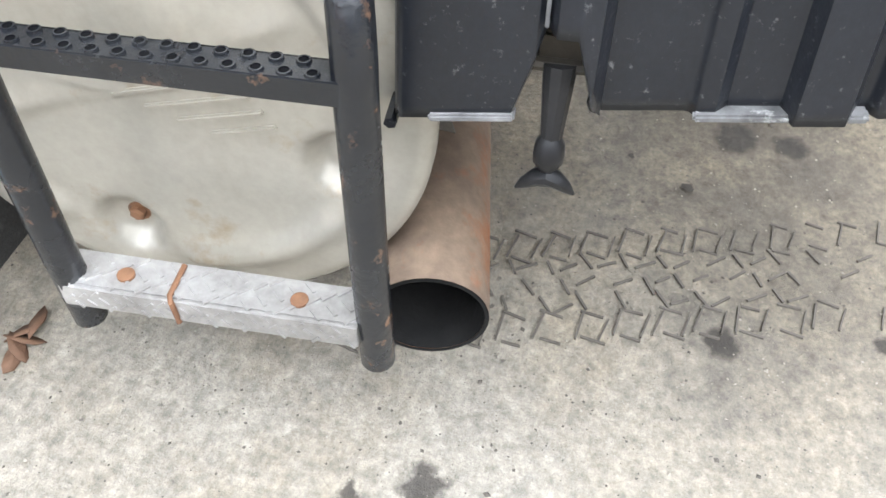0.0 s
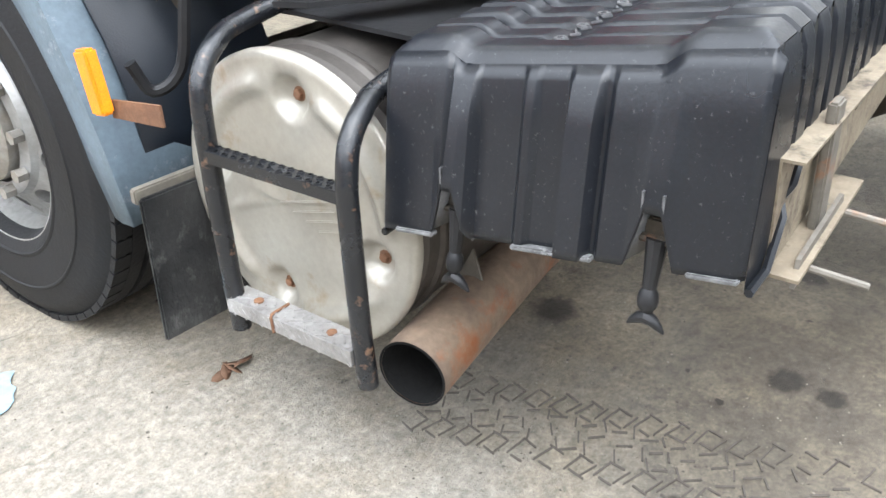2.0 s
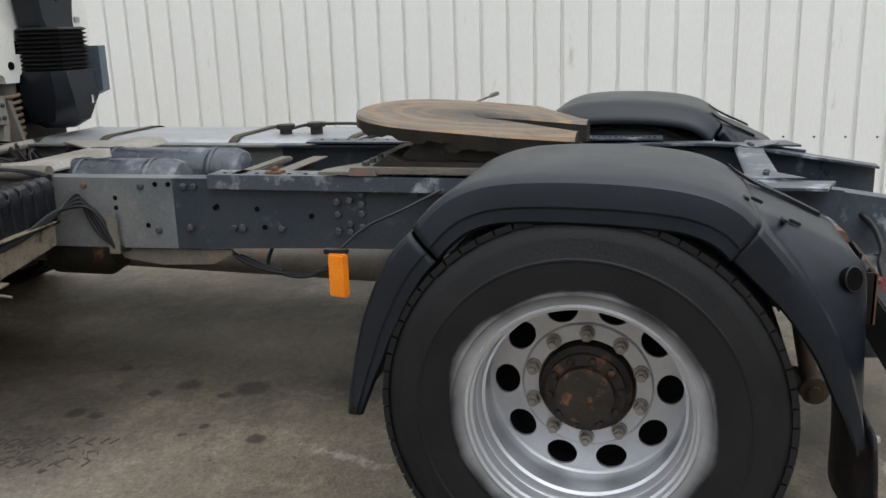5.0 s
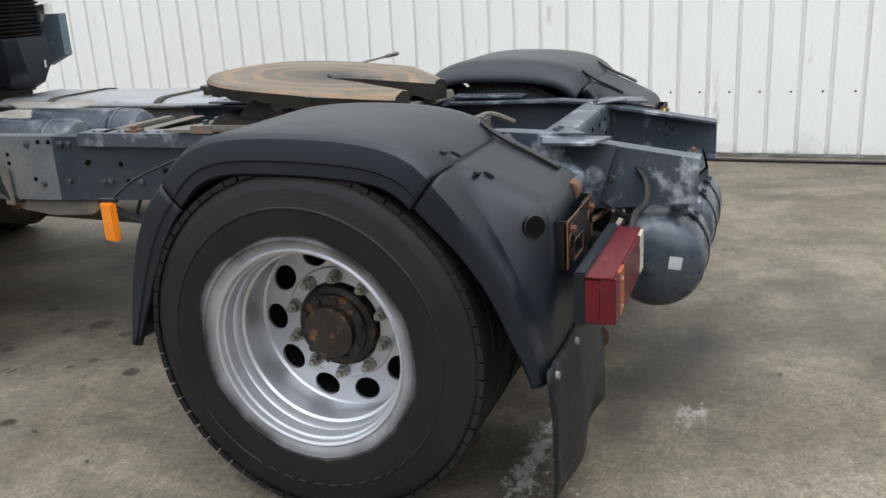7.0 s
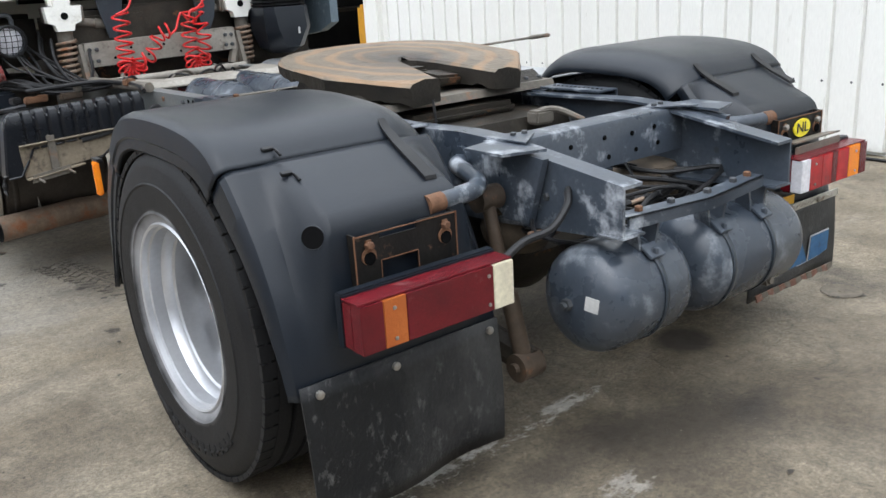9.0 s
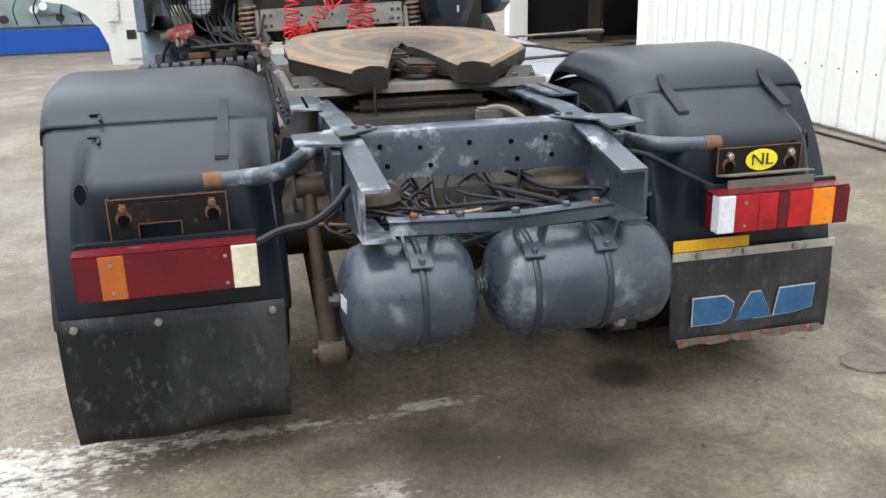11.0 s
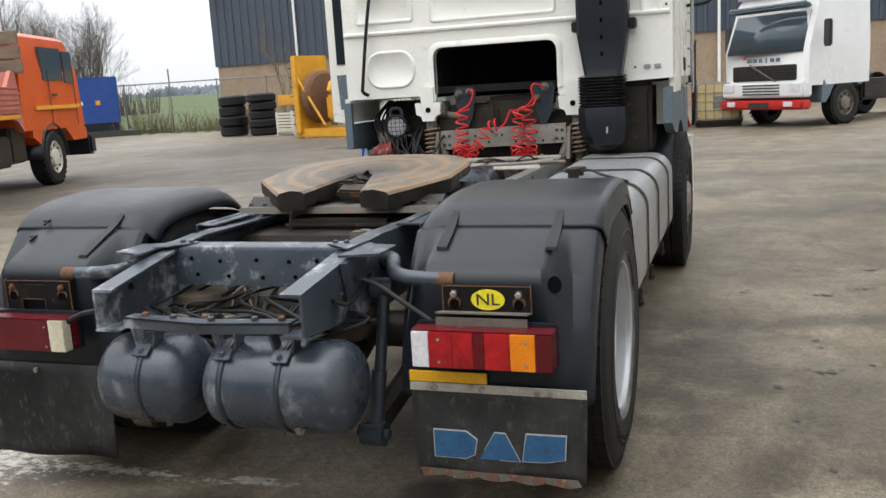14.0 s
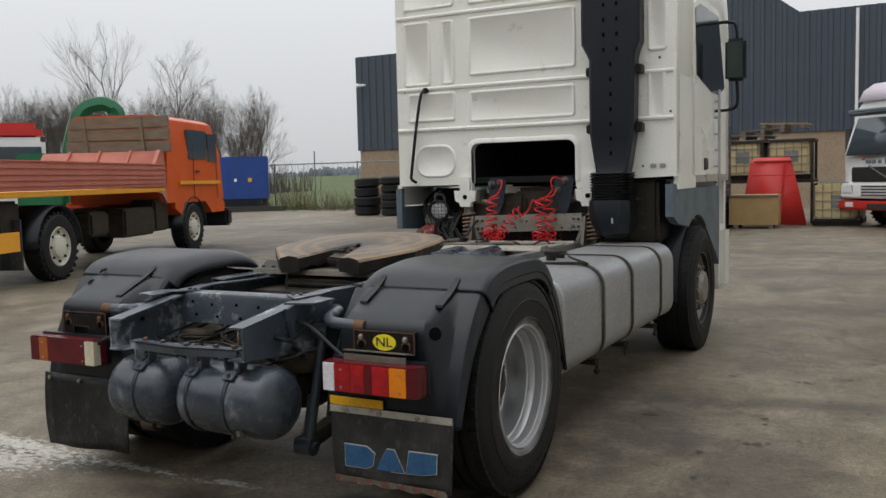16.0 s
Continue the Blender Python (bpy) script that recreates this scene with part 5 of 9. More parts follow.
M_TREAD = mat("worn_tread_plate", (0.6, 0.58, 0.52), (0.4, 0.38, 0.33), 0.45, 0.3, scale=20, bump=0.6, bscale=140, wear=(0.25, 0.15, 0.09), amount=0.1, wscale=20)
bm = bm_new()
box(bm, (0.903, -0.64, 0.502), (0.578, 0.006, 0.028), bevel=0.001)
for k in range(30):
    box(bm, (0.63 + 0.019 * k, -0.6445, 0.502), (0.016, 0.004, 0.004), (0, 45 if k % 2 else -45, 0), 0.001)
part("edge_strip", bm, M_TREAD, fr_, "pale chequered edging strip")
bm = bm_new()
box(bm, (0.745, -0.64, 0.537), (0.262, 0.005, 0.036), bevel=0.001)
part("yellow_strip", bm, M_YEL, fr_, "plain yellow reflective strip")
M_REDTAPE = mat("faded_red_tape", (0.2, 0.085, 0.06), (0.13, 0.07, 0.05), 0.5, scale=20, bump=0.4, wear=(0.3, 0.26, 0.22), amount=0.14, wscale=30)
for k in range(14):
    bm = bm_new()
    x = 0.66 + 0.0375 * k
    prism(bm, [(x - 0.024, 0.224), (x + 0.012, 0.224), (x + 0.024, 0.2 + 0.006 * math.sin(2 * k)), (x - 0.012, 0.2 + 0.006 * math.sin(2 * k - 2))], "y", -0.656, -0.651)
    part("tape_piece", bm, M_REDTAPE if k % 2 == 0 else M_DIRTY, fr_, "faded red tape" if k % 2 == 0 else "pale worn tape")
# printed blocks on the flap: plain shapes with a pale outline
for grow, yy, m in ((0.006, -0.651, M_WHITEL), (0.0, -0.6535, M_BLUEL)):
    for k, poly in enumerate((lambda ps: [[(x, z - 0.042) for x, z in p] for p in ps])(([(0.692, 0.31), (0.692, 0.4), (0.8, 0.4), (0.835, 0.375), (0.825, 0.325), (0.795, 0.31)], [(0.842, 0.312), (0.895, 0.402), (0.93, 0.402), (0.975, 0.314)], [(0.985, 0.315), (1.0, 0.405), (1.125, 0.407), (1.12, 0.33), (1.06, 0.318)]))):
        cx, cz = sum(p[0] for p in poly) / len(poly), sum(p[1] for p in poly) / len(poly)
        bm = bm_new()
        prism(bm, [(cx + (x - cx) * (1 + grow * 8), cz + (z - cz) * (1 + grow * 14)) for x, z in poly], "y", yy, yy + 0.003)
        part("printed_block", bm, m, fr_, "faded blue printed block" if m is M_BLUEL else "pale outline of a printed block")
# side marker on the left rear guard
mk = new("side_marker")
mk.parent = truck
bm = bm_new()
box(bm, (-1.2, 0.612, 0.822), (0.02, 0.05, 0.11), (0, 0, -12), 0.004)
part("lens", bm, M_AMBER, mk, "amber side marker lens")
bm = bm_new()
box(bm, (-1.19, 0.62, 0.88), (0.02, 0.06, 0.012), bevel=0.002)
tube(bm, bent([(-1.18, 0.61, 0.885), (-1.14, 0.56, 0.93), (-1.1, 0.47, 0.97), (-1.0, 0.4, 1.0)], 4), 0.004, 6)
part("holder", bm, M_RUBHOSE, mk)

# ---- fuel tank on the right ----
M_STRAP = mat("dusty_strap", (0.03, 0.026, 0.02), (0.1, 0.078, 0.05), 0.7, 0.1, scale=9, bump=0.4)
ft = new("fuel_tank")
ft.parent = truck
ft.location.z = -0.042
tagged(ft, "brushed bare metal fuel tank held by straps")
def tank_section(y, g=0.0):
    pts, x0, x1, z0, z1, r = [], 0.54 - g, 1.19 + g, 0.42 - g, 0.965 + g, 0.13
    for cx, cz, a0 in ((x1 - r, z1 - r, 0), (x0 + r, z1 - r, 90), (x0 + r, z0 + r, 180), (x1 - r, z0 + r, 270)):
        for k in range(7):
            a = radians(a0 + 15 * k)
            pts.append((cx + r * math.cos(a), y, cz + r * math.sin(a)))
    return pts


bm = bm_new()
loops = []
for y, g in ((0.6, -0.04), (0.602, -0.012), (0.61, 0.0), (0.625, 0.004), (0.64, 0.0), (2.89, 0.0), (2.905, 0.004), (2.92, 0.0), (2.928, -0.012), (2.93, -0.04)):
    loops.append(tank_section(y, g))
rings(bm, loops)
part("shell", bm, M_ALU, ft, angle=30)
for y in (1.25, 1.84, 2.55):
    bm = bm_new()
    rings(bm, [tank_section(y - 0.022, 0.004), tank_section(y + 0.022, 0.004)], True, False, False)
    st = shell(part("strap", bm, M_STRAP, ft, "dark strap with brown dust"), 0.004, 1)
    bm = bm_new()
    box(bm, (0.85, y, 0.4), (0.6, 0.05, 0.03), bevel=0.004)
    bar(bm, (1.15, y, 0.42), (1.15, y, 0.33), 0.012, 8)
    dots(bm, [(1.15, y, 0.345)], 0.02, 0.015, "z", 6)
    part("bracket", bm, M_GREASE, st)
for y, hgt in ((1.49, 0.04), (1.65, 0.03)):
    bm = bm_new()
    lathe(bm, [(0.03, 0.0), (0.03, hgt), (0.045, hgt), (0.045, hgt + 0.02), (0.0, hgt + 0.02)], (0.78, y, 0.96), "z", 18, full=False)
    part("cap", bm, M_GREASE, ft)
bm = bm_new()
tube(bm, bent([(0.76, 1.64, 0.985), (0.86, 1.56, 1.0), (0.95, 1.38, 0.995), (1.08, 1.3, 0.97), (1.06, 1.18, 0.985), (0.8, 1.1, 0.985), (0.5, 1.25, 0.95)], 5), 0.008, 6)
part("hose", bm, M_RUBHOSE, ft)

# guard stay under the left rail
for s in (-1, 1):
    bm = bm_new()
    tube(bm, [(s * 0.47, 0.66, 0.72), (s * 0.5, 0.67, 0.6), (s * 0.58, 0.68, 0.28)], [0.035, 0.03, 0.022], 4)
    lathe(bm, [(0.0, -0.02), (0.035, -0.02), (0.035, 0.02), (0.0, 0.02)], (s * 0.58, 0.68, 0.26), "x", 14, full=False)
    part("guard_stay", bm, M_FRAME, truck, angle=30)

# invented dark block that stands in for the shade under the coupling plate
bm = bm_new()
prism(bm, [(-0.02, 0.74), (0.02, 0.88), (0.55, 0.88), (0.62, 0.74)], "x", -0.38, 0.38)
box(bm, (0, 0.3, 0.9), (0.5, 0.3, 0.05), bevel=0.02)
part("suspension_member", bm, M_GREASE, truck, "added dark block filling the shaded gap between the rails")
# ---- cab ----
cab = new("cab")
cab.parent = truck
tagged(cab, "white high-roof truck cab with a pressed sheet-metal back wall")
Y0 = 2.99
bm = bm_new()
def arch(x0, x1, z0, z1, r, n=5):
    """Outline of an opening with round upper corners, from lower left over the top to lower right."""
    p = [(x0, z0)]
    p += [(x0 + r - r * math.cos(a), z1 - r + r * math.sin(a)) for a in (math.pi / 2 * k / n for k in range(n + 1))]
    p += [(x1 - r + r * math.sin(a), z1 - r + r * math.cos(a)) for a in (math.pi / 2 * k / n for k in range(n + 1))]
    return p + [(x1, z0)]


outline = [(-1.2, 1.38)] + [(-0.62, 1.385), (-0.6, 1.26), (-0.5, 1.26)] + arch(-0.495, 0.415, 1.36, 1.725, 0.07) + [(0.47, 1.26), (0.57, 1.26), (0.6, 1.4), (1.2, 1.42), (1.2, 3.72), (-1.2, 3.72)]
prism(bm, outline, "y", Y0, Y0 + 0.04)
part("back_wall", bm, M_CAB, cab, angle=25)
bm = bm_new()
def side_section(y):
    pts = [(-1.2, 1.36), (-1.2, 3.2), (-1.19, 3.45), (-1.12, 3.66), (-0.95, 3.78), (0.95, 3.78), (1.12, 3.66), (1.19, 3.45), (1.2, 3.2), (1.2, 1.36)]
    k = max(0.0, (y - 4.6) / 0.6)
    return [(x * (1 - 0.02 * k), y, z - (0.5 * k * k if z > 2 else 0)) for x, z in pts]


rings(bm, [side_section(y) for y in (Y0 + 0.041, 3.5, 4.2, 4.6, 4.9, 5.1, 5.2)], closed=False)
rings(bm, [side_section(5.2), [(x * 0.9, 5.22, z) for x, _, z in side_section(5.2)]], closed=False)
shell(part("cab_shell", bm, M_CAB, cab, angle=30), 0.03)
bm = bm_new()
box(bm, (0, 5.18, 2.2), (2.3, 0.06, 1.7), bevel=0.01)
box(bm, (0, 5.15, 1.0), (2.3, 0.2, 0.9), bevel=0.05)
part("front_wall", bm, M_CAB, cab)
# floor and tunnel lining coloured near-black for the shade below the cab
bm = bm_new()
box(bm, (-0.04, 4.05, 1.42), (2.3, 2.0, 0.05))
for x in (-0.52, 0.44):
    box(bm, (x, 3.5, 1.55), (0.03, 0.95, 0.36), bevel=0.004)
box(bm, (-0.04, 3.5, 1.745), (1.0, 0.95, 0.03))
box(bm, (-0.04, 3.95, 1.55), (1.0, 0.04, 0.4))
part("tunnel", bm, M_DARK, cab, "engine tunnel under the cab, shade painted as near-black")


def pressing(x0, x1, z0, z1, r=0.035, d=0.012, parent=cab, yy=Y0):
    """A raised pressed field with sloping edges in the back wall."""
    def rr(g):
        p = []
        for cx, cz, a0 in ((x1 - r, z1 - r, 0), (x0 + r, z1 - r, 90), (x0 + r, z0 + r, 180), (x1 - r, z0 + r, 270)):
            p += [(cx + (r - g) * math.cos(radians(a0 + 18 * k)), cz + (r - g) * math.sin(radians(a0 + 18 * k))) for k in range(6)]
        return p
    bm = bm_new()
    rings(bm, [[(x, yy + 0.001, z) for x, z in rr(0)], [(x, yy - d * 0.75, z) for x, z in rr(0.006)], [(x, yy - d, z) for x, z in rr(0.014)], [(x, yy - d * 0.9, z) for x, z in rr(0.022)], [(x, yy - d * 0.35, z) for x, z in rr(0.03)]])
    return part("pressed_field", bm, M_CAB, parent, angle=40)


for f in ((-0.51, 0.43, 2.28, 2.76), (-0.51, 0.42, 1.9, 2.16), (-1.1, -0.63, 1.92, 2.17), (-0.765, -0.635, 2.225, 2.76), (-1.13, -0.86, 2.225, 2.77), (0.985, 1.14, 2.35, 2.8), (0.985, 1.13, 1.85, 2.22), (-0.51, 0.43, 2.86, 3.4), (-1.13, -0.63, 2.86, 3.4)):
    pressing(*f)
pressing(-1.03, -0.64, 1.45, 1.73, 0.12)
for z, h in ((2.205, 0.014), (1.86, 0.018), (2.81, 0.014)):
    bm = bm_new()
    prism(bm, [(-h, z - 0.014), (-h * 1.2, z), (-h, z + 0.006), (0, z + 0.014), (0, z - 0.02)], "x", -1.19, 1.18)
    ob = part("seam", bm, M_CAB, cab)
    ob.location.y = Y0
# bracing round the tunnel mouth
bm = bm_new()
o, i = arch(-0.535, 0.455, 1.4, 1.765, 0.09), arch(-0.495, 0.415, 1.4, 1.725, 0.07)
rings(bm, [[(x, Y0, z) for x, z in o], [(x, Y0 - 0.014, z) for x, z in [(a[0] * 0.6 + b[0] * 0.4, a[1] * 0.6 + b[1] * 0.4) for a, b in zip(o, i)]], [(x, Y0 - 0.012, z) for x, z in i], [(x, Y0 + 0.06, z) for x, z in i]], closed=False)
part("mouth_rim", bm, M_CAB, cab, angle=50)
bm = bm_new()
for x, z in ((-1.12, 2.19), (-0.93, 2.2), (0.62, 2.19), (-0.56, 2.2), (-0.55, 1.86), (0.46, 1.86), (0.45, 2.2), (1.08, 2.3), (1.16, 1.9), (0.95, 1.5)):
    dots(bm, [(x, Y0 - 0.004, z)], 0.009, -0.006, "y")
part("plug", bm, M_INK, cab)
for x in (1.03, 1.1):
    bm = bm_new()
    box(bm, (x, Y0 - 0.006, 1.5), (0.045, 0.012, 0.03), bevel=0.004)
    part("vent_plate", bm, M_ALU, cab)
# gas strut
bm = bm_new()
tube(bm, bent([(-0.915, Y0 - 0.03, 2.18), (-0.94, Y0 - 0.05, 2.14), (-0.985, Y0 - 0.055, 1.9), (-1.045, Y0 - 0.055, 1.5), (-1.05, Y0 - 0.05, 1.44), (-1.02, Y0 - 0.02, 1.41)], 5), 0.013, 10)
box(bm, (-0.91, Y0 - 0.015, 2.19), (0.05, 0.03, 0.04), bevel=0.006)
part("strut", bm, M_RUBHOSE, cab, "black bent strut")
# legs on which the cab rests
for s, x in ((-1, -0.55), (1, 0.52)):
    bm = bm_new()
    prism(bm, [(x - 0.048, 1.45), (x + 0.048, 1.45), (x + 0.045, 1.335), (x + 0.1, 1.335), (x + 0.092, 1.25), (x + 0.055, 1.235), (x + 0.045, 1.2), (x - 0.045, 1.2), (x - 0.055, 1.235), (x - 0.092, 1.25), (x - 0.1, 1.335), (x - 0.045, 1.335)], "y", Y0 - 0.035, Y0 + 0.02)
    leg = part("mount_leg", bm, M_CAB, cab, "white bracket with a round bore")
    bm = bm_new()
    lathe(bm, [(0.02, 0), (0.02, -0.004), (0.0, -0.004)], (x + 0.002, Y0 - 0.035, 1.282), "y", 16, full=False)
    part("bore", bm, M_HOLE, leg)
    bm = bm_new()
    box(bm, (x - s * 0.02, 3.06, 1.29), (0.2, 0.16, 0.1), bevel=0.01)
    part("mount_block", bm, M_DIRTY, truck)
    # spring leg below
    sp = new("cab_spring")
    sp.parent = truck
    xs_ = s * 0.545
    bm = bm_new()
    bar(bm, (xs_, 3.02, 0.88), (xs_, 3.02, 1.22), 0.028, 14)
    bar(bm, (xs_, 3.02, 1.14), (xs_, 3.02, 1.2), 0.044, 14)
    part("damper", bm, M_DIRTY, sp)
    bm = bm_new()
    tube(bm, [(xs_ + 0.052 * math.cos(a), 3.02 + 0.052 * math.sin(a), 0.92 + 0.225 * a / (2 * math.pi * 7)) for a in np.linspace(0, 2 * math.pi * 7, 140)], 0.0095, 7)
    part("coil", bm, M_PIPE, sp, "dusty brown coil spring")
# air duct and bellows behind the cab
duct = new("air_duct")
duct.parent = truck
tagged(duct, "black plastic air intake duct with ribbed bellows")
bm = bm_new()
def rect_loop(x0, x1, y0, y1, z, b=0.02):
    return [(x0 + b, y0, z), (x1 - b, y0, z), (x1, y0 + b, z), (x1, y1 - b, z), (x1 - b, y1, z), (x0 + b, y1, z), (x0, y1 - b, z), (x0, y0 + b, z)]
rings(bm, [rect_loop(0.52, 0.97, 2.83, 2.985, 3.75), rect_loop(0.52, 0.97, 2.83, 2.985, 2.42), rect_loop(0.56, 0.94, 2.83, 2.985, 2.35), rect_loop(0.58, 0.93, 2.83, 2.985, 2.3), rect_loop(0.58, 0.92, 2.83, 2.985, 1.75), rect_loop(0.62, 0.88, 2.83, 2.985, 1.5), rect_loop(0.63, 0.87, 2.82, 2.985, 1.46)])
part("trunk", bm, M_PLASTIC, duct)
bm = bm_new()
loops = []
for k in range(21):
    z = 1.46 - 0.21 * k / 20
    g = 0.012 if k % 2 else -0.006
    loops.append(rect_loop(0.6 - g, 0.89 + g, 2.76 - g, 3.0 + g, z, 0.05))
rings(bm, loops)
part("bellows", bm, M_RUBHOSE, duct, angle=10)
bm = bm_new()
rings(bm, [rect_loop(0.59, 0.9, 2.74, 3.02, 1.25, 0.05), rect_loop(0.59, 0.91, 2.72, 3.05, 1.12, 0.06), rect_loop(0.63, 0.88, 2.75, 3.05, 1.0, 0.08), rect_loop(0.7, 0.82, 2.82, 3.0, 0.96, 0.05)])
part("elbow", bm, M_PLASTIC, duct)
bm = bm_new()
for z in np.arange(1.6, 3.6, 0.11):
    for x in ((0.7, 0.8) if z > 2.35 else (0.75,)):
        box(bm, (x, 2.829, z), (0.018, 0.004, 0.03))
tagged(part("slot", bm, M_HOLE, duct), kind="stuff")
for z in (1.79, 2.22, 2.6):
    for x in (0.565, 0.945):
        bm = bm_new()
        box(bm, (x, 2.93, z), (0.05, 0.1, 0.07), bevel=0.008)
        part("clip", bm, M_RUBHOSE, duct)
bm = bm_new()
box(bm, (0.79, 2.717, 1.1), (0.012, 0.004, 0.04))
part("white_tab", bm, M_WHITEL, duct)

# cab sides
for s in (-1, 1):
    bm = bm_new()
    box(bm, (s * 1.203, 3.28, 1.78), (0.012, 0.42, 0.8), bevel=0.006)
    part("locker_door", bm, M_CAB, cab)
    bm = bm_new()
    prism(bm, [(3.03, 1.32), (3.03, 1.44), (3.4, 1.44), (3.6, 1.41), (3.6, 1.32)] if s > 0 else [(3.03, 1.215), (3.03, 1.39), (3.5, 1.4), (3.6, 1.38), (3.6, 1.205)], "x", s * (1.17 if s > 0 else 1.2), s * (1.212 if s > 0 else 1.246))
    part("lower_locker", bm, M_CAB, cab)
    bm = bm_new()
    a = [(2.9, 1.36), (2.9, 1.12), (3.05, 1.06), (3.2, 1.04)] + [(FY + 0.02 - 0.6 * math.cos(radians(t)), H + 0.6 * math.sin(radians(t))) for t in range(60, 150, 15)] + [(4.5, 0.7), (4.62, 0.6), (4.62, 1.32), (3.62, 1.32), (3.02, 1.32), (3.0, 1.36)]
    if s < 0:
        a = [(2.985, 1.36), (2.988, 1.012), (3.42, 0.985), (3.44, 1.0), (3.83, 1.1), (4.2, 1.0), (4.4, 0.8), (4.5, 0.6), (4.62, 0.6), (4.62, 1.2), (3.04, 1.2), (3.04, 1.36)]
    prism(bm, a, "x", s * (1.14 if s > 0 else 1.188), s * (1.2 if s > 0 else 1.238))
    part("side_skirt", bm, M_CABG, cab, "blue-grey plastic wheel arch skirt")
    bm = bm_new()
    if s < 0:
        prism(bm, [(2.98, 1.022), (2.98, 1.36), (3.02, 1.36), (3.02, 1.022)], "x", s * 1.18, s * 1.235)
        part("corner_panel", bm, M_CABG, cab)
    # arch lining over the front wheel
    bm = bm_new()
    pth = [(FY + 0.02 - 0.57 * math.cos(radians(t)), H + 0.57 * math.sin(radians(t))) for t in range(-5, 186, 10)]
    rings(bm, [[(s * x, y, z) for x in (0.8, 1.0, 1.17)] for y, z in pth], closed=False)
    shell(part("arch_lining", bm, M_PLASTIC, truck, angle=60), 0.008)
    bm = bm_new()
    box(bm, (s * 1.13, 4.85, 0.65), (0.2, 0.3, 0.6), bevel=0.05)
    part("step_corner", bm, M_CAB, cab)
# right door with window and mirror
bm = bm_new()
prism(bm, [(3.56, 1.42), (3.56, 2.78), (3.75, 2.85), (4.55, 2.85), (4.86, 2.2), (4.86, 1.42)], "x", 1.2, 1.212)
dr = part("right_door", bm, M_CAB, cab)
bm = bm_new()
prism(bm, [(3.62, 2.22), (3.58, 2.74), (3.75, 2.8), (4.5, 2.8), (4.78, 2.2), (4.5, 2.12), (4.2, 2.12)], "x", 1.2125, 1.216)
part("window", bm, glass("cab_glass"), dr, "dark cab side window")
bm = bm_new()
box(bm, (1.216, 3.97, 1.51), (0.014, 0.13, 0.1), bevel=0.005)
part("door_handle", bm, M_INK, dr)
bm = bm_new()
for z in np.arange(1.35, 2.1, 0.14):
    bar(bm, (1.22, 4.3, z), (1.26, 4.3, z), 0.01, 6)
tube(bm, [(1.26, 4.3, 1.28), (1.26, 4.3, 2.15)], 0.012, 8)
part("side_grille", bm, M_ALU, cab)
mi = new("mirror")
mi.parent = cab
bm = bm_new()
box(bm, (1.4, 4.3, 2.39), (0.17, 0.1, 0.36), bevel=0.025)
part("mirror_housing", bm, M_PLASTIC, mi, "black mirror housing")
bm = bm_new()
tube(bm, bent([(1.2, 4.35, 2.72), (1.33, 4.33, 2.72), (1.4, 4.32, 2.66), (1.4, 4.32, 2.3), (1.41, 4.32, 2.05), (1.36, 4.34, 1.98), (1.2, 4.36, 1.97)], 5), 0.014, 8)
part("arm", bm, M_RUBHOSE, mi)
bm = bm_new()
box(bm, (1.4, 4.247, 2.39), (0.13, 0.004, 0.3))
part("mirror_glass", bm, glass("mirror_glass", (0.05, 0.07, 0.06), 0.05), mi)
# left door standing open
door = new("open_door")
door.parent = cab
tagged(door, "white cab door standing wide open")
bm = bm_new()
poly = [(-1.26, 0.66), (-1.6, 0.67), (-1.61, 0.82), (-1.66, 0.95), (-1.75, 1.06), (-1.88, 1.14), (-2.06, 1.17), (-2.06, 2.4), (-1.9, 2.7), (-1.26, 2.75)]
prism(bm, poly, "y", 4.5, 4.56)
part("door_panel", bm, M_CAB, door, angle=25)
bm = bm_new()
prism(bm, [(-1.36, 1.5), (-1.6, 1.3), (-1.96, 1.28), (-1.98, 1.6), (-1.36, 1.62)], "y", 4.47, 4.5)
part("inner_trim", bm, M_CABG, door)
bm = bm_new()
prism(bm, [(-1.34, 1.7), (-1.98, 1.7), (-1.98, 2.35), (-1.85, 2.62), (-1.34, 2.65)], "y", 4.49, 4.499)
part("door_window", bm, glass("door_glass"), door)
bm = bm_new()
for x, z, w, h in ((-1.42, 0.86, 0.12, 0.3), (-1.55, 1.1, 0.1, 0.2), (-1.36, 1.2, 0.08, 0.3)):
    box(bm, (x, 4.495, z), (w, 0.02, h), bevel=0.006)
part("door_rib", bm, M_CAB, door)
bm = bm_new()
box(bm, (-1.43, 4.483, 0.9), (0.07, 0.006, 0.07))
part("latch", bm, M_INK, door)

# ---- between cab and chassis ----
bm = bm_new()
prism(bm, [(-0.475, 0.985), (-0.465, 1.115), (0.465, 1.138), (0.47, 1.01)], "y", 2.97, 2.99)
box(bm, (0, 3.01, 1.128), (0.93, 0.08, 0.01), (0, -1.4, 0), 0.003)
bmn = part("cab_cross_beam", bm, M_BEAM, truck, "dusty steel beam behind the cab")
for x, z in ((-0.44, 1.085), (-0.44, 1.02), (-0.4, 1.085), (-0.4, 1.02), (0.4, 1.1), (0.4, 1.04), (0.44, 1.1), (0.44, 1.04)):
    bm = bm_new()
    dots(bm, [(x, 2.97, z)], 0.012, -0.012, "y", 6)
    part("bolt", bm, M_ZINC, bmn)
bm = bm_new()
dots(bm, [(-0.3 + 0.1 * k, 2.9695, 1.03 + 0.05 * (k % 2)) for k in range(7)], 0.008, -0.002, "y")
tagged(part("bore", bm, M_HOLE, bmn), kind="stuff")
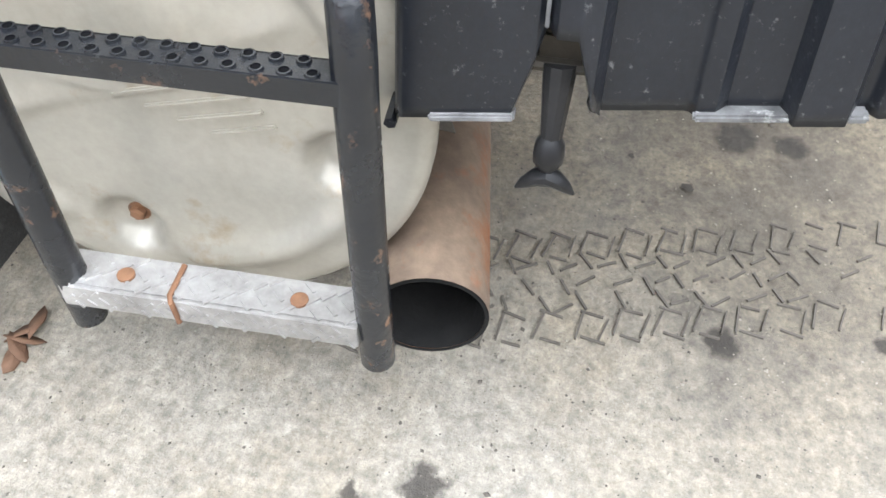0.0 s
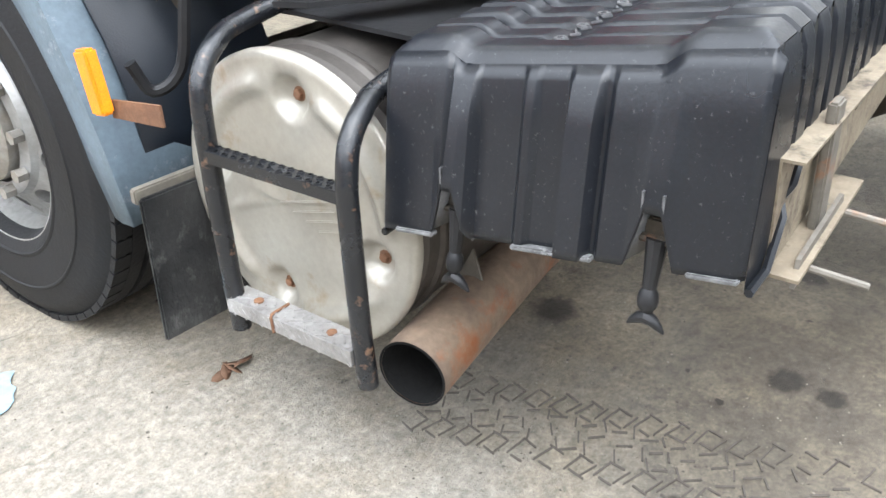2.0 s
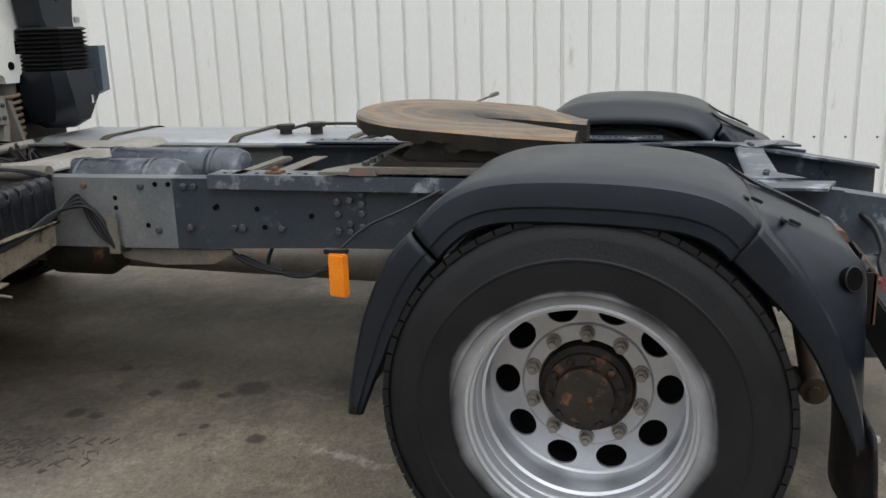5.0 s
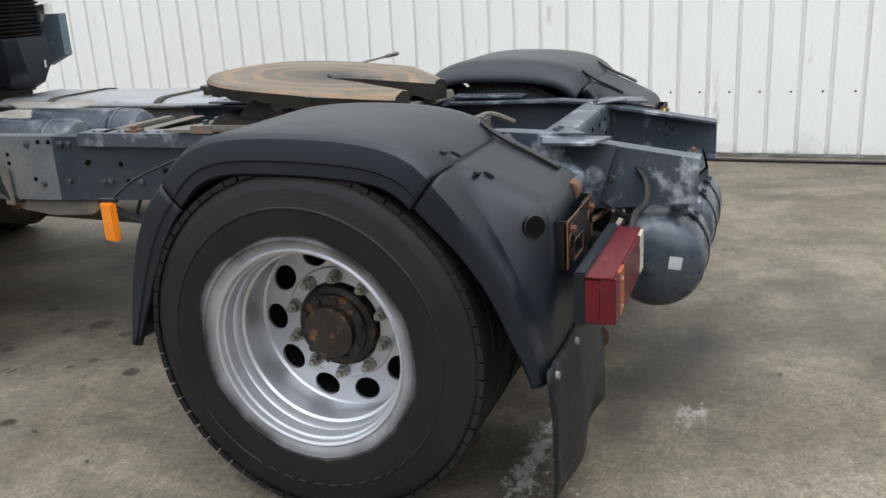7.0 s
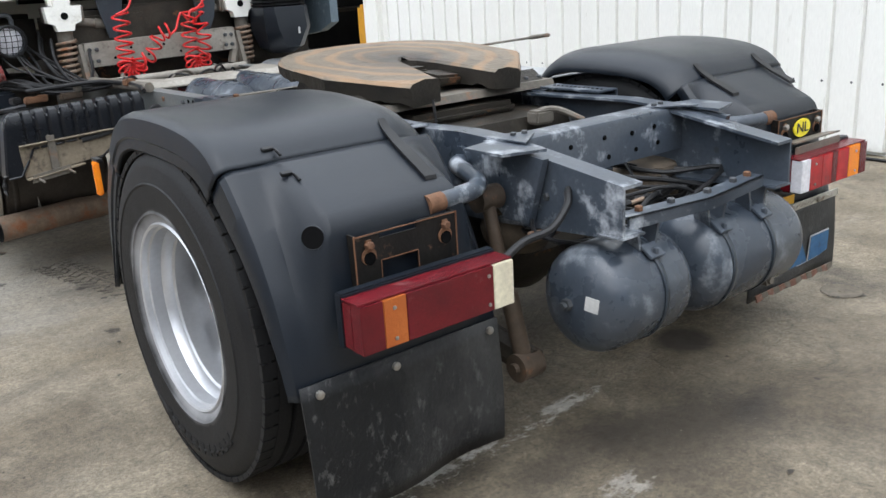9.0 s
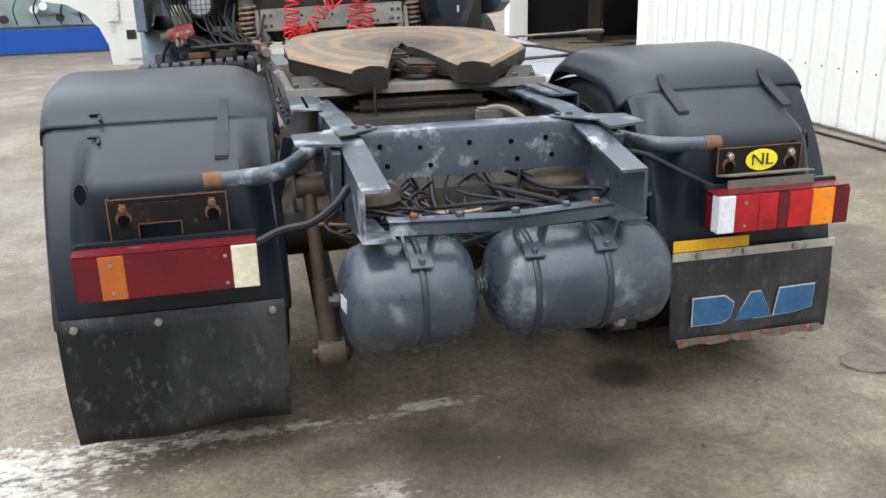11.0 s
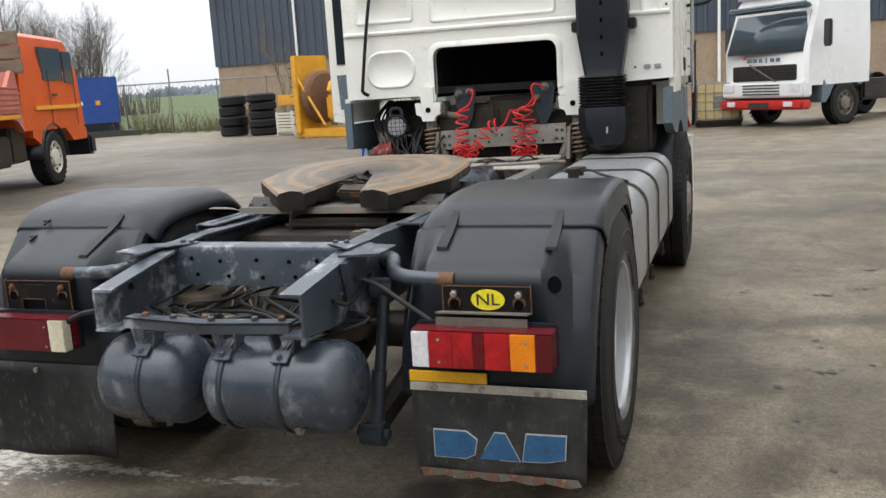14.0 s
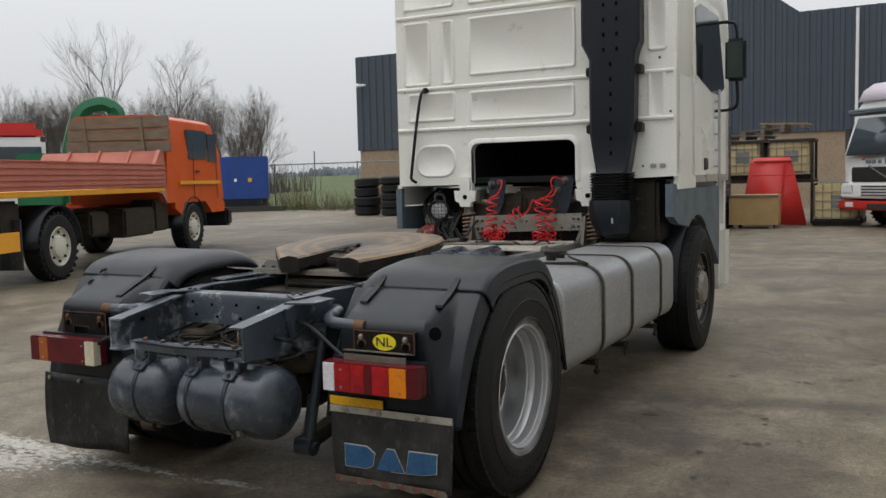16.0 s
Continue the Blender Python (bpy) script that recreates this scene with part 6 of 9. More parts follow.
for s in (-1, 1):
    bm = bm_new()
    tube(bm, bent([(s * 0.44, 2.99, 0.92), (s * 0.47, 3.0, 1.0), (s * 0.5, 3.0, 1.06)], 4), 0.035, 8)
    prism(bm, [(2.9, 0.9), (2.965, 1.12), (3.05, 1.12), (3.1, 0.9)], "x", s * 0.476, s * 0.5)
    part("beam_support", bm, M_DIRTY, truck)
for s, a, b in ((-1, (-0.5, 3.05, 1.25), (-0.25, 3.06, 1.21)), (1, (0.5, 3.05, 1.29), (0.25, 3.06, 1.23))):
    bm = bm_new()
    bar(bm, a, b, 0.026, 12)
    bar(bm, Vector(a).lerp(Vector(b), 0.55), Vector(a).lerp(Vector(b), 0.68), 0.031, 12)
    part("torsion_bar", bm, M_DIRTY, truck)
for x in (-0.272, 0.31):
    bm = bm_new()
    prism(bm, [(x - 0.085, 1.4), (x - 0.06, 1.435), (x + 0.06, 1.43), (x + 0.083, 1.4), (x + 0.05, 1.22), (x + 0.012, 1.14), (x - 0.03, 1.14), (x - 0.07, 1.3)], "y", 3.0, 3.008)
    cp = part("hose_bracket", bm, M_FRAME, truck, "dark bracket plate for the air hoses")
    for dx, z, r in ((-0.045, 1.385, 0.024), (0.03, 1.4, 0.02)) if x < 0 else ((0.01, 1.405, 0.026), (-0.05, 1.33, 0.022)):
        bm = bm_new()
        lathe(bm, [(0.0, -0.05), (r * 0.6, -0.05), (r * 0.7, -0.03), (r, -0.03), (r, -0.008), (r * 1.3, -0.008), (r * 1.3, 0.0)], (x + dx, 3.0, z), "y", 6, full=False)
        part("hose_coupling", bm, M_DIRTY, cp, "dull grey hose coupling")


def spiral(bm, axis, r, turns, wire=0.0064, phase=0.0):
    """A hose wound round the line through the given places."""
    line = bent([Vector(p) for p in axis], 8)
    n, pts = int(turns * 16), []
    for k in range(n + 1):
        u = k / n * (len(line) - 1)
        i = min(int(u), len(line) - 2)
        c = line[i].lerp(line[i + 1], u - i)
        d = (line[i + 1] - line[i]).normalized()
        e = d.cross(Vector((0, 1, 0))).normalized()
        a = phase + 2 * math.pi * turns * k / n
        pts.append(c + e * r * math.cos(a) + Vector((0, 0.8 * r * math.sin(a), 0)))
    tube(bm, pts, wire, 7)


def loop_fan(parent, c, count=8, length=0.046):
    """The crowded turns where a hanging hose doubles back."""
    for k in range(count):
        a = -1.75 + 3.5 * k / (count - 1)
        lo_ = bm_new()
        rad_, side_ = Vector((math.sin(a), 0, -math.cos(a))), Vector((math.cos(a), 0.5, math.sin(a)))
        tube(lo_, [c + rad_ * length * (1 - math.cos(q)) + side_ * 0.021 * math.sin(q) + Vector((0, 0.006 * k - 0.02, 0)) for q in np.linspace(0, 2 * math.pi, 19)], 0.0064, 7)
        part("hose_loop", lo_, M_RED, parent)


bm = bm_new()
tube(bm, bent([(-0.24, 2.955, 1.4), (-0.19, 2.91, 1.41), (-0.185, 2.89, 1.36), (-0.22, 2.88, 1.3), (-0.29, 2.88, 1.27)], 6), 0.0064, 7)
spiral(bm, [(-0.262, 2.885, 1.28), (-0.268, 2.875, 1.12), (-0.275, 2.86, 0.99)], 0.047, 5.5)
spiral(bm, [(-0.225, 2.86, 0.99), (-0.13, 2.86, 1.03), (-0.07, 2.86, 1.13), (0.0, 2.865, 1.165)], 0.04, 5.0)
tube(bm, bent([(0.0, 2.865, 1.13), (0.05, 2.875, 1.165), (0.075, 2.88, 1.22), (0.1, 2.88, 1.255), (0.135, 2.88, 1.21), (0.155, 2.88, 1.26), (0.2, 2.885, 1.275), (0.25, 2.9, 1.285), (0.262, 2.95, 1.325)], 6), 0.0064, 7)
hs_ = part("spiral_hose", bm, M_RED, truck, "bright red spiral air hose")
loop_fan(hs_, Vector((-0.245, 2.86, 0.985)))
bm = bm_new()
tube(bm, bent([(0.32, 2.955, 1.405), (0.27, 2.91, 1.43), (0.245, 2.89, 1.4), (0.255, 2.89, 1.33), (0.2, 2.885, 1.27)], 6), 0.0064, 7)
spiral(bm, [(0.16, 2.9, 1.27), (0.14, 2.905, 1.12), (0.15, 2.905, 0.98)], 0.045, 5.0)
spiral(bm, [(0.195, 2.9, 0.98), (0.235, 2.905, 1.1), (0.2, 2.9, 1.25)], 0.042, 4.5, phase=1.5)
hs_ = part("spiral_hose", bm, M_RED, truck, "bright red spiral air hose")
loop_fan(hs_, Vector((0.175, 2.905, 0.972)))

# work lamp with a handle
M_CABD = mat("dusty_black_plastic", (0.045, 0.05, 0.056), (0.075, 0.08, 0.085), 0.6, scale=9, bump=0.2)
wl_ = new("work_lamp")
wl_.parent = truck
tagged(wl_, "black plastic work lamp behind a wire guard")
LM = Matrix.Translation((-0.84, 3.04, 1.17)) @ Euler((radians(6), 0, radians(11))).to_matrix().to_4x4() @ Matrix.Scale(0.98, 4)
def lamp_part(name, bm, m, label=""):
    bmesh.ops.transform(bm, matrix=LM, verts=list(bm.verts))
    part(name, bm, m, wl_, label)
bm = bm_new()
lathe(bm, [(0.0, 0.12), (0.05, 0.115), (0.075, 0.06), (0.088, 0.0), (0.09, -0.02), (0.078, -0.022), (0.074, -0.005)], (0, 0, 0), "y", 32, full=False)
tube(bm, bent([(-0.045, 0.03, 0.07), (-0.04, 0.03, 0.115), (-0.02, 0.03, 0.135), (0.02, 0.03, 0.135), (0.04, 0.03, 0.115), (0.045, 0.03, 0.07)], 4), 0.013, 8)
lamp_part("lamp_body", bm, M_CABD)
bm = bm_new()
lathe(bm, [(0.074, -0.008), (0.05, -0.018), (0.0, -0.022)], (0, 0, 0), "y", 28, full=False)
lamp_part("lamp_lens", bm, M_LCLEAR)
for k in range(-2, 3):
    w = math.sqrt(0.083**2 - (0.032 * k) ** 2)
    for wire in ([(-w, -0.03, 0.032 * k), (0, -0.042, 0.032 * k), (w, -0.03, 0.032 * k)], [(0.032 * k, -0.03, -w), (0.032 * k, -0.042, 0), (0.032 * k, -0.03, w)]):
        bm = bm_new()
        tube(bm, wire, 0.0022, 6)
        lamp_part("guard_wire", bm, M_RUBHOSE)
bm = bm_new()
tube(bm, [(0.086 * math.cos(a), -0.03, 0.086 * math.sin(a)) for a in np.linspace(0, 2 * math.pi, 33)], 0.006, 6)
lamp_part("guard_ring", bm, M_RUBHOSE)
# red valve block
vb = new("valve_block")
vb.parent = truck
tagged(vb, "flaking red valve block with fittings")
vb.matrix_basis = Matrix.Translation((-0.965, 3.11, 0.985)) @ Matrix.Scale(0.95, 4) @ Matrix.Translation((1.06, -2.78, -0.98))
bm = bm_new()
box(bm, (-1.06, 2.78, 0.985), (0.13, 0.11, 0.085), (0, 12, -10), 0.012)
bar(bm, (-1.15, 2.79, 0.965), (-0.99, 2.77, 1.0), 0.05, 14)
bar(bm, (-1.0, 2.77, 0.997), (-0.985, 2.77, 1.0), 0.062, 14)
part("valve_body", bm, M_REDV, vb)
bm = bm_new()
bar(bm, (-1.21, 2.8, 0.955), (-1.14, 2.79, 0.967), 0.034, 14)
part("inlet", bm, M_DIRTY, vb)
for dx in (-0.035, 0.0, 0.035):
    bm = bm_new()
    bar(bm, (-1.07 + dx, 2.75, 0.94), (-1.065 + dx, 2.73, 0.895), 0.016, 6)
    part("fitting", bm, M_DIRTY, vb)
    bm = bm_new()
    bar(bm, (-1.06 + dx, 2.79, 1.02), (-1.085 + dx, 2.8, 1.09), 0.016, 8)
    part("fitting", bm, M_DIRTY, vb)
# cable and hose bunches
rnd = random.Random(11)
ends = [(-0.46, 2.55, 0.93), (-0.44, 2.4, 0.945), (-0.45, 2.3, 0.95)]
for k in range(16):
    a = Vector((-0.99 + 0.1 * rnd.random(), 3.03 + 0.06 * rnd.random(), 0.9 + 0.03 * rnd.random()))
    b = Vector((-0.92 + 0.08 * rnd.random(), 2.88 + 0.08 * rnd.random(), 0.92 + 0.05 * rnd.random()))
    c = Vector((-0.74 + 0.08 * rnd.random(), 2.68 + 0.08 * rnd.random(), 0.885 + 0.05 * rnd.random()))
    d = Vector(ends[k % 3]) + Vector((rnd.uniform(-0.06, 0.02), rnd.uniform(-0.05, 0.12), rnd.uniform(-0.03, 0.02)))
    bm = bm_new()
    tube(bm, bent([a, b, c, d], 6), rnd.choice((0.0055, 0.0065, 0.0075)), 7)
    part("hose", bm, M_RUBHOSE, truck)
for k in range(9):
    x = -0.84 + 0.035 * k * 0.6 + 0.02 * rnd.random()
    bm = bm_new()
    tube(bm, bent([(x + rnd.uniform(-0.08, 0.08), 3.12 + 0.06 * rnd.random(), 1.1 + 0.12 * rnd.random()), (x + rnd.uniform(-0.04, 0.08), 3.0, 1.02 + 0.06 * rnd.random()), (x + rnd.uniform(0.03, 0.17), 2.86, 0.92 + 0.05 * rnd.random()), (x + 0.14 + 0.14 * rnd.random(), 2.7 + 0.06 * rnd.random(), 0.89 + 0.04 * rnd.random()), (-0.5, 2.45 + 0.2 * rnd.random(), 0.915 + 0.02 * rnd.random())], 6), rnd.choice((0.005, 0.006, 0.008)), 7)
    part("hose", bm, M_RUBHOSE, truck)
for k in range(6):
    x = -1.03 + 0.022 * k
    bm = bm_new()
    tube(bm, bent([(x + 0.02, 3.12, 1.05), (x - 0.01, 3.14, 1.12), (x - 0.05 + 0.02 * rnd.random(), 3.18, 1.23), (x + 0.05 * rnd.random(), 3.28, 1.36)], 5), 0.007, 7)
    part("hose", bm, M_RUBHOSE, truck)
    if k % 2:
        bm = bm_new()
        bar(bm, (x + 0.018, 3.122, 1.055), (x - 0.01, 3.14, 1.12), 0.012, 8)
        part("hose_ferrule", bm, M_DIRTY, truck)
bm = bm_new()
tube(bm, bent([(-0.9, 2.62, 0.93), (-0.6, 2.5, 0.95), (-0.52, 2.3, 0.95), (-0.5, 2.1, 0.945), (-0.52, 1.97, 0.93)], 6), 0.011, 10)
part("hose", bm, M_RUBHOSE, truck)
bm = bm_new()
tube(bm, bent([(-0.62, 3.04, 1.16), (-0.64, 2.95, 1.05), (-0.62, 2.82, 0.95), (-0.55, 2.74, 0.92), (-0.48, 2.84, 0.98), (-0.455, 2.93, 1.06), (-0.44, 2.965, 1.09)], 6), 0.009, 8)
part("hose", bm, M_RUBHOSE, truck)
bm = bm_new()
bar(bm, (-0.52, 2.75, 0.93), (-0.48, 2.0, 0.94), 0.025, 12)
part("bundle_pipe", bm, M_DIRTY, truck)
for x, y, z, sx, sy, m in ((-0.86, 2.62, 0.885, 0.13, 0.03, M_RUST), (-0.7, 2.55, 0.89, 0.13, 0.03, M_OILRUST), (-0.66, 2.56, 0.925, 0.03, 0.04, M_DIRTY), (-0.57, 2.54, 0.93, 0.03, 0.04, M_DIRTY), (-0.5, 2.22, 0.955, 0.06, 0.04, M_RUST), (-0.95, 2.66, 0.885, 0.05, 0.05, M_RUBHOSE)):
    bm = bm_new()
    box(bm, (x, y, z), (sx, sy, 0.035), (0, 0, 20), 0.006)
    part("clamp", bm, m, truck)
for c, s_, r in (((-0.85, 3.45, 0.8), (0.5, 0.4, 0.3), 20), ((-0.72, 3.5, 1.15), (0.25, 0.25, 0.3), 0), ((0.2, 3.35, 1.1), (0.7, 0.5, 0.5), 0), ((-0.3, 3.3, 1.1), (0.5, 0.5, 0.4), 0), ((0.8, 3.25, 1.15), (0.5, 0.4, 0.5), 0), ((-0.95, 3.55, 1.25), (0.3, 0.2, 0.2), 0)):
    bm = bm_new()
    box(bm, c, s_, (0, 0, r), 0.03)
    part("engine_part", bm, M_GREASE, truck)

rnd = random.Random(31)
for k in range(18):
    x, y, z = rnd.uniform(-0.42, 0.4), rnd.uniform(2.5, 2.95), rnd.uniform(0.87, 0.91)
    bm = bm_new()
    if k % 3 == 0:
        box(bm, (x, y, z), (rnd.uniform(0.03, 0.08), rnd.uniform(0.03, 0.07), 0.04), (0, 0, rnd.uniform(0, 90)), 0.006)
        bar(bm, (x, y, z), (x + 0.01, y, z + 0.045), 0.012, 8)
        part("fitting", bm, rnd.choice((M_DIRTY, M_GREASE, M_NUT)), truck)
    else:
        dx = rnd.uniform(-0.25, 0.25)
        tube(bm, bent([(x, y, z - 0.02), (x + dx * 0.3, y - 0.03, z + 0.03), (x + dx * 0.7, y - 0.08, z + 0.02), (x + dx, y - 0.16, z - 0.03)], 5), rnd.choice((0.006, 0.009, 0.012)), 7)
        part("hose", bm, rnd.choice((M_RUBHOSE, M_DIRTY, M_RUBHOSE)), truck)
bm = bm_new()
bar(bm, (-0.47, 2.84, 0.905), (0.45, 2.84, 0.915), 0.022, 12)
part("cross_pipe", bm, M_BEAM, truck, "dusty grey cross pipe")

# ---- left side: silencer, step, exhaust, battery cover ----
sil = new("silencer")
sil.parent = truck
tagged(sil, "round silencer with a beige pressed end shield")
CY, CZ, SR = 2.722, 0.511, 0.272
bm = bm_new()
lathe(bm, [(0.0, -1.128), (0.252, -1.128), (0.262, -1.118), (0.262, -0.62), (0.22, -0.59), (0.0, -0.59)], (0, CY, CZ), "x", 56, full=False)
lathe(bm, [(0.262, -1.09), (0.268, -1.082), (0.268, -1.07), (0.262, -1.06)], (0, CY, CZ), "x", 56, full=False)
part("drum", bm, mat("silencer_drum", (0.075, 0.066, 0.057), (0.045, 0.04, 0.036), 0.5, 0.4, scale=5, bump=0.2), sil)
bm = bm_new()
N, RR = 144, [0.0, 0.05, 0.1, 0.135, 0.148, 0.158, 0.166, 0.174, 0.182, 0.19, 0.198, 0.206, 0.214, 0.222, 0.23, 0.24, 0.255, 0.266, SR, SR, 0.266]
bolts = [(82.8, 0.2), (-17, 0.192), (168.3, 0.2), (-109, 0.195)]
loops = []
for i, r in enumerate(RR):
    lp = []
    for k in range(N):
        a = 2 * math.pi * k / N
        deg = math.degrees(a)
        y, z = CY - r * math.cos(a), CZ + r * math.sin(a)
        d = 0.0
        near = min(abs((deg - b + 180) % 360 - 180) for b, _ in bolts)
        if 0.195 < r < 0.236 and near > 14:
            d = -0.012 * math.sin((r - 0.195) / 0.041 * math.pi) * min(1, (near - 14) / 7)
        fold = (y - CY) * 0.45 + (z - CZ) - 0.03
        if r < 0.19 and abs(fold) < 0.016:
            d -= 0.006 * (1 - abs(fold) / 0.016) * min(1.0, (0.19 - r) / 0.03)
        for b, br in bolts:
            by, bz = CY - br * math.cos(radians(b)), CZ + br * math.sin(radians(b))
            q = math.hypot(y - by, z - bz)
            if q < 0.04:
                d = max(d, 0.024 * min(1.0, 1.5 * (1 - (q / 0.04) ** 2)))
        x = -1.165 + d + {len(RR) - 3: 0.006, len(RR) - 2: 0.018, len(RR) - 1: 0.02}.get(i, 0)
        lp.append((x, y, z))
    loops.append(lp)
rings(bm, loops, True, False, False)
part("end_shield", bm, M_SIL, sil, "beige pressed end shield", angle=60)
for b, br in bolts:
    bm = bm_new()
    y, z = CY - br * math.cos(radians(b)), CZ + br * math.sin(radians(b))
    lathe(bm, [(0.013, 0), (0.013, -0.002), (0.0, -0.002)], (-1.1395, y, z), "x", 14, full=False)
    dots(bm, [(-1.141, y, z)], 0.009, -0.009, "x", 6)
    part("bolt", bm, M_RUST, sil)
bm = bm_new()
for k in range(4):
    box(bm, (-1.1655, CY - 0.03 - 0.02 * k, CZ + 0.015 - 0.014 * k), (0.006, 0.13 - 0.02 * k, 0.006), (-14, 0, 0), 0.002)
part("embossed_bar", bm, M_SIL, sil)
# tube step
stp = new("step_frame")
stp.parent = truck
tagged(stp, "black tubular step frame with chipped paint")
XS = -1.262
for y, zt in ((2.8, 0.03), (2.492, -0.03)):
    bm = bm_new()
    tube(bm, bent([(XS + 0.004, y, 0.285), (XS, y, 0.4), (XS, y, 0.6), (XS + 0.003, y, 0.68 + zt), (XS + 0.02, y + 0.005, 0.728 + zt), (XS + 0.06, y + 0.015, 0.76 + zt), (XS + 0.14, y + 0.04, 0.775 + zt), (XS + 0.4, y + 0.06, 0.8 + zt)], 6), 0.0175, 14)
    part("tube", bm, M_TUBE, stp)
bm = bm_new()
box(bm, (XS, 2.646, 0.635), (0.026, 0.3, 0.004))
box(bm, (XS - 0.013, 2.646, 0.627), (0.004, 0.3, 0.022), bevel=0.001)
box(bm, (XS + 0.013, 2.646, 0.627), (0.004, 0.3, 0.02), bevel=0.001)
up = part("upper_tread", bm, M_TUBE, stp)
for k in range(13):
    for j in (-1, 1):
        bm = bm_new()
        y = 2.52 + 0.0208 * k + (0.0104 if j > 0 else 0)
        lathe(bm, [(0.006, 0.0), (0.0055, 0.0022), (0.004, 0.0024), (0.004, -0.002), (0.0, -0.002)], (XS + j * 0.0075, y, 0.6372), "z", 10, full=False)
        part("grip_collar", bm, M_TUBE, up)
bm = bm_new()
dots(bm, [(XS + j * 0.0075, 2.52 + 0.0208 * k + (0.0104 if j > 0 else 0), 0.6374) for k in range(13) for j in (-1, 1)], 0.0045, 0.0008, "z", 10)
tagged(part("bore", bm, M_HOLE, up), kind="stuff")
bm = bm_new()
box(bm, (XS + 0.008, 2.655, 0.3540), (0.04, 0.3, 0.006), bevel=0.001)
box(bm, (XS - 0.013, 2.655, 0.3410), (0.006, 0.3, 0.03), bevel=0.001)
box(bm, (XS + 0.03, 2.655, 0.3410), (0.006, 0.3, 0.03), bevel=0.001)
lo = part("lower_tread", bm, M_CHEQ, stp, "bright chequer-plate tread")
bm = bm_new()
for k in range(42):
    y, zr = 2.512 + 0.0069 * k, (k * 7 % 5) * 0.008
    box(bm, (XS - 0.008 + zr, y, 0.3578), (0.016, 0.0035, 0.0022), (0, 0, 45 if k % 2 else -45))
    box(bm, (XS - 0.0165, y, 0.3300 + zr * 0.6), (0.0018, 0.003, 0.011), (45 if k % 2 else -45, 0, 0))
part("chequer_ridge", bm, M_CHEQ, lo)
tagged(lo.children[0], kind="stuff")
for y in (2.742, 2.566):
    bm = bm_new()
    dots(bm, [(XS + 0.006, y, 0.3575)], 0.009, 0.003, "z", 12)
    part("rivet", bm, M_RUST, lo)
bm = bm_new()
tube(bm, [(XS - 0.0175, 2.685, 0.3260), (XS - 0.0175, 2.687, 0.3560), (XS - 0.012, 2.69, 0.3585), (XS + 0.028, 2.69, 0.3585)], 0.003, 6)
part("weld", bm, M_RUST, lo)
# exhaust tail pipe
ex = new("exhaust_pipe")
ex.parent = truck
tagged(ex, "rust-stained wide exhaust tail pipe")
A, B, C = Vector((-1.195, 2.452, 0.283)), Vector((-0.62, 2.53, 0.3)), Vector((-0.3, 2.58, 0.4))
bm = bm_new()
dirn = (B - A).normalized()
pts = bent([A, A + dirn * 0.2, A + dirn * 0.42, B, C], 6)
tube(bm, pts, 0.064, 32, caps=False)
ob = part("pipe", bm, M_PIPE, ex, angle=60)
bm = bm_new()
tube(bm, pts, 0.0595, 32, caps=False)
part("bore_lining", bm, M_SOOT, ex, angle=60)
bm = bm_new()
sd = dirn.orthogonal().normalized()
u2 = dirn.cross(sd)
rings(bm, [[A + (math.cos(a) * sd + math.sin(a) * u2) * r - dirn * 0.001 for a in np.linspace(0, 2 * math.pi, 33)[:-1]] for r in (0.0595, 0.064)], True, False, False)
part("lip", bm, M_SOOT, ex)
bm = bm_new()
p = A + dirn * 0.22
prism(bm, [(2.46, 0.345), (2.53, 0.345), (2.51, 0.41), (2.48, 0.41)], "x", p.x, p.x + 0.005)
part("hanger_tab", bm, M_DIRTY, ex)
# flap and guard behind the front wheel
bm = bm_new()
box(bm, (-1.12, 3.0, 0.34), (0.33, 0.012, 0.32), (4, 0, -4), 0.004)
ff = part("front_mud_flap", bm, M_FLAP, truck, "black mud flap with a pale worn edge")
bm = bm_new()
box(bm, (-1.12, 3.0, 0.503), (0.34, 0.018, 0.03), (4, 0, -4), 0.003)
part("clamp_strip", bm, M_DIRTY, ff)
bm = bm_new()
GP = ((3.36, 1.0, 0.14), (3.25, 0.85, 0.13), (3.19, 0.7, 0.12), (3.14, 0.55, 0.09), (3.1, 0.4, 0.07))
rings(bm, [[(x, y + (0.03 if x > -1.1 else 0), z) for x in (-1.25, -1.245, -1.1, -0.92)] for y, z, _ in GP], closed=False)
rings(bm, [[(-1.25, y, z), (-1.252, y + w * 0.5, z), (-1.245, y + w, z)] for y, z, w in GP], closed=False)
shell(part("front_guard", bm, M_CABG, truck, "blue-grey guard behind the front wheel", angle=40), 0.01)
fm = new("side_marker")
fm.parent = truck
bm = bm_new()
box(bm, (-1.265, 3.09, 0.7), (0.026, 0.04, 0.12), (-8, 0, 0), 0.005)
part("lens", bm, M_AMBER, fm, "amber side marker lens")
bm = bm_new()
prism(bm, [(3.08, 0.63), (3.08, 0.665), (2.93, 0.68), (2.93, 0.64)], "x", -1.25, -1.245)
part("bracket", bm, M_RUST, fm)
bm = bm_new()
tube(bm, bent([(-1.2, 3.07, 0.72), (-1.17, 3.06, 0.66), (-1.12, 3.03, 0.7), (-1.1, 3.0, 0.85), (-1.05, 2.98, 0.95)], 5), 0.012, 8)
part("cable", bm, M_RUBHOSE, fm)
bm = bm_new()
box(bm, (-0.95, 3.0, 0.86), (0.14, 0.12, 0.1), bevel=0.015)
part("rubber_block", bm, M_PLASTIC, truck)
# hose black on these plates paints the shaded gap below the hoses
bm = bm_new()
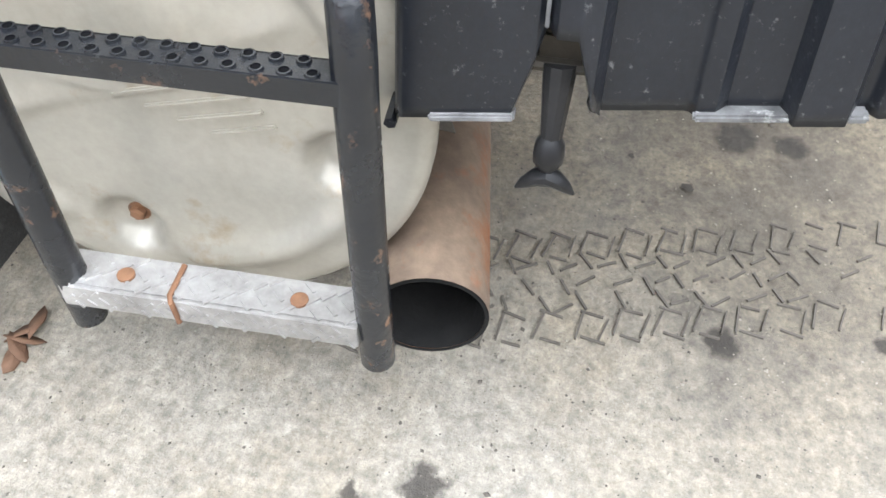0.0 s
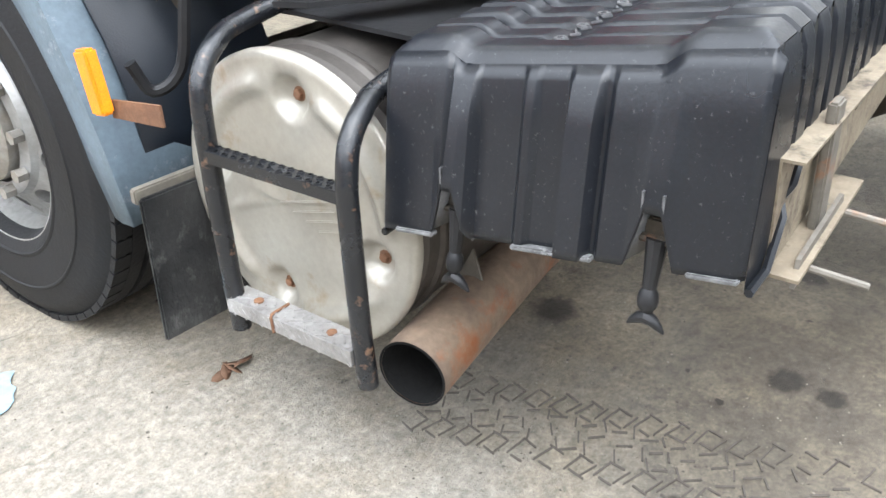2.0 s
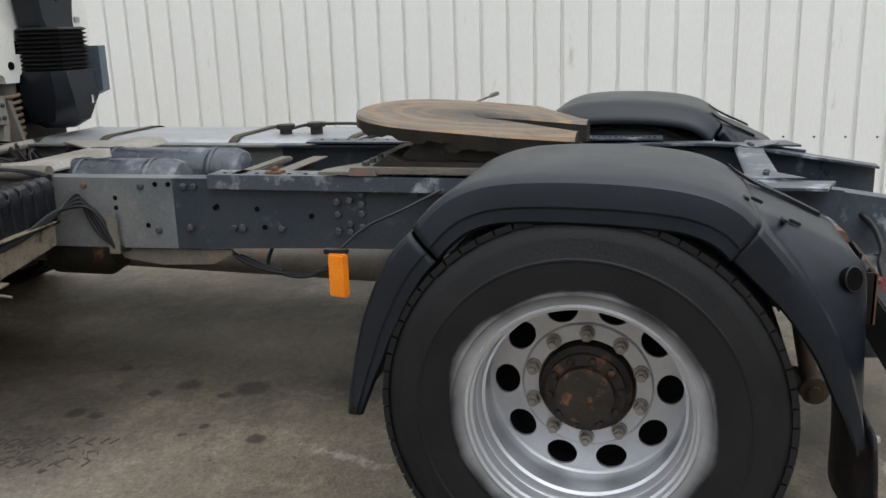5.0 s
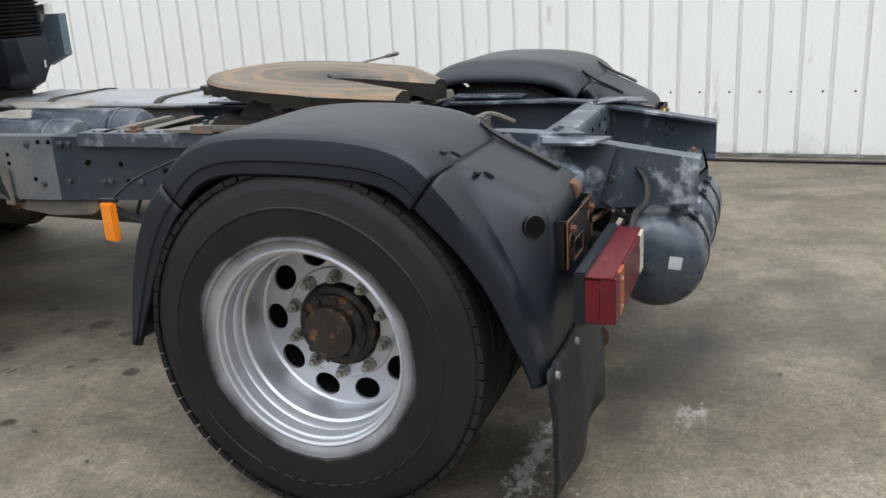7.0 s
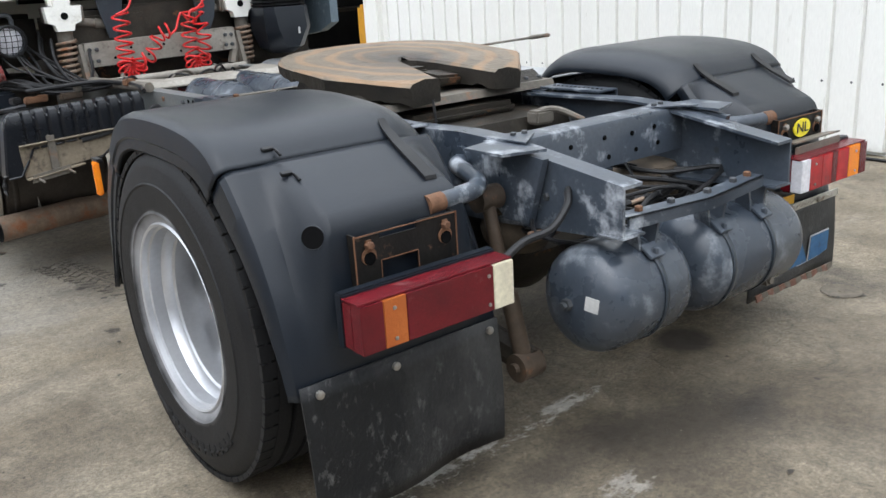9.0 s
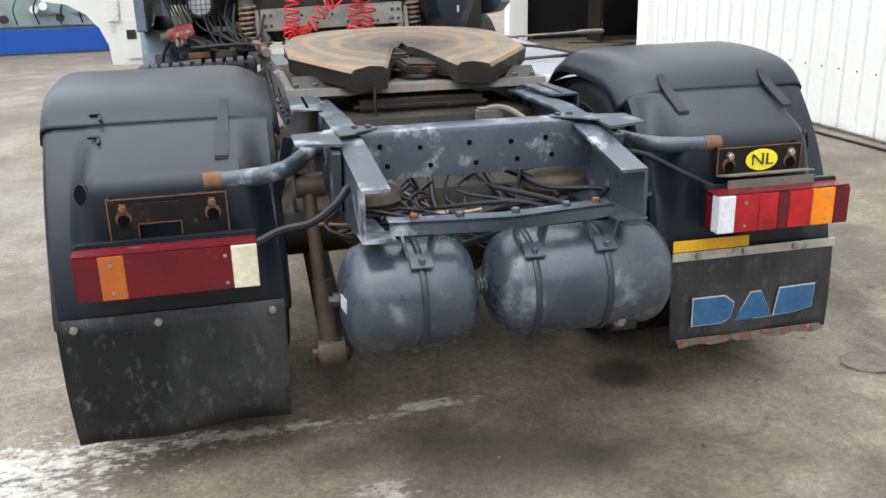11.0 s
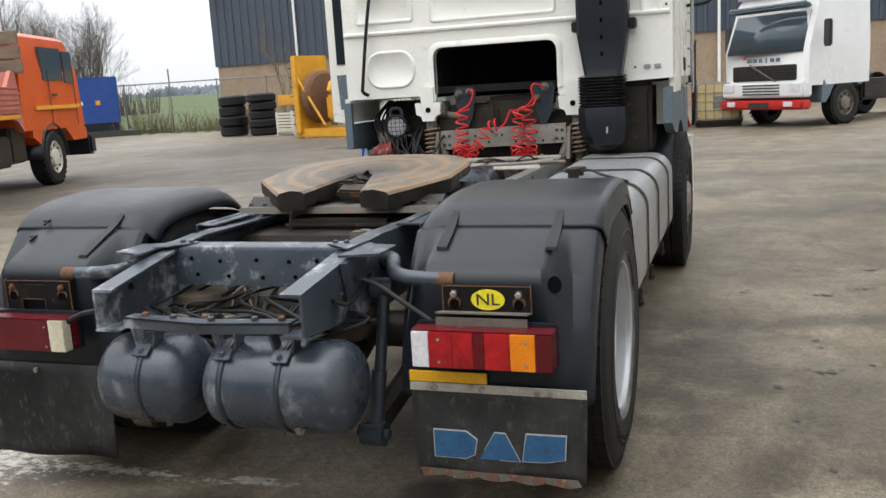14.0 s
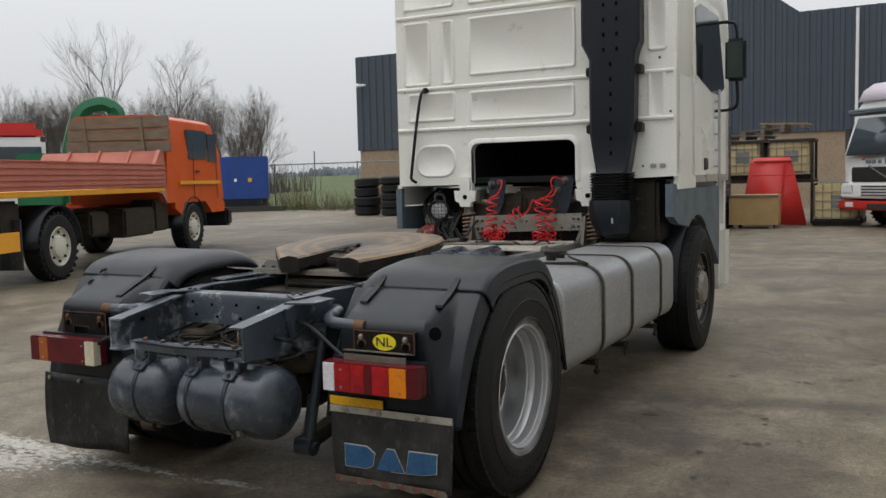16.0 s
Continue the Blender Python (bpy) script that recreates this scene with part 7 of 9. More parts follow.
prism(bm, [(-1.1, 2.78), (-0.7, 2.6), (-0.66, 2.5), (-0.75, 2.48), (-1.08, 2.72)], "z", 0.83, 0.84)
prism(bm, [(-1.05, 2.42), (-0.6, 2.42), (-0.6, 2.9), (-1.0, 2.9)], "z", 0.79, 0.798)
part("mounting_plate", bm, M_RUBHOSE, truck)

# battery cover: ribbed lid, tilted a little forward
bc = new("battery_cover")
bc.parent = truck
tagged(bc, "ribbed black plastic battery cover with rubber latches")
BX0, BX1, BY0, BY1 = -1.163, -0.54, 1.945, 2.465


def tilt(p):
    return (p[0], p[1], p[2] - 0.145 * (p[1] - BY0) + 0.05 * (p[0] - BX0))


bm = bm_new()
nx = 230
def rib_of(x):
    """0 between the ribs, 1 on a rib."""
    u = (x - BX0 - 0.062) / 0.056
    f = u - math.floor(u)
    q = min(1.0, max(0.0, (0.5 - abs(f - 0.5) - 0.05) / 0.17))
    return 1.0 if x < BX0 + 0.062 else q * q * (3 - 2 * q)


def top_h(x, y):
    """Height of the lid: low ribs across it that rise into blunt teeth along both edges."""
    e = min(y - BY0, BY1 - y)
    k = min(1.0, max(0.0, (0.125 - e) / 0.035))
    k = k * k * (3 - 2 * k)
    rib = rib_of(x) * (0.008 + 0.018 * k)
    mid = (BY0 + BY1) / 2 + 0.03
    if abs(y - mid) < 0.03 and x > BX0 + 0.05:
        rib *= max(0, abs(y - mid) - 0.012) / 0.018
    e = min(e, x - BX0)
    return 0.884 + rib - (0.0 if e > 0.018 else (0.018 - e) * 0.9)


ys_ = [BY0, BY0 + 0.006, BY0 + 0.012, BY0 + 0.02] + list(np.linspace(BY0 + 0.04, BY1 - 0.04, 34)) + [BY1 - 0.02, BY1 - 0.012, BY1 - 0.006, BY1]
xs_ = [BX0, BX0 + 0.006, BX0 + 0.013, BX0 + 0.02] + list(np.linspace(BX0 + 0.03, BX1, nx))
grid = [[bm.verts.new(tilt((x, y, top_h(x, y)))) for x in xs_] for y in ys_]
for a, b in zip(grid, grid[1:]):
    for k in range(len(xs_) - 1):
        bm.faces.new((a[k], a[k + 1], b[k + 1], b[k]))
part("lid", bm, M_BOX, bc, angle=50)
# rear and front sides, ribs running down
for yy, sg in ((BY0, -1), (BY1, 1)):
    bm = bm_new()
    loops = []
    for x in xs_:
        d = 0.01 * (rib_of(x) - 0.2)
        zb = 0.622 + 0.113 * min(1.0, max(0.0, (x - BX0 - 0.035) / 0.05)) + 0.018 * max(0.0, x - BX0)
        h = top_h(x, yy)
        out = 0.037 * max(0.0, 1 - (x - BX0) / 0.07)
        loops.append([tilt((x - out * q, yy + sg * (0.004 + d * k), z)) for q, k, z in ((0, -0.3, h), (0.1, 0.6, h - 0.02), (0.3, 1, h - 0.06), (1, 1, zb))])
    rings(bm, loops, closed=False)
    sd_ = part("side", bm, M_BOX, bc, angle=50)
    bm = bm_new()
    tube(bm, [Vector(lp[-1]) + Vector((0, sg * 0.006, 0)) for lp in loops[::3]], 0.006, 6)
    part("side_lip", bm, M_BOX, sd_)
# outer face with flutes, a flanged lower edge and two latch notches
M_NOTCH = mat("worn_notch_edge", (0.04, 0.041, 0.043), (0.14, 0.14, 0.142), 0.45, scale=40, bump=0.2)
LATCH = ((2.349, 0.66), (2.048, 0.7))
bm = bm_new()
loops = []
for k in range(261):
    y = BY0 - 0.012 + (BY1 - BY0 + 0.024) * k / 260
    d = 0.0
    for c, w, q in ((2.03, 0.096, 0.009), (2.158, 0.026, 0.018), (2.236, 0.014, 0.008), (2.338, 0.024, 0.018), (2.42, 0.06, 0.009)):
        d = max(d, q * min(1, max(0, (w - abs(y - c)) / 0.008)))
    low = 0.637
    for c, z in LATCH:
        q = abs(y - c)
        if q < 0.04:
            low = max(low, z + 0.145 * (y - BY0) - 0.004 - max(0, q - 0.012) * 3.6)
    h = top_h(BX0, y)
    loops.append([tilt((BX0, y, h)), tilt((BX0 - 0.006 - d * 0.5, y, h - 0.02)), tilt((BX0 - 0.012 - d, y, h - 0.07)), tilt((BX0 - 0.036 - d, y, low + 0.012)), tilt((BX0 - 0.037 - d, y, low))])
rings(bm, loops, closed=False)
shell(part("face", bm, M_BOX, bc, angle=40), 0.004)
M_EDGE = mat("scuffed_edge", (0.03, 0.03, 0.031), (0.2, 0.2, 0.2), 0.5, scale=22, bump=0.3, wear=(0.5, 0.5, 0.49), amount=0.14, wscale=26)
bm = bm_new()
mid_ = (BY0 + BY1) / 2 + 0.03
for k in range(34):
    x = BX0 + 0.06 + 0.0145 * k
    q = 0.006 * (1 if k % 2 else -1)
    box(bm, tilt((x, mid_ + q * 0.5, 0.887)), (0.016, 0.003, 0.004), (0, 0, 38 if k % 2 else -38), 0.001)
    if k % 4 == 1:
        lathe(bm, [(0.009, 0.0), (0.009, 0.003), (0.006, 0.003), (0.006, 0.0)], tilt((x, mid_ + q * 1.6, 0.8855)), "z", 10, full=False)
part("seam_bead", bm, M_NOTCH, bc, "pale scuffed bead along the lid's seam")
for a, b in ((1.937, 2.0), (2.123, 2.246), (2.379, 2.449)):
    bm = bm_new()
    m = (a + b) / 2
    box(bm, tilt((BX0 - 0.042, m, 0.638)), (0.016, b - a, 0.007), (-8, 0, 0), 0.002)
    part("foot_lip", bm, M_EDGE, bc, "scuffed pale edge")
for c, z in LATCH:
    la = new("latch")
    la.parent = bc
    bm = bm_new()
    x = BX0 - 0.037
    for q in (-1, 1):
        box(bm, (x - 0.003, c + q * 0.013, z + 0.008), (0.01, 0.003, 0.024))
        e0, e1 = (c + q * 0.012, z - 0.004), (c + q * 0.034, z - 0.082)
        rings(bm, [[(x - 0.002, *e0), (x - 0.002, *e1)], [(x + 0.05, e0[0] - q * 0.002, e0[1]), (x + 0.05, e1[0] - q * 0.012, e1[1])]], closed=False)
    box(bm, (x + 0.01, c, z - 0.003), (0.028, 0.026, 0.004))
    shell(part("notch_rim", bm, M_NOTCH, la), 0.002)
    bm = bm_new()
    x, z = BX0 - 0.022, z + 0.017
    tube(bm, [(x, c, z - 0.065), (x - 0.006, c, z - 0.1), (x - 0.012, c, z - 0.13)], [0.014, 0.0115, 0.009], 10)
    tube(bm, [(x - 0.012, c, z - 0.128), (x - 0.013, c, z - 0.136), (x - 0.014, c, z - 0.145), (x - 0.015, c, z - 0.154), (x - 0.016, c, z - 0.162)], [0.008, 0.0125, 0.0135, 0.0125, 0.007], 12)
    tube(bm, [(x - 0.016, c - 0.025, z - 0.187), (x - 0.016, c - 0.018, z - 0.18), (x - 0.017, c - 0.009, z - 0.172), (x - 0.017, c, z - 0.168), (x - 0.017, c + 0.009, z - 0.172), (x - 0.016, c + 0.018, z - 0.18), (x - 0.016, c + 0.025, z - 0.187)], [0.0015, 0.0055, 0.008, 0.01, 0.008, 0.0055, 0.0015], 10)
    part("pull", bm, M_RUBHOSE, la, "black rubber pull with a T-shaped end")
    bm = bm_new()
    box(bm, (x + 0.018, c, z - 0.055), (0.035, 0.04, 0.03), bevel=0.003)
    bar(bm, (x, c - 0.022, z - 0.068), (x, c + 0.022, z - 0.068), 0.006, 8)
    part("hook", bm, M_GREASE, la)
# battery tray
M_TRAY = mat("chipped_tray_paint", (0.26, 0.22, 0.16), (0.15, 0.12, 0.085), 0.6, 0.1, scale=11, bump=0.5, wear=(0.035, 0.026, 0.02), amount=0.2, wscale=16)
tr = new("battery_tray")
tr.parent = truck
tagged(tr, "dirty rust-spotted steel battery tray")
bm = bm_new()
prism(bm, [(-1.13, 0.617), (-1.135, 0.76), (-0.6, 0.785), (-0.575, 0.775), (-0.58, 0.7), (-0.64, 0.688), (-0.87, 0.65)], "y", 1.93, 1.937)
part("tray_wall", bm, M_TRAY, tr)
for nm_, c_, d_, r_ in (("top_flange", (-0.865, 1.92, 0.774), (0.54, 0.03, 0.004), (0, -2.6, 0)), ("lower_flange", (-1.0, 1.915, 0.627), (0.26, 0.045, 0.005), (0, -7, 0)), ("tray_floor", (-0.84, 2.2, 0.69), (0.5, 0.5, 0.01), (0, -5, 0))):
    bm = bm_new()
    box(bm, c_, d_, r_)
    part(nm_, bm, M_TRAY, tr)
bm = bm_new()
box(bm, (-1.0, 1.915, 0.705), (0.035, 0.014, 0.18), bevel=0.003)
prism(bm, [(-1.113, 0.592), (-1.104, 0.628), (-0.94, 0.65), (-0.93, 0.615)], "y", 1.9, 1.906)
part("strap_bar", bm, M_DIRTY, tr)
for x, z in ((-1.085, 0.612), (-0.95, 0.632)):
    bm = bm_new()
    bar(bm, (x, 1.92, z), (x + 0.008, 1.825, z - 0.01), 0.005, 8)
    part("stud", bm, M_DIRTY, tr)
for k in range(4):
    bm = bm_new()
    d = 0.012 * (k - 1.5)
    tube(bm, bent([(-0.86, 1.928, 0.742 + 0.003 * k), (-0.74, 1.922, 0.762 + 0.003 * k), (-0.6, 1.91, 0.805 + 0.004 * k), (-0.51, 1.89 - 0.3 * d, 0.842 - d), (-0.485, 1.865 - d, 0.83 - d), (-0.479, 1.83 - 1.3 * d, 0.765), (-0.479, 1.795 - 0.8 * d, 0.705), (-0.474, 1.765, 0.672 - 0.4 * d), (-0.44, 1.73, 0.655)], 6), 0.0078, 8)
    part("cable_loom", bm, M_RUBHOSE, truck, "black cable loom clipped to the rail")
bm = bm_new()
box(bm, (-0.478, 1.768, 0.72), (0.008, 0.045, 0.15), bevel=0.002)
prism(bm, [(1.78, 0.655), (1.76, 0.62), (1.6, 0.6), (1.4, 0.61), (1.32, 0.65), (1.32, 0.665)], "x", -0.44, -0.43)
part("hanger_plate", bm, M_DIRTY, truck)
bm = bm_new()
tube(bm, bent([(-0.42, 1.35, 0.66), (-0.43, 1.25, 0.61), (-0.43, 1.1, 0.585), (-0.42, 0.98, 0.6), (-0.42, 0.93, 0.64), (-0.42, 0.95, 0.69)], 6), 0.009, 8)
tube(bm, bent([(-0.42, 1.3, 0.64), (-0.43, 1.16, 0.59), (-0.43, 1.05, 0.578), (-0.41, 0.96, 0.62), (-0.41, 0.94, 0.69)], 6), 0.008, 8)
tube(bm, bent([(-0.4, 1.18, 0.68), (-0.41, 1.2, 0.61), (-0.42, 1.14, 0.59)], 6), 0.007, 8)
part("hose", bm, M_RUBHOSE, truck)
bm = bm_new()
lathe(bm, [(0.0, 2.0), (0.08, 2.01), (0.11, 2.06), (0.11, 2.3), (0.0, 2.35)], (-0.1, 0, 0.56), "y", 24, full=False)
part("brake_cylinder", bm, M_GREASE, truck)
# ---- surroundings ----
M_CLAD = mat("blue_grey_cladding", (0.045, 0.06, 0.082), (0.055, 0.07, 0.092), 0.5, scale=0.3, bump=0.05, grain=0.2)
M_BRICKT = mat("tan_brick", (0.33, 0.25, 0.17), (0.27, 0.2, 0.14), 0.8, scale=2, bump=0.3, bscale=12)
M_ORANGE = mat("orange_paint", (0.62, 0.1, 0.018), (0.54, 0.08, 0.016), 0.35, scale=2, bump=0.03, grain=0.3)
M_BED = mat("faded_red_paint", (0.5, 0.17, 0.12), (0.42, 0.13, 0.09), 0.5, scale=3, bump=0.1, wear=(0.3, 0.22, 0.18), amount=0.05, wscale=6)
M_YBAND = mat("orange_yellow_paint", (0.8, 0.38, 0.03), (0.7, 0.3, 0.03), 0.45, scale=3, bump=0.05)
M_WOOD = mat("weathered_boards", (0.2, 0.165, 0.125), (0.13, 0.105, 0.08), 0.8, scale=3, bump=0.3, bscale=30, stretch=(1, 1, 4))
M_CRATE = mat("plywood", (0.42, 0.28, 0.12), (0.34, 0.22, 0.1), 0.7, scale=3, bump=0.1)
M_MYEL = mat("machine_yellow", (0.68, 0.34, 0.02), (0.55, 0.26, 0.02), 0.45, scale=3, bump=0.1, wear=(0.2, 0.12, 0.06), amount=0.05)
M_BLUE = mat("signal_blue", (0.008, 0.075, 0.36), (0.008, 0.06, 0.29), 0.4, scale=2, bump=0.03, grain=0.3)
M_BLUE2 = mat("blue_steel", (0.015, 0.06, 0.26), (0.012, 0.045, 0.2), 0.45, scale=2, bump=0.03, grain=0.3)
M_ENG = mat("grey_green_engine", (0.28, 0.34, 0.32), (0.2, 0.25, 0.24), 0.45, scale=5, bump=0.1)
M_GREEN = mat("crane_green", (0.015, 0.14, 0.06), (0.012, 0.1, 0.045), 0.4, scale=3, bump=0.05)
M_SIGRED = mat("signal_red", (0.55, 0.03, 0.025), (0.45, 0.025, 0.02), 0.4, scale=3, bump=0.05)
M_PALE = mat("lorry_white", (0.78, 0.78, 0.77), (0.7, 0.7, 0.69), 0.3, scale=2, bump=0.02, grain=0.25)
M_IBC = mat("yellowed_plastic", (0.62, 0.5, 0.25), (0.52, 0.42, 0.22), 0.4, scale=2, bump=0.03)
M_IBCW = mat("milky_plastic", (0.6, 0.58, 0.5), (0.52, 0.5, 0.42), 0.4, scale=2, bump=0.03)
M_BARK = mat("winter_bark", (0.115, 0.098, 0.085), (0.085, 0.073, 0.064), 0.9, scale=2, bump=0.2)
M_GRASS = mat("winter_grass", (0.078, 0.115, 0.03), (0.06, 0.08, 0.026), 0.9, scale=0.15, bump=0.5, bscale=3)
M_WEED = mat("dry_weeds", (0.2, 0.15, 0.09), (0.12, 0.1, 0.06), 0.9, scale=2, bump=0.2)
M_WEEDG = mat("green_weeds", (0.09, 0.13, 0.03), (0.06, 0.09, 0.025), 0.9, scale=2, bump=0.2)
M_LILAC = mat("lilac_paint", (0.5, 0.36, 0.48), (0.42, 0.3, 0.4), 0.5, scale=2)
M_PALEBL = mat("pale_blue_grey", (0.26, 0.31, 0.4), (0.22, 0.26, 0.34), 0.5, scale=2)
M_GLASS = glass("dark_windscreen", (0.05, 0.07, 0.085), 0.08)
M_GALV = mat("galvanised_wire", (0.25, 0.25, 0.24), (0.18, 0.18, 0.17), 0.5, 0.4, scale=4)

# far hall: brick plinth under ribbed dark cladding
bld = empty("warehouse", "large dark blue ribbed warehouse on a tan brick base", "building")
bm = bm_new()
box(bm, (0, 39.5, 1.45), (44.4, 10.9, 2.9))
part("plinth", bm, M_BRICKT, bld)
bm = bm_new()
pts, x = [], -22.3
while x < 22.3:
    pts += [(x, 33.99), (x + 0.2, 33.99), (x + 0.23, 33.94), (x + 0.36, 33.94), (x + 0.39, 33.99)]
    x += 0.42
def roof_z(x):
    return 7.6 if x > -1.3 or x < -14 else min(7.6 + (-1.3 - x) * 0.75, 7.6 + (x + 14) * 0.75, 9.6)
rings(bm, [[(a, b, 2.9) for a, b in pts], [(a, b, roof_z(a)) for a, b in pts]], closed=False)
part("cladding", bm, M_CLAD, bld, angle=0)
bm = bm_new()
box(bm, (0, 39.55, 5.25), (44.5, 11.0, 4.7))
part("upper_hall", bm, M_CLAD, bld)
for x in (-17.8, 0.78, 12):
    bm = bm_new()
    bar(bm, (x, 33.85, 0.0), (x, 33.85, 7.5), 0.06, 10)
    part("downpipe", bm, M_PALE, bld)
bm = bm_new()
tube(bm, bent([(-22.0, 33.95, 6.1), (-22.0, 33.6, 6.2), (-21.8, 33.5, 6.15)], 4), 0.05, 8)
box(bm, (-21.7, 33.5, 6.12), (0.5, 0.2, 0.12), bevel=0.03)
part("wall_light", bm, M_PALE, bld)
for x in (5.5, 7.3):
    bm = bm_new()
    box(bm, (x, 33.93, 4.2), (1.4, 0.06, 0.9))
    w = part("window", bm, M_GLASS, bld)
    bm = bm_new()
    for z in (3.73, 4.67):
        box(bm, (x, 33.9, z), (1.5, 0.08, 0.06))
    part("frame", bm, M_PALE, w)

# fence, verge and field
bm = bm_new()
rows_ = [[bm.verts.new((x, y, 0.03 + max(0, (y - 60) * 0.012))) for x in (-600, -120, -60, -22.5)] for y in (31.5, 60, 120, 300, 600)]
for a, b in zip(rows_, rows_[1:]):
    for k in range(3):
        bm.faces.new((a[k], a[k + 1], b[k + 1], b[k]))
me = mesh_of("field", bm, M_GRASS, 0)
tagged(new("field", me), "flat green winter grass field behind the fence", "field", kind="structure")
fen = empty("fence", "grey wire mesh fence on thin steel posts", "fence", kind="structure")
for k in range(14):
    bm = bm_new()
    x = -44 + 2.55 * k
    bar(bm, (x, 32, 0), (x, 32, 2.35 if k != 8 else 2.9), 0.035, 8)
    part("post", bm, M_GALV, fen)
bm = bm_new()
bar(bm, (-45, 32, 2.28), (-10.5, 32, 2.28), 0.03, 8)
part("top_rail", bm, M_GALV, fen)
bm = bm_new()
for k in range(115):
    x = -45 + 0.3 * k
    for sg in (-1, 1):
        tube(bm, [(x, 32, 0.05), (x + sg * 2.2, 32, 2.25)], 0.003, 3, False)
tagged(part("wire_mesh", bm, M_GALV, fen), kind="stuff")
rnd = random.Random(5)
def weeds(name, spots, mat_, label, hmin, hmax, n=9):
    bm = bm_new()
    for x, y, s in spots:
        for _ in range(n):
            a, h = rnd.uniform(0, 6.28), rnd.uniform(hmin, hmax) * s
            px, py = x + rnd.uniform(-0.3, 0.3) * s, y + rnd.uniform(-0.25, 0.25) * s
            lx, ly = math.cos(a) * h * 0.3, math.sin(a) * h * 0.3
            tube(bm, [(px, py, 0), (px + lx * 0.4, py + ly * 0.4, h * 0.6), (px + lx, py + ly, h)], [0.012 * s, 0.008 * s, 0.002], 3, False)
            for q in range(3):
                t = rnd.uniform(0.3, 0.9)
                c = Vector((px + lx * t, py + ly * t, h * t))
                d = Vector((rnd.uniform(-1, 1), rnd.uniform(-1, 1), rnd.uniform(0, 1))) * 0.2 * h
                tube(bm, [c, c + d], [0.006 * s, 0.002], 3, False)
    tagged(solid(name, bm, mat_, label, "weeds", kind="stuff", angle=0))
weeds("dry_weeds", [(rnd.uniform(-40, -15), rnd.uniform(30.6, 32.4), rnd.uniform(0.5, 1.5)) for _ in range(200)], M_WEED, "dry brown weeds along the wire fence", 0.4, 0.95, 10)
weeds("green_weeds", [(rnd.uniform(-38, -14), rnd.uniform(29.6, 31.6), rnd.uniform(0.4, 0.9)) for _ in range(70)], M_WEEDG, "low green weeds at the yard's edge", 0.15, 0.5, 12)
weeds("wall_weeds", [(rnd.uniform(4.0, 4.5), rnd.uniform(11.4, 12.6), rnd.uniform(0.25, 0.5)) for _ in range(12)] , M_WEED, "small dry weeds round the foot of a gate post", 0.1, 0.28, 8)


def bare_tree(seed, h, spread=0.32, depth=6):
    """A leafless tree: trunk, limbs and many twigs."""
    r = random.Random(seed)
    trunk, crown = bm_new(), bm_new()
    def grow(p, d, ln, rad, lvl):
        q = p + d * ln
        mid = p + d * ln * 0.5 + Vector((r.uniform(-1, 1), r.uniform(-1, 1), 0)) * ln * 0.04
        tube(trunk if lvl < 2 else crown, [p, mid, q] if lvl < 4 else [p, q], [rad, rad * 0.85, rad * 0.68] if lvl < 4 else [rad * 0.8, rad * 0.4], 6 if lvl < 2 else 3, False)
        if lvl >= depth:
            return
        n = 3 if lvl < depth - 1 else 4
        for k in range(n):
            a = r.uniform(0, 6.28)
            off = Vector((math.cos(a), math.sin(a), 0)) * spread * r.uniform(0.7, 2.2)
            nd = (d + off + Vector((0, 0, 0.12))).normalized()
            s = p + (q - p) * r.uniform(0.45, 1.0)
            grow(s if k else q, nd, ln * r.uniform(0.6, 0.85), rad * (0.66 if k == 0 else 0.5), lvl + 1)
    grow(Vector((0, 0, 0)), Vector((0, 0, 1)), h * 0.3, h * 0.0095, 0)
    return trunk, crown


protos = []
for sd, h, sp in ((1, 15, 0.3), (2, 12, 0.42), (3, 10, 0.5), (7, 14, 0.34)):
    t = empty("tree", "tall bare winter tree with fine twigs", "tree", "bare trees behind the field")
    a, b = bare_tree(sd, h, sp)
    part("trunk", a, M_BARK, t, angle=0)
    part("crown", b, M_BARK, t, angle=0)
    protos.append(t)
rnd = random.Random(9)
spots = [(-55.6, 48, 0, 1.04), (-49.4, 48, 3, 0.98), (-58, 50, 1, 0.9), (-62, 47, 2, 1.0), (-46.5, 50, 2, 0.85)]
for k in range(330):
    d = rnd.uniform(0, 1)
    spots.append((-44 - 60 * d + rnd.uniform(-3, 3), 66 - 18 * d + rnd.uniform(-4, 6), rnd.randrange(4), rnd.uniform(0.55, 0.85) * (0.62 + 0.38 * min(1.0, d * 3.5))))
used = [False] * 4
for x, y, k, s in spots:
    if x > -40.5 - 0.783 * (y - 48):
        continue
    m = Matrix.Translation((x, y, 0)) @ Matrix.Rotation(rnd.uniform(0, 6.28), 4, "Z") 
    if not used[k]:
        protos[k].matrix_world = m
        used[k] = s
    else:
        protos[k].scale = (s, s, s)
        copy_thing(protos[k], m)
for t, s in zip(protos, used):
    t.scale = (s, s, s)
# a thin young tree at the hall's corner
t = empty("sapling", "thin bare young tree beside the warehouse wall", "tree")
a, b = bare_tree(12, 5.2, 0.3, 5)
part("trunk", a, M_WEED, t, angle=0)
part("crown", b, M_WEED, t, angle=0)
t.matrix_world = pose(-16.6, 30.0, 0)
# undergrowth and far woods
bm = bm_new()
rnd = random.Random(2)
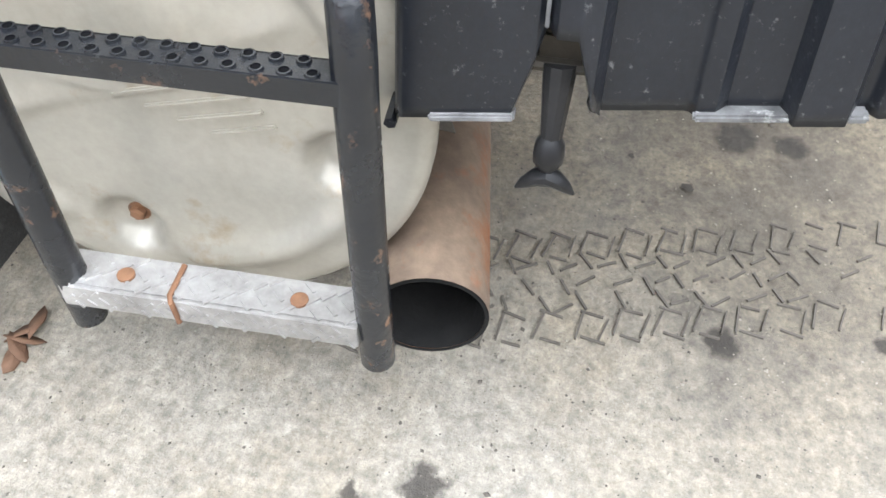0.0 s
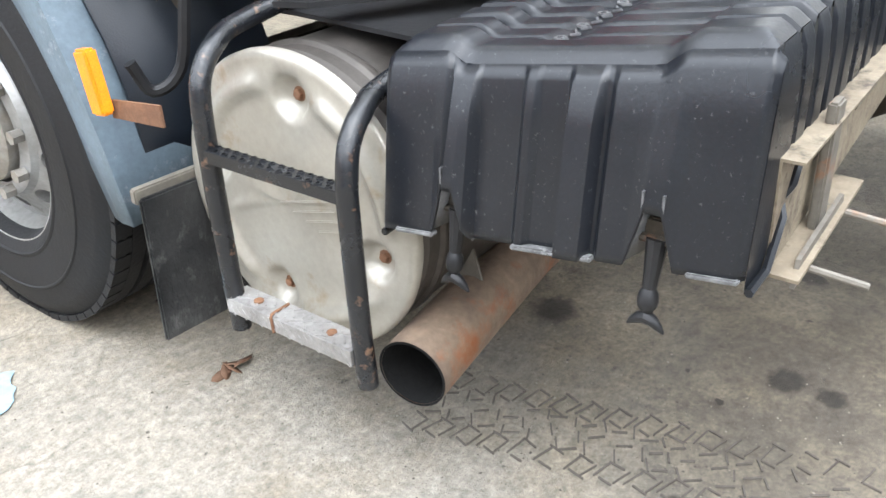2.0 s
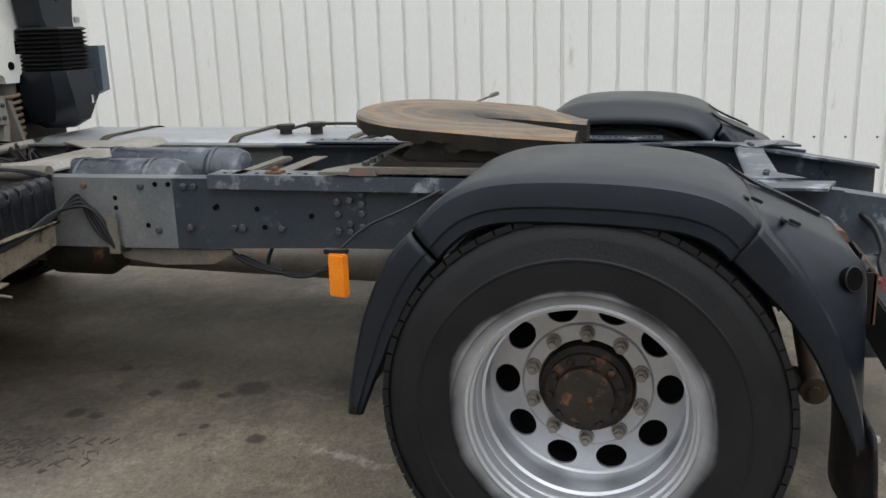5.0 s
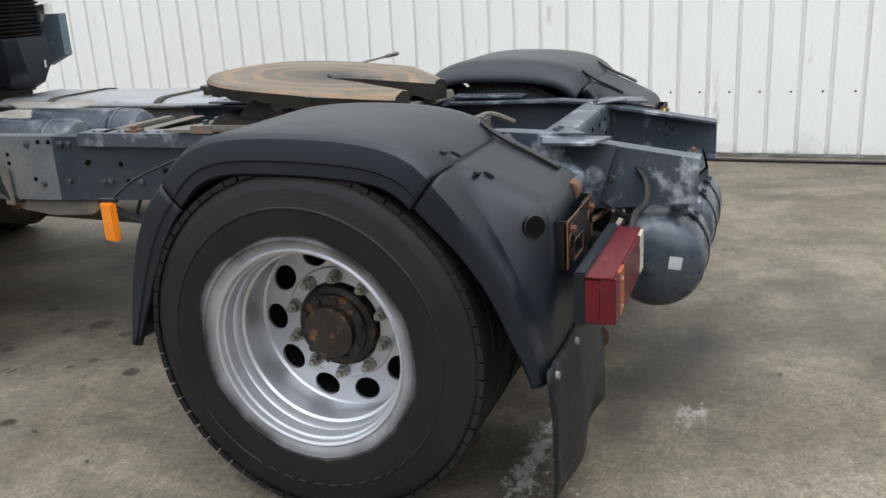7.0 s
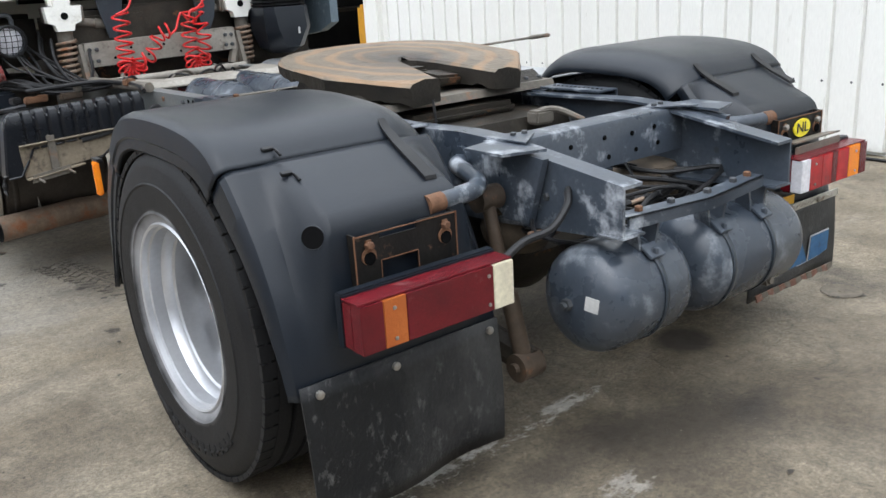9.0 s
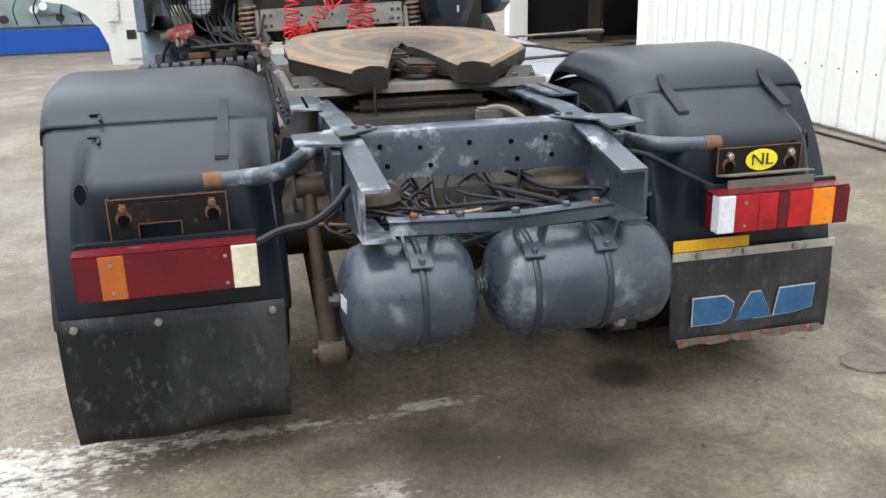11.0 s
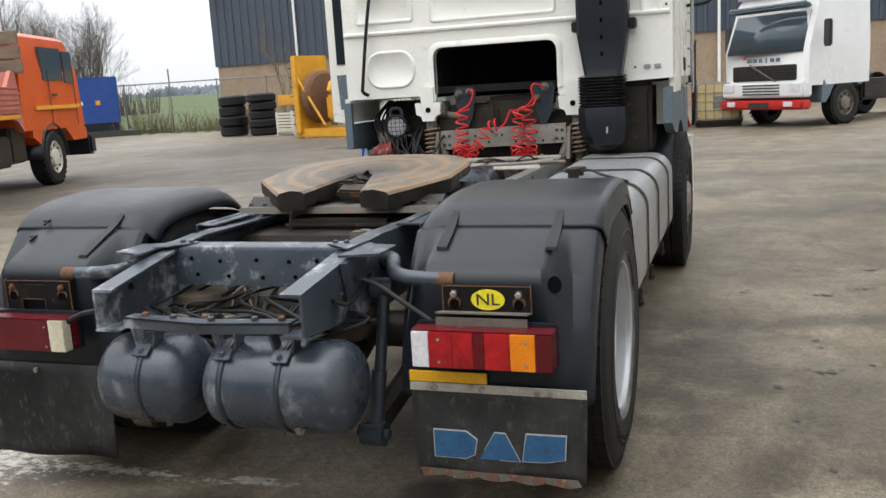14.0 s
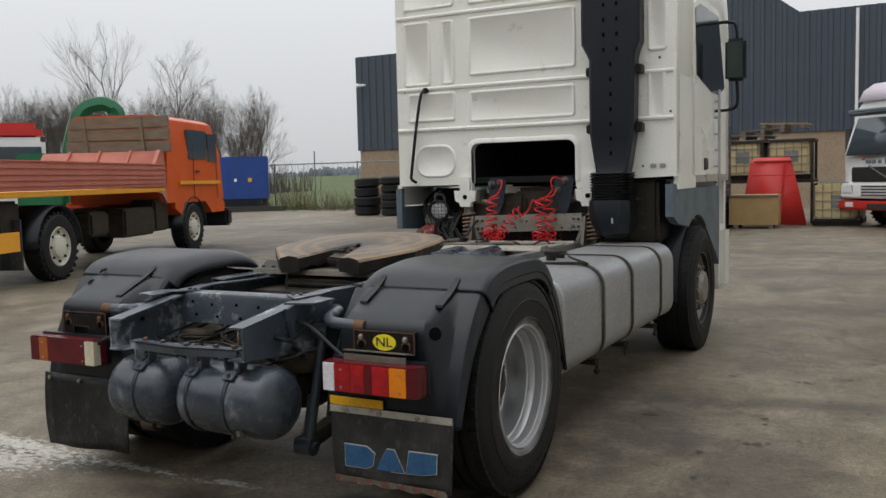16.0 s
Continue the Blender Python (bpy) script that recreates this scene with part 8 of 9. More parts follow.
for k in range(4500):
    d = rnd.random()
    x, y = -58 - 58 * d + rnd.uniform(-2, 2), 70 - 20 * d + rnd.uniform(-5, 8)
    h = rnd.uniform(1.2, 3.8)
    a = rnd.uniform(-0.5, 0.5)
    tube(bm, [(x, y, 0), (x + a * h * 0.3, y, h * 0.6), (x + a * h * 0.6, y, h)], [0.05, 0.035, 0.008], 3, False)
solid("undergrowth", bm, M_BARK, "dense bare undergrowth below the trees", "undergrowth", kind="stuff", angle=0)
# pale blue-grey puts the haze of distance into the woods' colour
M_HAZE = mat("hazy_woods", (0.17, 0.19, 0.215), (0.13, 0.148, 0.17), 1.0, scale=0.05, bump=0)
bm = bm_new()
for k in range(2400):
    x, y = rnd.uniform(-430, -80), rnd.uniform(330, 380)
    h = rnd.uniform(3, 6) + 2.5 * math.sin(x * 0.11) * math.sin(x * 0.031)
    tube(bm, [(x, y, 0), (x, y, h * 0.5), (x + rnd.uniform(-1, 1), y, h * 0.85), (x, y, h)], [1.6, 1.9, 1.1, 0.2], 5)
solid("far_woods", bm, M_HAZE, "distant winter woods on the horizon, haze painted in pale blue", "woods", kind="stuff", angle=80)


# ---- loose things in the yard ----
def tyre_thing(x, y, z, R=0.5, w=0.28, tilt_=(0, 0)):
    bm = bm_new()
    lathe(bm, [(R * 0.56, 0.03), (R * 0.58, 0.0), (R * 0.8, -0.01), (R * 0.93, 0.02), (R, 0.05), (R, w / 2 - 0.01), (R - 0.012, w / 2), (R, w / 2 + 0.01), (R, w - 0.05), (R * 0.93, w - 0.02), (R * 0.8, w + 0.01), (R * 0.58, w), (R * 0.56, w - 0.03), (R * 0.56, 0.03)], (0, 0, 0), "z", 32, full=False)
    ob = solid("tyre", bm, M_RUBBER, "worn black lorry tyre lying in a stack", "tyre", "stacked tyres")
    ob.matrix_world = pose(x, y, z, tilt_[0], tilt_[1], 0)
for (x, y), n, w in (((-16.6, 26.0), 4, 0.36), ((-15.15, 25.7), 5, 0.29)):
    z = 0.012
    for k in range(n):
        tyre_thing(x + 0.05 * math.sin(3 * k), y, z, 0.52 + 0.03 * math.sin(2 * k), w, (2 * math.sin(k), 2.0 * math.cos(k) if k > 2 else 0))
        z += w + 0.012
cr = empty("mesh_crate", "pale steel crate with green-stained mesh sides", "crate")
bm = bm_new()
for x in (-0.45, 0.45):
    for y in (-0.35, 0.35):
        box(bm, (x, y, 0.42), (0.06, 0.06, 0.84))
box(bm, (0, 0, 0.16), (0.9, 0.7, 0.05))
part("crate_frame", bm, M_IBCW, cr)
for k in range(6):
    bm = bm_new()
    box(bm, (0, -0.36, 0.22 + 0.11 * k), (0.94, 0.02, 0.07))
    part("slat", bm, M_IBCW, cr)
cr.matrix_world = pose(-13.55, 25.0, 0, 0, 0, -20)

# yellow engine set
ym = empty("engine_set", "big yellow diesel engine set on a steel skid", "machine")
for nm, c, s_, r_ in (("skid", (0, 0, 0.15), (3.0, 1.3, 0.3), 0.03), ("end_frame", (-1.3, 0, 1.4), (0.25, 1.5, 2.5), 0.03), ("engine_block", (0.5, 0, 0.95), (1.7, 0.8, 0.8), 0.08), ("head", (0.5, 0, 1.5), (1.6, 0.5, 0.4), 0.08), ("arm", (-1.9, -0.2, 1.25), (1.3, 0.3, 0.35), 0.03), ("radiator", (1.45, 0, 1.3), (0.2, 1.3, 1.6), 0.03)):
    bm = bm_new()
    box(bm, c, s_, bevel=r_)
    part(nm, bm, M_MYEL, ym)
bm = bm_new()
lathe(bm, [(0.0, -0.2), (0.75, -0.2), (0.85, -0.12), (0.85, 0.12), (0.75, 0.2), (0.0, 0.2)], (-0.85, 0, 1.3), "x", 40, full=False)
part("flywheel", bm, M_RUST, ym, "big rusty flywheel cover")
bm = bm_new()
bar(bm, (-1.1, -0.8, 1.9), (-0.1, -0.75, 0.4), 0.04, 8)
part("brace", bm, M_MYEL, ym)
for k in range(7):
    bm = bm_new()
    box(bm, (-1.44, -0.2, 0.45 + 0.3 * k), (0.06, 1.2, 0.03))
    part("rung", bm, M_GREASE, ym)
for k in range(5):
    bm = bm_new()
    bar(bm, (-0.1 + 0.3 * k, -0.45, 1.45), (-0.1 + 0.3 * k, -0.3, 1.75), 0.09, 10)
    part("cylinder_cover", bm, M_MYEL, ym)
for x, z, m in ((0.3, 0.75, M_RUST), (0.8, 0.8, M_IBCW), (1.1, 1.1, M_GREASE)):
    bm = bm_new()
    box(bm, (x, -0.45, z), (0.25, 0.12, 0.3), bevel=0.02)
    part("fitting", bm, m, ym)
ym.matrix_world = pose(-10.7, 23.1, 0, 0, 0, -16)

# engine on a blue skid
es = empty("test_engine", "grey-green ship engine on a bright blue skid", "machine")
bm = bm_new()
prism(bm, [(-0.5, 0.03), (-0.5, 0.42), (-0.46, 0.42), (-0.46, 0.38), (-0.1, 0.38), (-0.1, 0.42), (0.6, 0.42), (0.6, 0.03)], "x", -1.75, 1.85)
part("skid", bm, M_BLUE, es)
bm = bm_new()
box(bm, (0.0, 0, 0.015), (3.4, 1.0, 0.03))
part("skid_runner", bm, M_INK, es)
for nm, c, s_, r_, m in (("crankcase", (0.15, 0.1, 0.95), (3.0, 0.7, 1.1), 0.06, M_ENG), ("intake", (-0.3, -0.1, 1.65), (2.4, 0.35, 0.25), 0.1, M_ENG), ("gear_case", (-1.45, 0.1, 1.1), (0.3, 0.9, 1.3), 0.1, M_ENG), ("cover", (0.4, -0.27, 0.9), (0.45, 0.08, 0.5), 0.02, M_ENG), ("cover", (1.0, -0.27, 0.9), (0.45, 0.08, 0.5), 0.02, M_ENG), ("end_panel", (-2.0, 0.6, 1.3), (0.14, 0.1, 2.6), 0.01, M_PALEBL)):
    bm = bm_new()
    box(bm, c, s_, bevel=r_)
    part(nm, bm, m, es)
for k in range(6):
    bm = bm_new()
    lathe(bm, [(0.0, -0.2), (0.14, -0.18), (0.16, 0.0), (0.14, 0.18), (0.0, 0.2)], (-1.2 + 0.5 * k, 0.0, 1.95), "z", 16, full=False)
    part("cylinder_head", bm, M_IBCW, es)
bm = bm_new()
bar(bm, (-1.7, -0.3, 1.65), (0.5, -0.32, 1.72), 0.1, 14)
part("manifold", bm, M_GALV, es)
bm = bm_new()
bar(bm, (-1.75, -0.4, 1.25), (-0.6, -0.4, 1.3), 0.05, 10)
part("green_pipe", bm, M_GREEN, es)
for x, z, m in ((-1.35, 0.55, M_MYEL), (-1.1, 0.95, M_YEL), (0.2, 0.75, M_PALE), (0.35, 0.8, M_PALE), (-0.3, 0.6, M_GREASE), (0.6, 0.6, M_GREASE)):
    bm = bm_new()
    bar(bm, (x, -0.45, z), (x, -0.35, z), 0.07, 12)
    part("fitting", bm, m, es)
rnd = random.Random(3)
for k in range(8):
    x = -1.5 + 0.35 * k
    bm = bm_new()
    tube(bm, bent([(x, -0.4, 0.5), (x + rnd.uniform(-0.2, 0.2), -0.48, 0.8), (x + rnd.uniform(-0.2, 0.3), -0.4, 1.2)], 5), 0.015, 6)
    part("hose", bm, rnd.choice((M_RUBHOSE, M_GREEN, M_RUBHOSE)), es)
es.matrix_world = pose(-4.15, 14.2, 0, 0, 0, 3)
bm = bm_new()
tube(bm, bent([(0, 0, 0.0), (0, 0, 0.16), (-0.03, 0, 0.26), (-0.1, -0.02, 0.33)], 5), 0.085, 16)
lathe(bm, [(0.13, 0.0), (0.13, 0.02), (0.0, 0.02)], (0, 0, 0), "z", 20, full=False)
ob = solid("pipe_elbow", bm, M_IBCW, "pale flanged pipe elbow standing on the ground", "pipe")
ob.matrix_world = pose(-5.2, 13.25, 0, 0, 0, 20)
lb = empty("lilac_cabinet", "lilac steel cabinet with a dark panel", "cabinet")
bm = bm_new()
box(bm, (0, 0, 0.37), (0.5, 0.5, 0.74), bevel=0.02)
part("body", bm, M_LILAC, lb)
bm = bm_new()
box(bm, (0.1, -0.255, 0.25), (0.14, 0.02, 0.2), bevel=0.004)
part("panel", bm, M_BLUE, lb)
lb.matrix_world = pose(-2.25, 13.05, 0, 0, 0, 5)

# ---- lorries ----
def lorry_wheel(parent, x, y, R, w, hub=M_IBCW):
    """A wheel whose axle lies along x, outer face towards +x for w > 0."""
    wh = new("wheel")
    wh.parent = parent
    s = 1 if w > 0 else -1
    a = abs(w)
    bm = bm_new()
    lathe(bm, [(R * 0.58, -a + 0.04), (R * 0.6, -a), (R * 0.9, -a), (R, -a + 0.05), (R, -0.05), (R * 0.9, 0.0), (R * 0.75, 0.008), (R * 0.6, 0.0), (R * 0.58, -0.04)], (x, y, R), "x", 40, s, full=False)
    for k in range(28):
        t = 2 * math.pi * k / 28
        box(bm, (x - s * 0.05, y + R * math.cos(t), R + R * math.sin(t)), (0.08, 0.05, 0.03), (math.degrees(t) - 90, 0, 0))
    part("tyre", bm, M_RUBBER, wh)
    bm = bm_new()
    lathe(bm, [(R * 0.6, -0.02), (R * 0.56, 0.0), (R * 0.52, -0.05), (R * 0.34, -0.06), (R * 0.3, 0.0), (R * 0.12, 0.02), (0.0, 0.02)], (x, y, R), "x", 32, s, full=False)
    part("rim", bm, hub, wh)
    for k in range(8):
        bm = bm_new()
        t = 2 * math.pi * k / 8
        dots(bm, [(x + s * -0.03, y + R * 0.43 * math.cos(t), R + R * 0.43 * math.sin(t))], R * 0.045, s * 0.02, "x")
        part("nut", bm, M_GREASE, wh)
    return wh


# orange tipper: y forward, right side at x = 0
tp = empty("tipper_lorry", "orange tipper lorry with a faded red bed and wooden boards", "lorry")
bm = bm_new()
sec = [(-1.98, 1.02), (-2.0, 2.0), (-1.93, 2.62), (-1.8, 2.7), (-0.25, 2.7), (-0.1, 2.62), (-0.01, 2.0), (-0.04, 1.02)]
def cab_slice(y, k):
    return [((x + 1.17) * (1 - 0.03 * k) - 1.17, y + (0.25 * k * max(0, (1.9 - z)) if k else 0) - (0.25 * k if z > 2.3 else 0.0), z) for x, z in sec]
rings(bm, [cab_slice(3.92, 0), cab_slice(5.4, 0), cab_slice(6.2, 0.2), cab_slice(6.75, 1)])
tc_ = part("tipper_cab", bm, M_ORANGE, tp, "orange paint with a yellow band", angle=30)
bm = bm_new()
prism(bm, [(4.3, 0.9), (4.3, 1.05), (6.75, 1.05), (6.95, 0.95), (6.95, 0.75), (6.2, 0.75), (5.85, 1.0), (4.75, 1.0), (4.62, 0.75)], "x", -2.3, -0.05)
part("wing", bm, M_ORANGE, tc_)
for y0, y1, z0, z1 in ((4.92, 5.9, 1.88, 2.46), (5.98, 6.45, 1.84, 2.42)):
    bm = bm_new()
    prism(bm, [(y0, z0), (y0, z1), (y1 - 0.03, z1), (y1, z0)], "x", -0.06, 0.004)
    part("side_window", bm, M_GLASS, tc_)
bm = bm_new()
prism(bm, [(-2.2, 1.75), (-2.15, 2.45), (-0.2, 2.45), (-0.12, 1.75)], "y", 6.74, 6.77)
part("windscreen", bm, M_GLASS, tc_)
bm = bm_new()
box(bm, (0.005, 5.5, 1.4), (0.03, 2.1, 0.07))
part("yellow_band", bm, M_YBAND, tc_)
for y in (5.15, 6.4):
    bm = bm_new()
    box(bm, (0.004, y, 1.6), (0.012, 0.012, 1.1))
    part("door_seam", bm, M_INK, tc_)
bm = bm_new()
box(bm, (0.012, 5.35, 1.62), (0.02, 0.18, 0.04))
part("door_handle", bm, M_INK, tc_)
bm = bm_new()
box(bm, (-1.17, 7.05, 0.62), (2.4, 0.3, 0.4), bevel=0.05)
part("bumper", bm, M_PLASTIC, tp)
bm = bm_new()
box(bm, (-1.17, 2.2, 0.82), (0.9, 8.4, 0.3), bevel=0.02)
for c, s_ in (((-0.35, 2.9, 0.72), (0.5, 1.2, 0.5)), ((-0.4, 1.6, 0.75), (0.45, 0.6, 0.4)), ((-0.4, 3.9, 0.8), (0.5, 0.6, 0.6)), ((-0.6, -0.9, 0.95), (0.9, 0.5, 0.5))):
    box(bm, c, s_, bevel=0.04)
part("tipper_chassis", bm, M_GREASE, tp)
for y in (5.16, 0.12):
    bm = bm_new()
    pth = [(y - 0.62 * math.cos(radians(t)), 0.5 + 0.62 * math.sin(radians(t))) for t in range(0, 181, 12)]
    rings(bm, [[(x, a, b) for x in (-0.6, -0.02)] for a, b in pth], closed=False)
    shell(part("mudguard", bm, M_PLASTIC, tp, angle=60), 0.02)
    lorry_wheel(tp, -0.03, y, 0.5, 0.32)
    lorry_wheel(tp, -2.31, y, 0.5, -0.32)
bm = bm_new()
box(bm, (-0.3, -0.85, 0.6), (0.55, 0.03, 0.7))
part("rear_flap", bm, M_FLAP, tp)
bed = new("tipper_bed")
bed.parent = tp
bm = bm_new()
box(bm, (-1.17, 0.95, 1.28), (2.4, 5.5, 0.08), bevel=0.01)
part("bed_floor", bm, M_YBAND, bed, "orange-yellow bed edge")
for x in (0.02, -2.36):
    bm = bm_new()
    box(bm, (x, 0.95, 1.54), (0.06, 5.5, 0.42), bevel=0.01)
    part("side_board", bm, M_BED, bed)
    for z in (1.4, 1.48, 1.56, 1.65, 1.74):
        bm = bm_new()
        box(bm, (x + 0.02 * (1 if x > -1 else -1), 0.95, z), (0.06, 5.5, 0.03), bevel=0.01)
        part("board_rib", bm, M_BED, bed)
bm = bm_new()
box(bm, (-1.17, -1.8, 1.58), (2.4, 0.06, 0.5), bevel=0.01)
part("tail_board", bm, M_BED, bed)
bm = bm_new()
rings(bm, [[(-0.03, 3.1, 1.42), (-2.3, 3.1, 1.42)], [(-0.03, 3.6, 2.0), (-2.3, 3.6, 2.0)], [(-0.03, 3.7, 2.0), (-2.3, 3.7, 2.0)], [(-0.03, 3.74, 1.3), (-2.3, 3.74, 1.3)]], closed=False)
shell(part("bulkhead", bm, M_BED, bed), 0.03)
bm = bm_new()
prism(bm, [(3.1, 1.3), (3.1, 1.5), (3.58, 2.02), (3.72, 2.02), (3.82, 1.0), (3.6, 1.2)], "x", -0.05, 0.02)
part("bed_cheek", bm, M_BED, bed)
for x in (-1.75, -1.15, -0.55):
    bm = bm_new()
    box(bm, (x, 3.34, 1.73), (0.05, 0.05, 0.76), (-40.8, 0, 0), 0.01)
    part("bulkhead_rib", bm, M_BED, bed)
for k in range(3):
    bm = bm_new()
    box(bm, (-0.87 + 0.02 * k, 3.74 - 0.012 * k, 2.1 + 0.222 * k), (2.06 - 0.05 * k, 0.05, 0.214), (0, 0.8 - 0.5 * k, 0), 0.01)
    part("plank", bm, M_WOOD, bed)
for x in (-1.5, -0.38):
    bm = bm_new()
    box(bm, (x, 3.69, 2.32), (0.08, 0.06, 0.66), (0, -4, 0), 0.006)
    part("stake", bm, M_WOOD, bed)
bm = bm_new()
box(bm, (0.06, -1.3, 0.66), (0.03, 0.5, 0.26))
part("rear_panel", bm, M_YBAND, tp)
ang = math.degrees(math.atan2(10.6 - 6.1, -11.15 + 9.35)) - 90
tp.matrix_world = pose(-8.8, 5.4, 0, 0, 0, ang) @ Matrix.Scale(1.05, 4)

# green loader crane behind it
gc = empty("loader_crane", "dark green folded loader crane on a steel post", "crane")
for nm, pts, r in (("mast", [(-0.25, 0, 0.0), (-0.25, 0, 1.2), (-0.15, 0, 2.3)], 0.34), ("lower_boom", [(-0.15, 0, 2.1), (0.0, 0, 2.85), (0.2, 0, 3.5)], 0.27), ("knuckle", [(0.12, 0, 3.38), (0.4, 0, 3.72), (0.85, 0, 3.84), (1.15, 0, 3.72)], 0.23), ("hanging_arm", [(1.05, 0, 3.8), (1.28, 0, 3.55), (1.26, 0, 3.1)], 0.2)):
    bm = bm_new()
    tube(bm, bent(pts, 4), r, 6)
    part(nm, bm, M_GREEN, gc, angle=30)
bm = bm_new()
bar(bm, (0.2, -0.25, 2.5), (0.5, -0.2, 3.45), 0.06, 8)
part("ram", bm, M_GALV, gc)
bm = bm_new()
box(bm, (-0.9, 0, 1.2), (1.2, 1.0, 2.4), bevel=0.05)
part("control_box", bm, M_GREEN, gc)
gc.matrix_world = pose(-18.8, 13.9, 0, 0, 0, 42)
# red lorry cab further left
rc = empty("red_lorry", "red and white lorry cab with a pale windscreen", "lorry")
bm = bm_new()
box(bm, (0, 0, 1.7), (2.4, 2.0, 2.6), bevel=0.15)
part("cab_body", bm, M_PALE, rc)
bm = bm_new()
box(bm, (0, 0, 3.15), (2.3, 1.9, 0.6), bevel=0.2)
part("roof", bm, M_SIGRED, rc)
for c, s_ in (((0, -1.01, 2.25), (2.1, 0.03, 0.9)), ((1.21, 0, 2.3), (0.03, 1.2, 0.8))):
    bm = bm_new()
    box(bm, c, s_)
    part("window", bm, M_GLASS, rc)
lorry_wheel(rc, 1.2, 0.2, 0.5, 0.3)
lorry_wheel(rc, -1.2, 0.2, 0.5, -0.3)
bm = bm_new()
box(bm, (0, 3.0, 0.8), (0.9, 6.0, 0.3))
part("chassis", bm, M_GREASE, rc)
rc.matrix_world = pose(-22.6, 14.2, 0, 0, 0, 62)
# blue power unit
bp_ = empty("generator", "bright blue enclosed generator on a black base", "generator")
bm = bm_new()
box(bm, (0, 0, 1.65), (3.6, 1.4, 2.1), bevel=0.03)
part("canopy", bm, M_BLUE2, bp_)
bm = bm_new()
box(bm, (0, 0, 0.35), (3.5, 1.3, 0.6), bevel=0.03)
part("base_tank", bm, M_PLASTIC, bp_)
for x, m, s_ in ((0.9, M_MYEL, (0.2, 0.02, 0.2)), (0.2, M_PALE, (0.12, 0.02, 0.16)), (-0.8, M_INK, (0.6, 0.02, 0.9))):
    bm = bm_new()
    box(bm, (x, -0.71, 1.55), s_)
    part("panel", bm, m, bp_)
bm = bm_new()
box(bm, (0.3, -1.0, 0.12), (4.6, 1.2, 0.24), bevel=0.02)
part("sledge", bm, M_INK, bp_)
bp_.matrix_world = pose(-27.4, 30.2, 0, 0, 0, 38)

# white lorry
M_LILACW = mat("pale_lilac_paint", (0.5, 0.42, 0.5), (0.6, 0.55, 0.6), 0.35, scale=1.2, bump=0.02, grain=0.2)
wt = empty("white_lorry", "white lorry cab with a red bumper on a bare chassis", "lorry")
bm = bm_new()
sec = [(-1.24, 0.95), (-1.25, 1.8), (-1.2, 2.9), (-1.05, 3.05), (1.05, 3.05), (1.2, 2.9), (1.25, 1.8), (1.24, 0.95)]
rings(bm, [[(x, -2.1, z) for x, z in sec], [(x, -0.6, z) for x, z in sec], [(x * 0.99, -0.25 + (0.22 if z < 1.9 else -0.15), z) for x, z in sec], [(x * 0.93, -0.05 + (0.08 if z < 1.9 else -0.35), z * 0.995) for x, z in sec]])
wc = part("lorry_cab", bm, M_PALE, wt, angle=30)
bm = bm_new()
rings(bm, [[(-1.12, 0.04, 1.72), (1.12, 0.04, 1.72)], [(-1.08, -0.3, 2.62), (1.08, -0.3, 2.62)]], closed=False)
shell(part("windscreen", bm, M_GLASS, wc), 0.03)
bm = bm_new()
prism(bm, [(-1.3, 1.75), (-1.25, 2.55), (-0.5, 2.55), (-0.3, 1.8), (-0.6, 1.7)], "x", 1.23, 1.262)
part("door_window", bm, M_GLASS, wc)
bm = bm_new()
box(bm, (0, -0.1, 2.76), (2.3, 0.26, 0.1), (20, 0, 0), 0.04)
part("sun_visor", bm, M_CABG, wc)
bm = bm_new()
rings(bm, [[(x * k, y, z) for x in (-1.15, 1.15)] for k, y, z in ((1.0, -0.32, 3.04), (0.97, -0.45, 3.3), (0.9, -0.7, 3.48), (0.88, -1.9, 3.5), (0.95, -2.05, 3.04))], closed=False)
shell(part("roof_fairing", bm, M_LILACW, wc, "pale lilac and white roof fairing", angle=40), 0.03)
bm = bm_new()
box(bm, (0, 0.03, 1.27), (1.9, 0.06, 0.36), bevel=0.02)
gr_ = part("grille", bm, M_INK, wt)
for k in range(5):
    bm = bm_new()
    box(bm, (0, 0.07, 1.14 + 0.065 * k), (1.8, 0.02, 0.02))
    part("slat", bm, M_GREASE, gr_)
bm = bm_new()
box(bm, (0, 0.075, 1.27), (0.9, 0.02, 0.03), (0, -28, 0))
part("diagonal_bar", bm, M_GALV, gr_)
bm = bm_new()
box(bm, (0, -0.02, 0.88), (2.46, 0.3, 0.36), bevel=0.04)
part("front_panel", bm, M_PALE, wt)
for x in (-0.98, 0.98):
    bm = bm_new()
    box(bm, (x, 0.13, 0.92), (0.34, 0.04, 0.2), bevel=0.02)
    part("headlamp", bm, M_LCLEAR, wt)
for k in range(4):
    bm = bm_new()
    box(bm, (0, 0.135, 0.78 + 0.07 * k), (1.1, 0.02, 0.03))
    part("air_slot", bm, M_INK, wt)
bm = bm_new()
box(bm, (0, 0.02, 0.53), (2.5, 0.36, 0.22), bevel=0.05)
bu = part("bumper", bm, M_SIGRED, wt, "red bumper")
for x in (-0.85, 0.85):
    bm = bm_new()
    box(bm, (x, 0.2, 0.55), (0.26, 0.02, 0.12), bevel=0.01)
    part("fog_lamp", bm, M_LCLEAR, bu)
bm = bm_new()
box(bm, (0, 0.205, 0.52), (0.6, 0.01, 0.13))
part("dark_panel", bm, M_INK, bu)
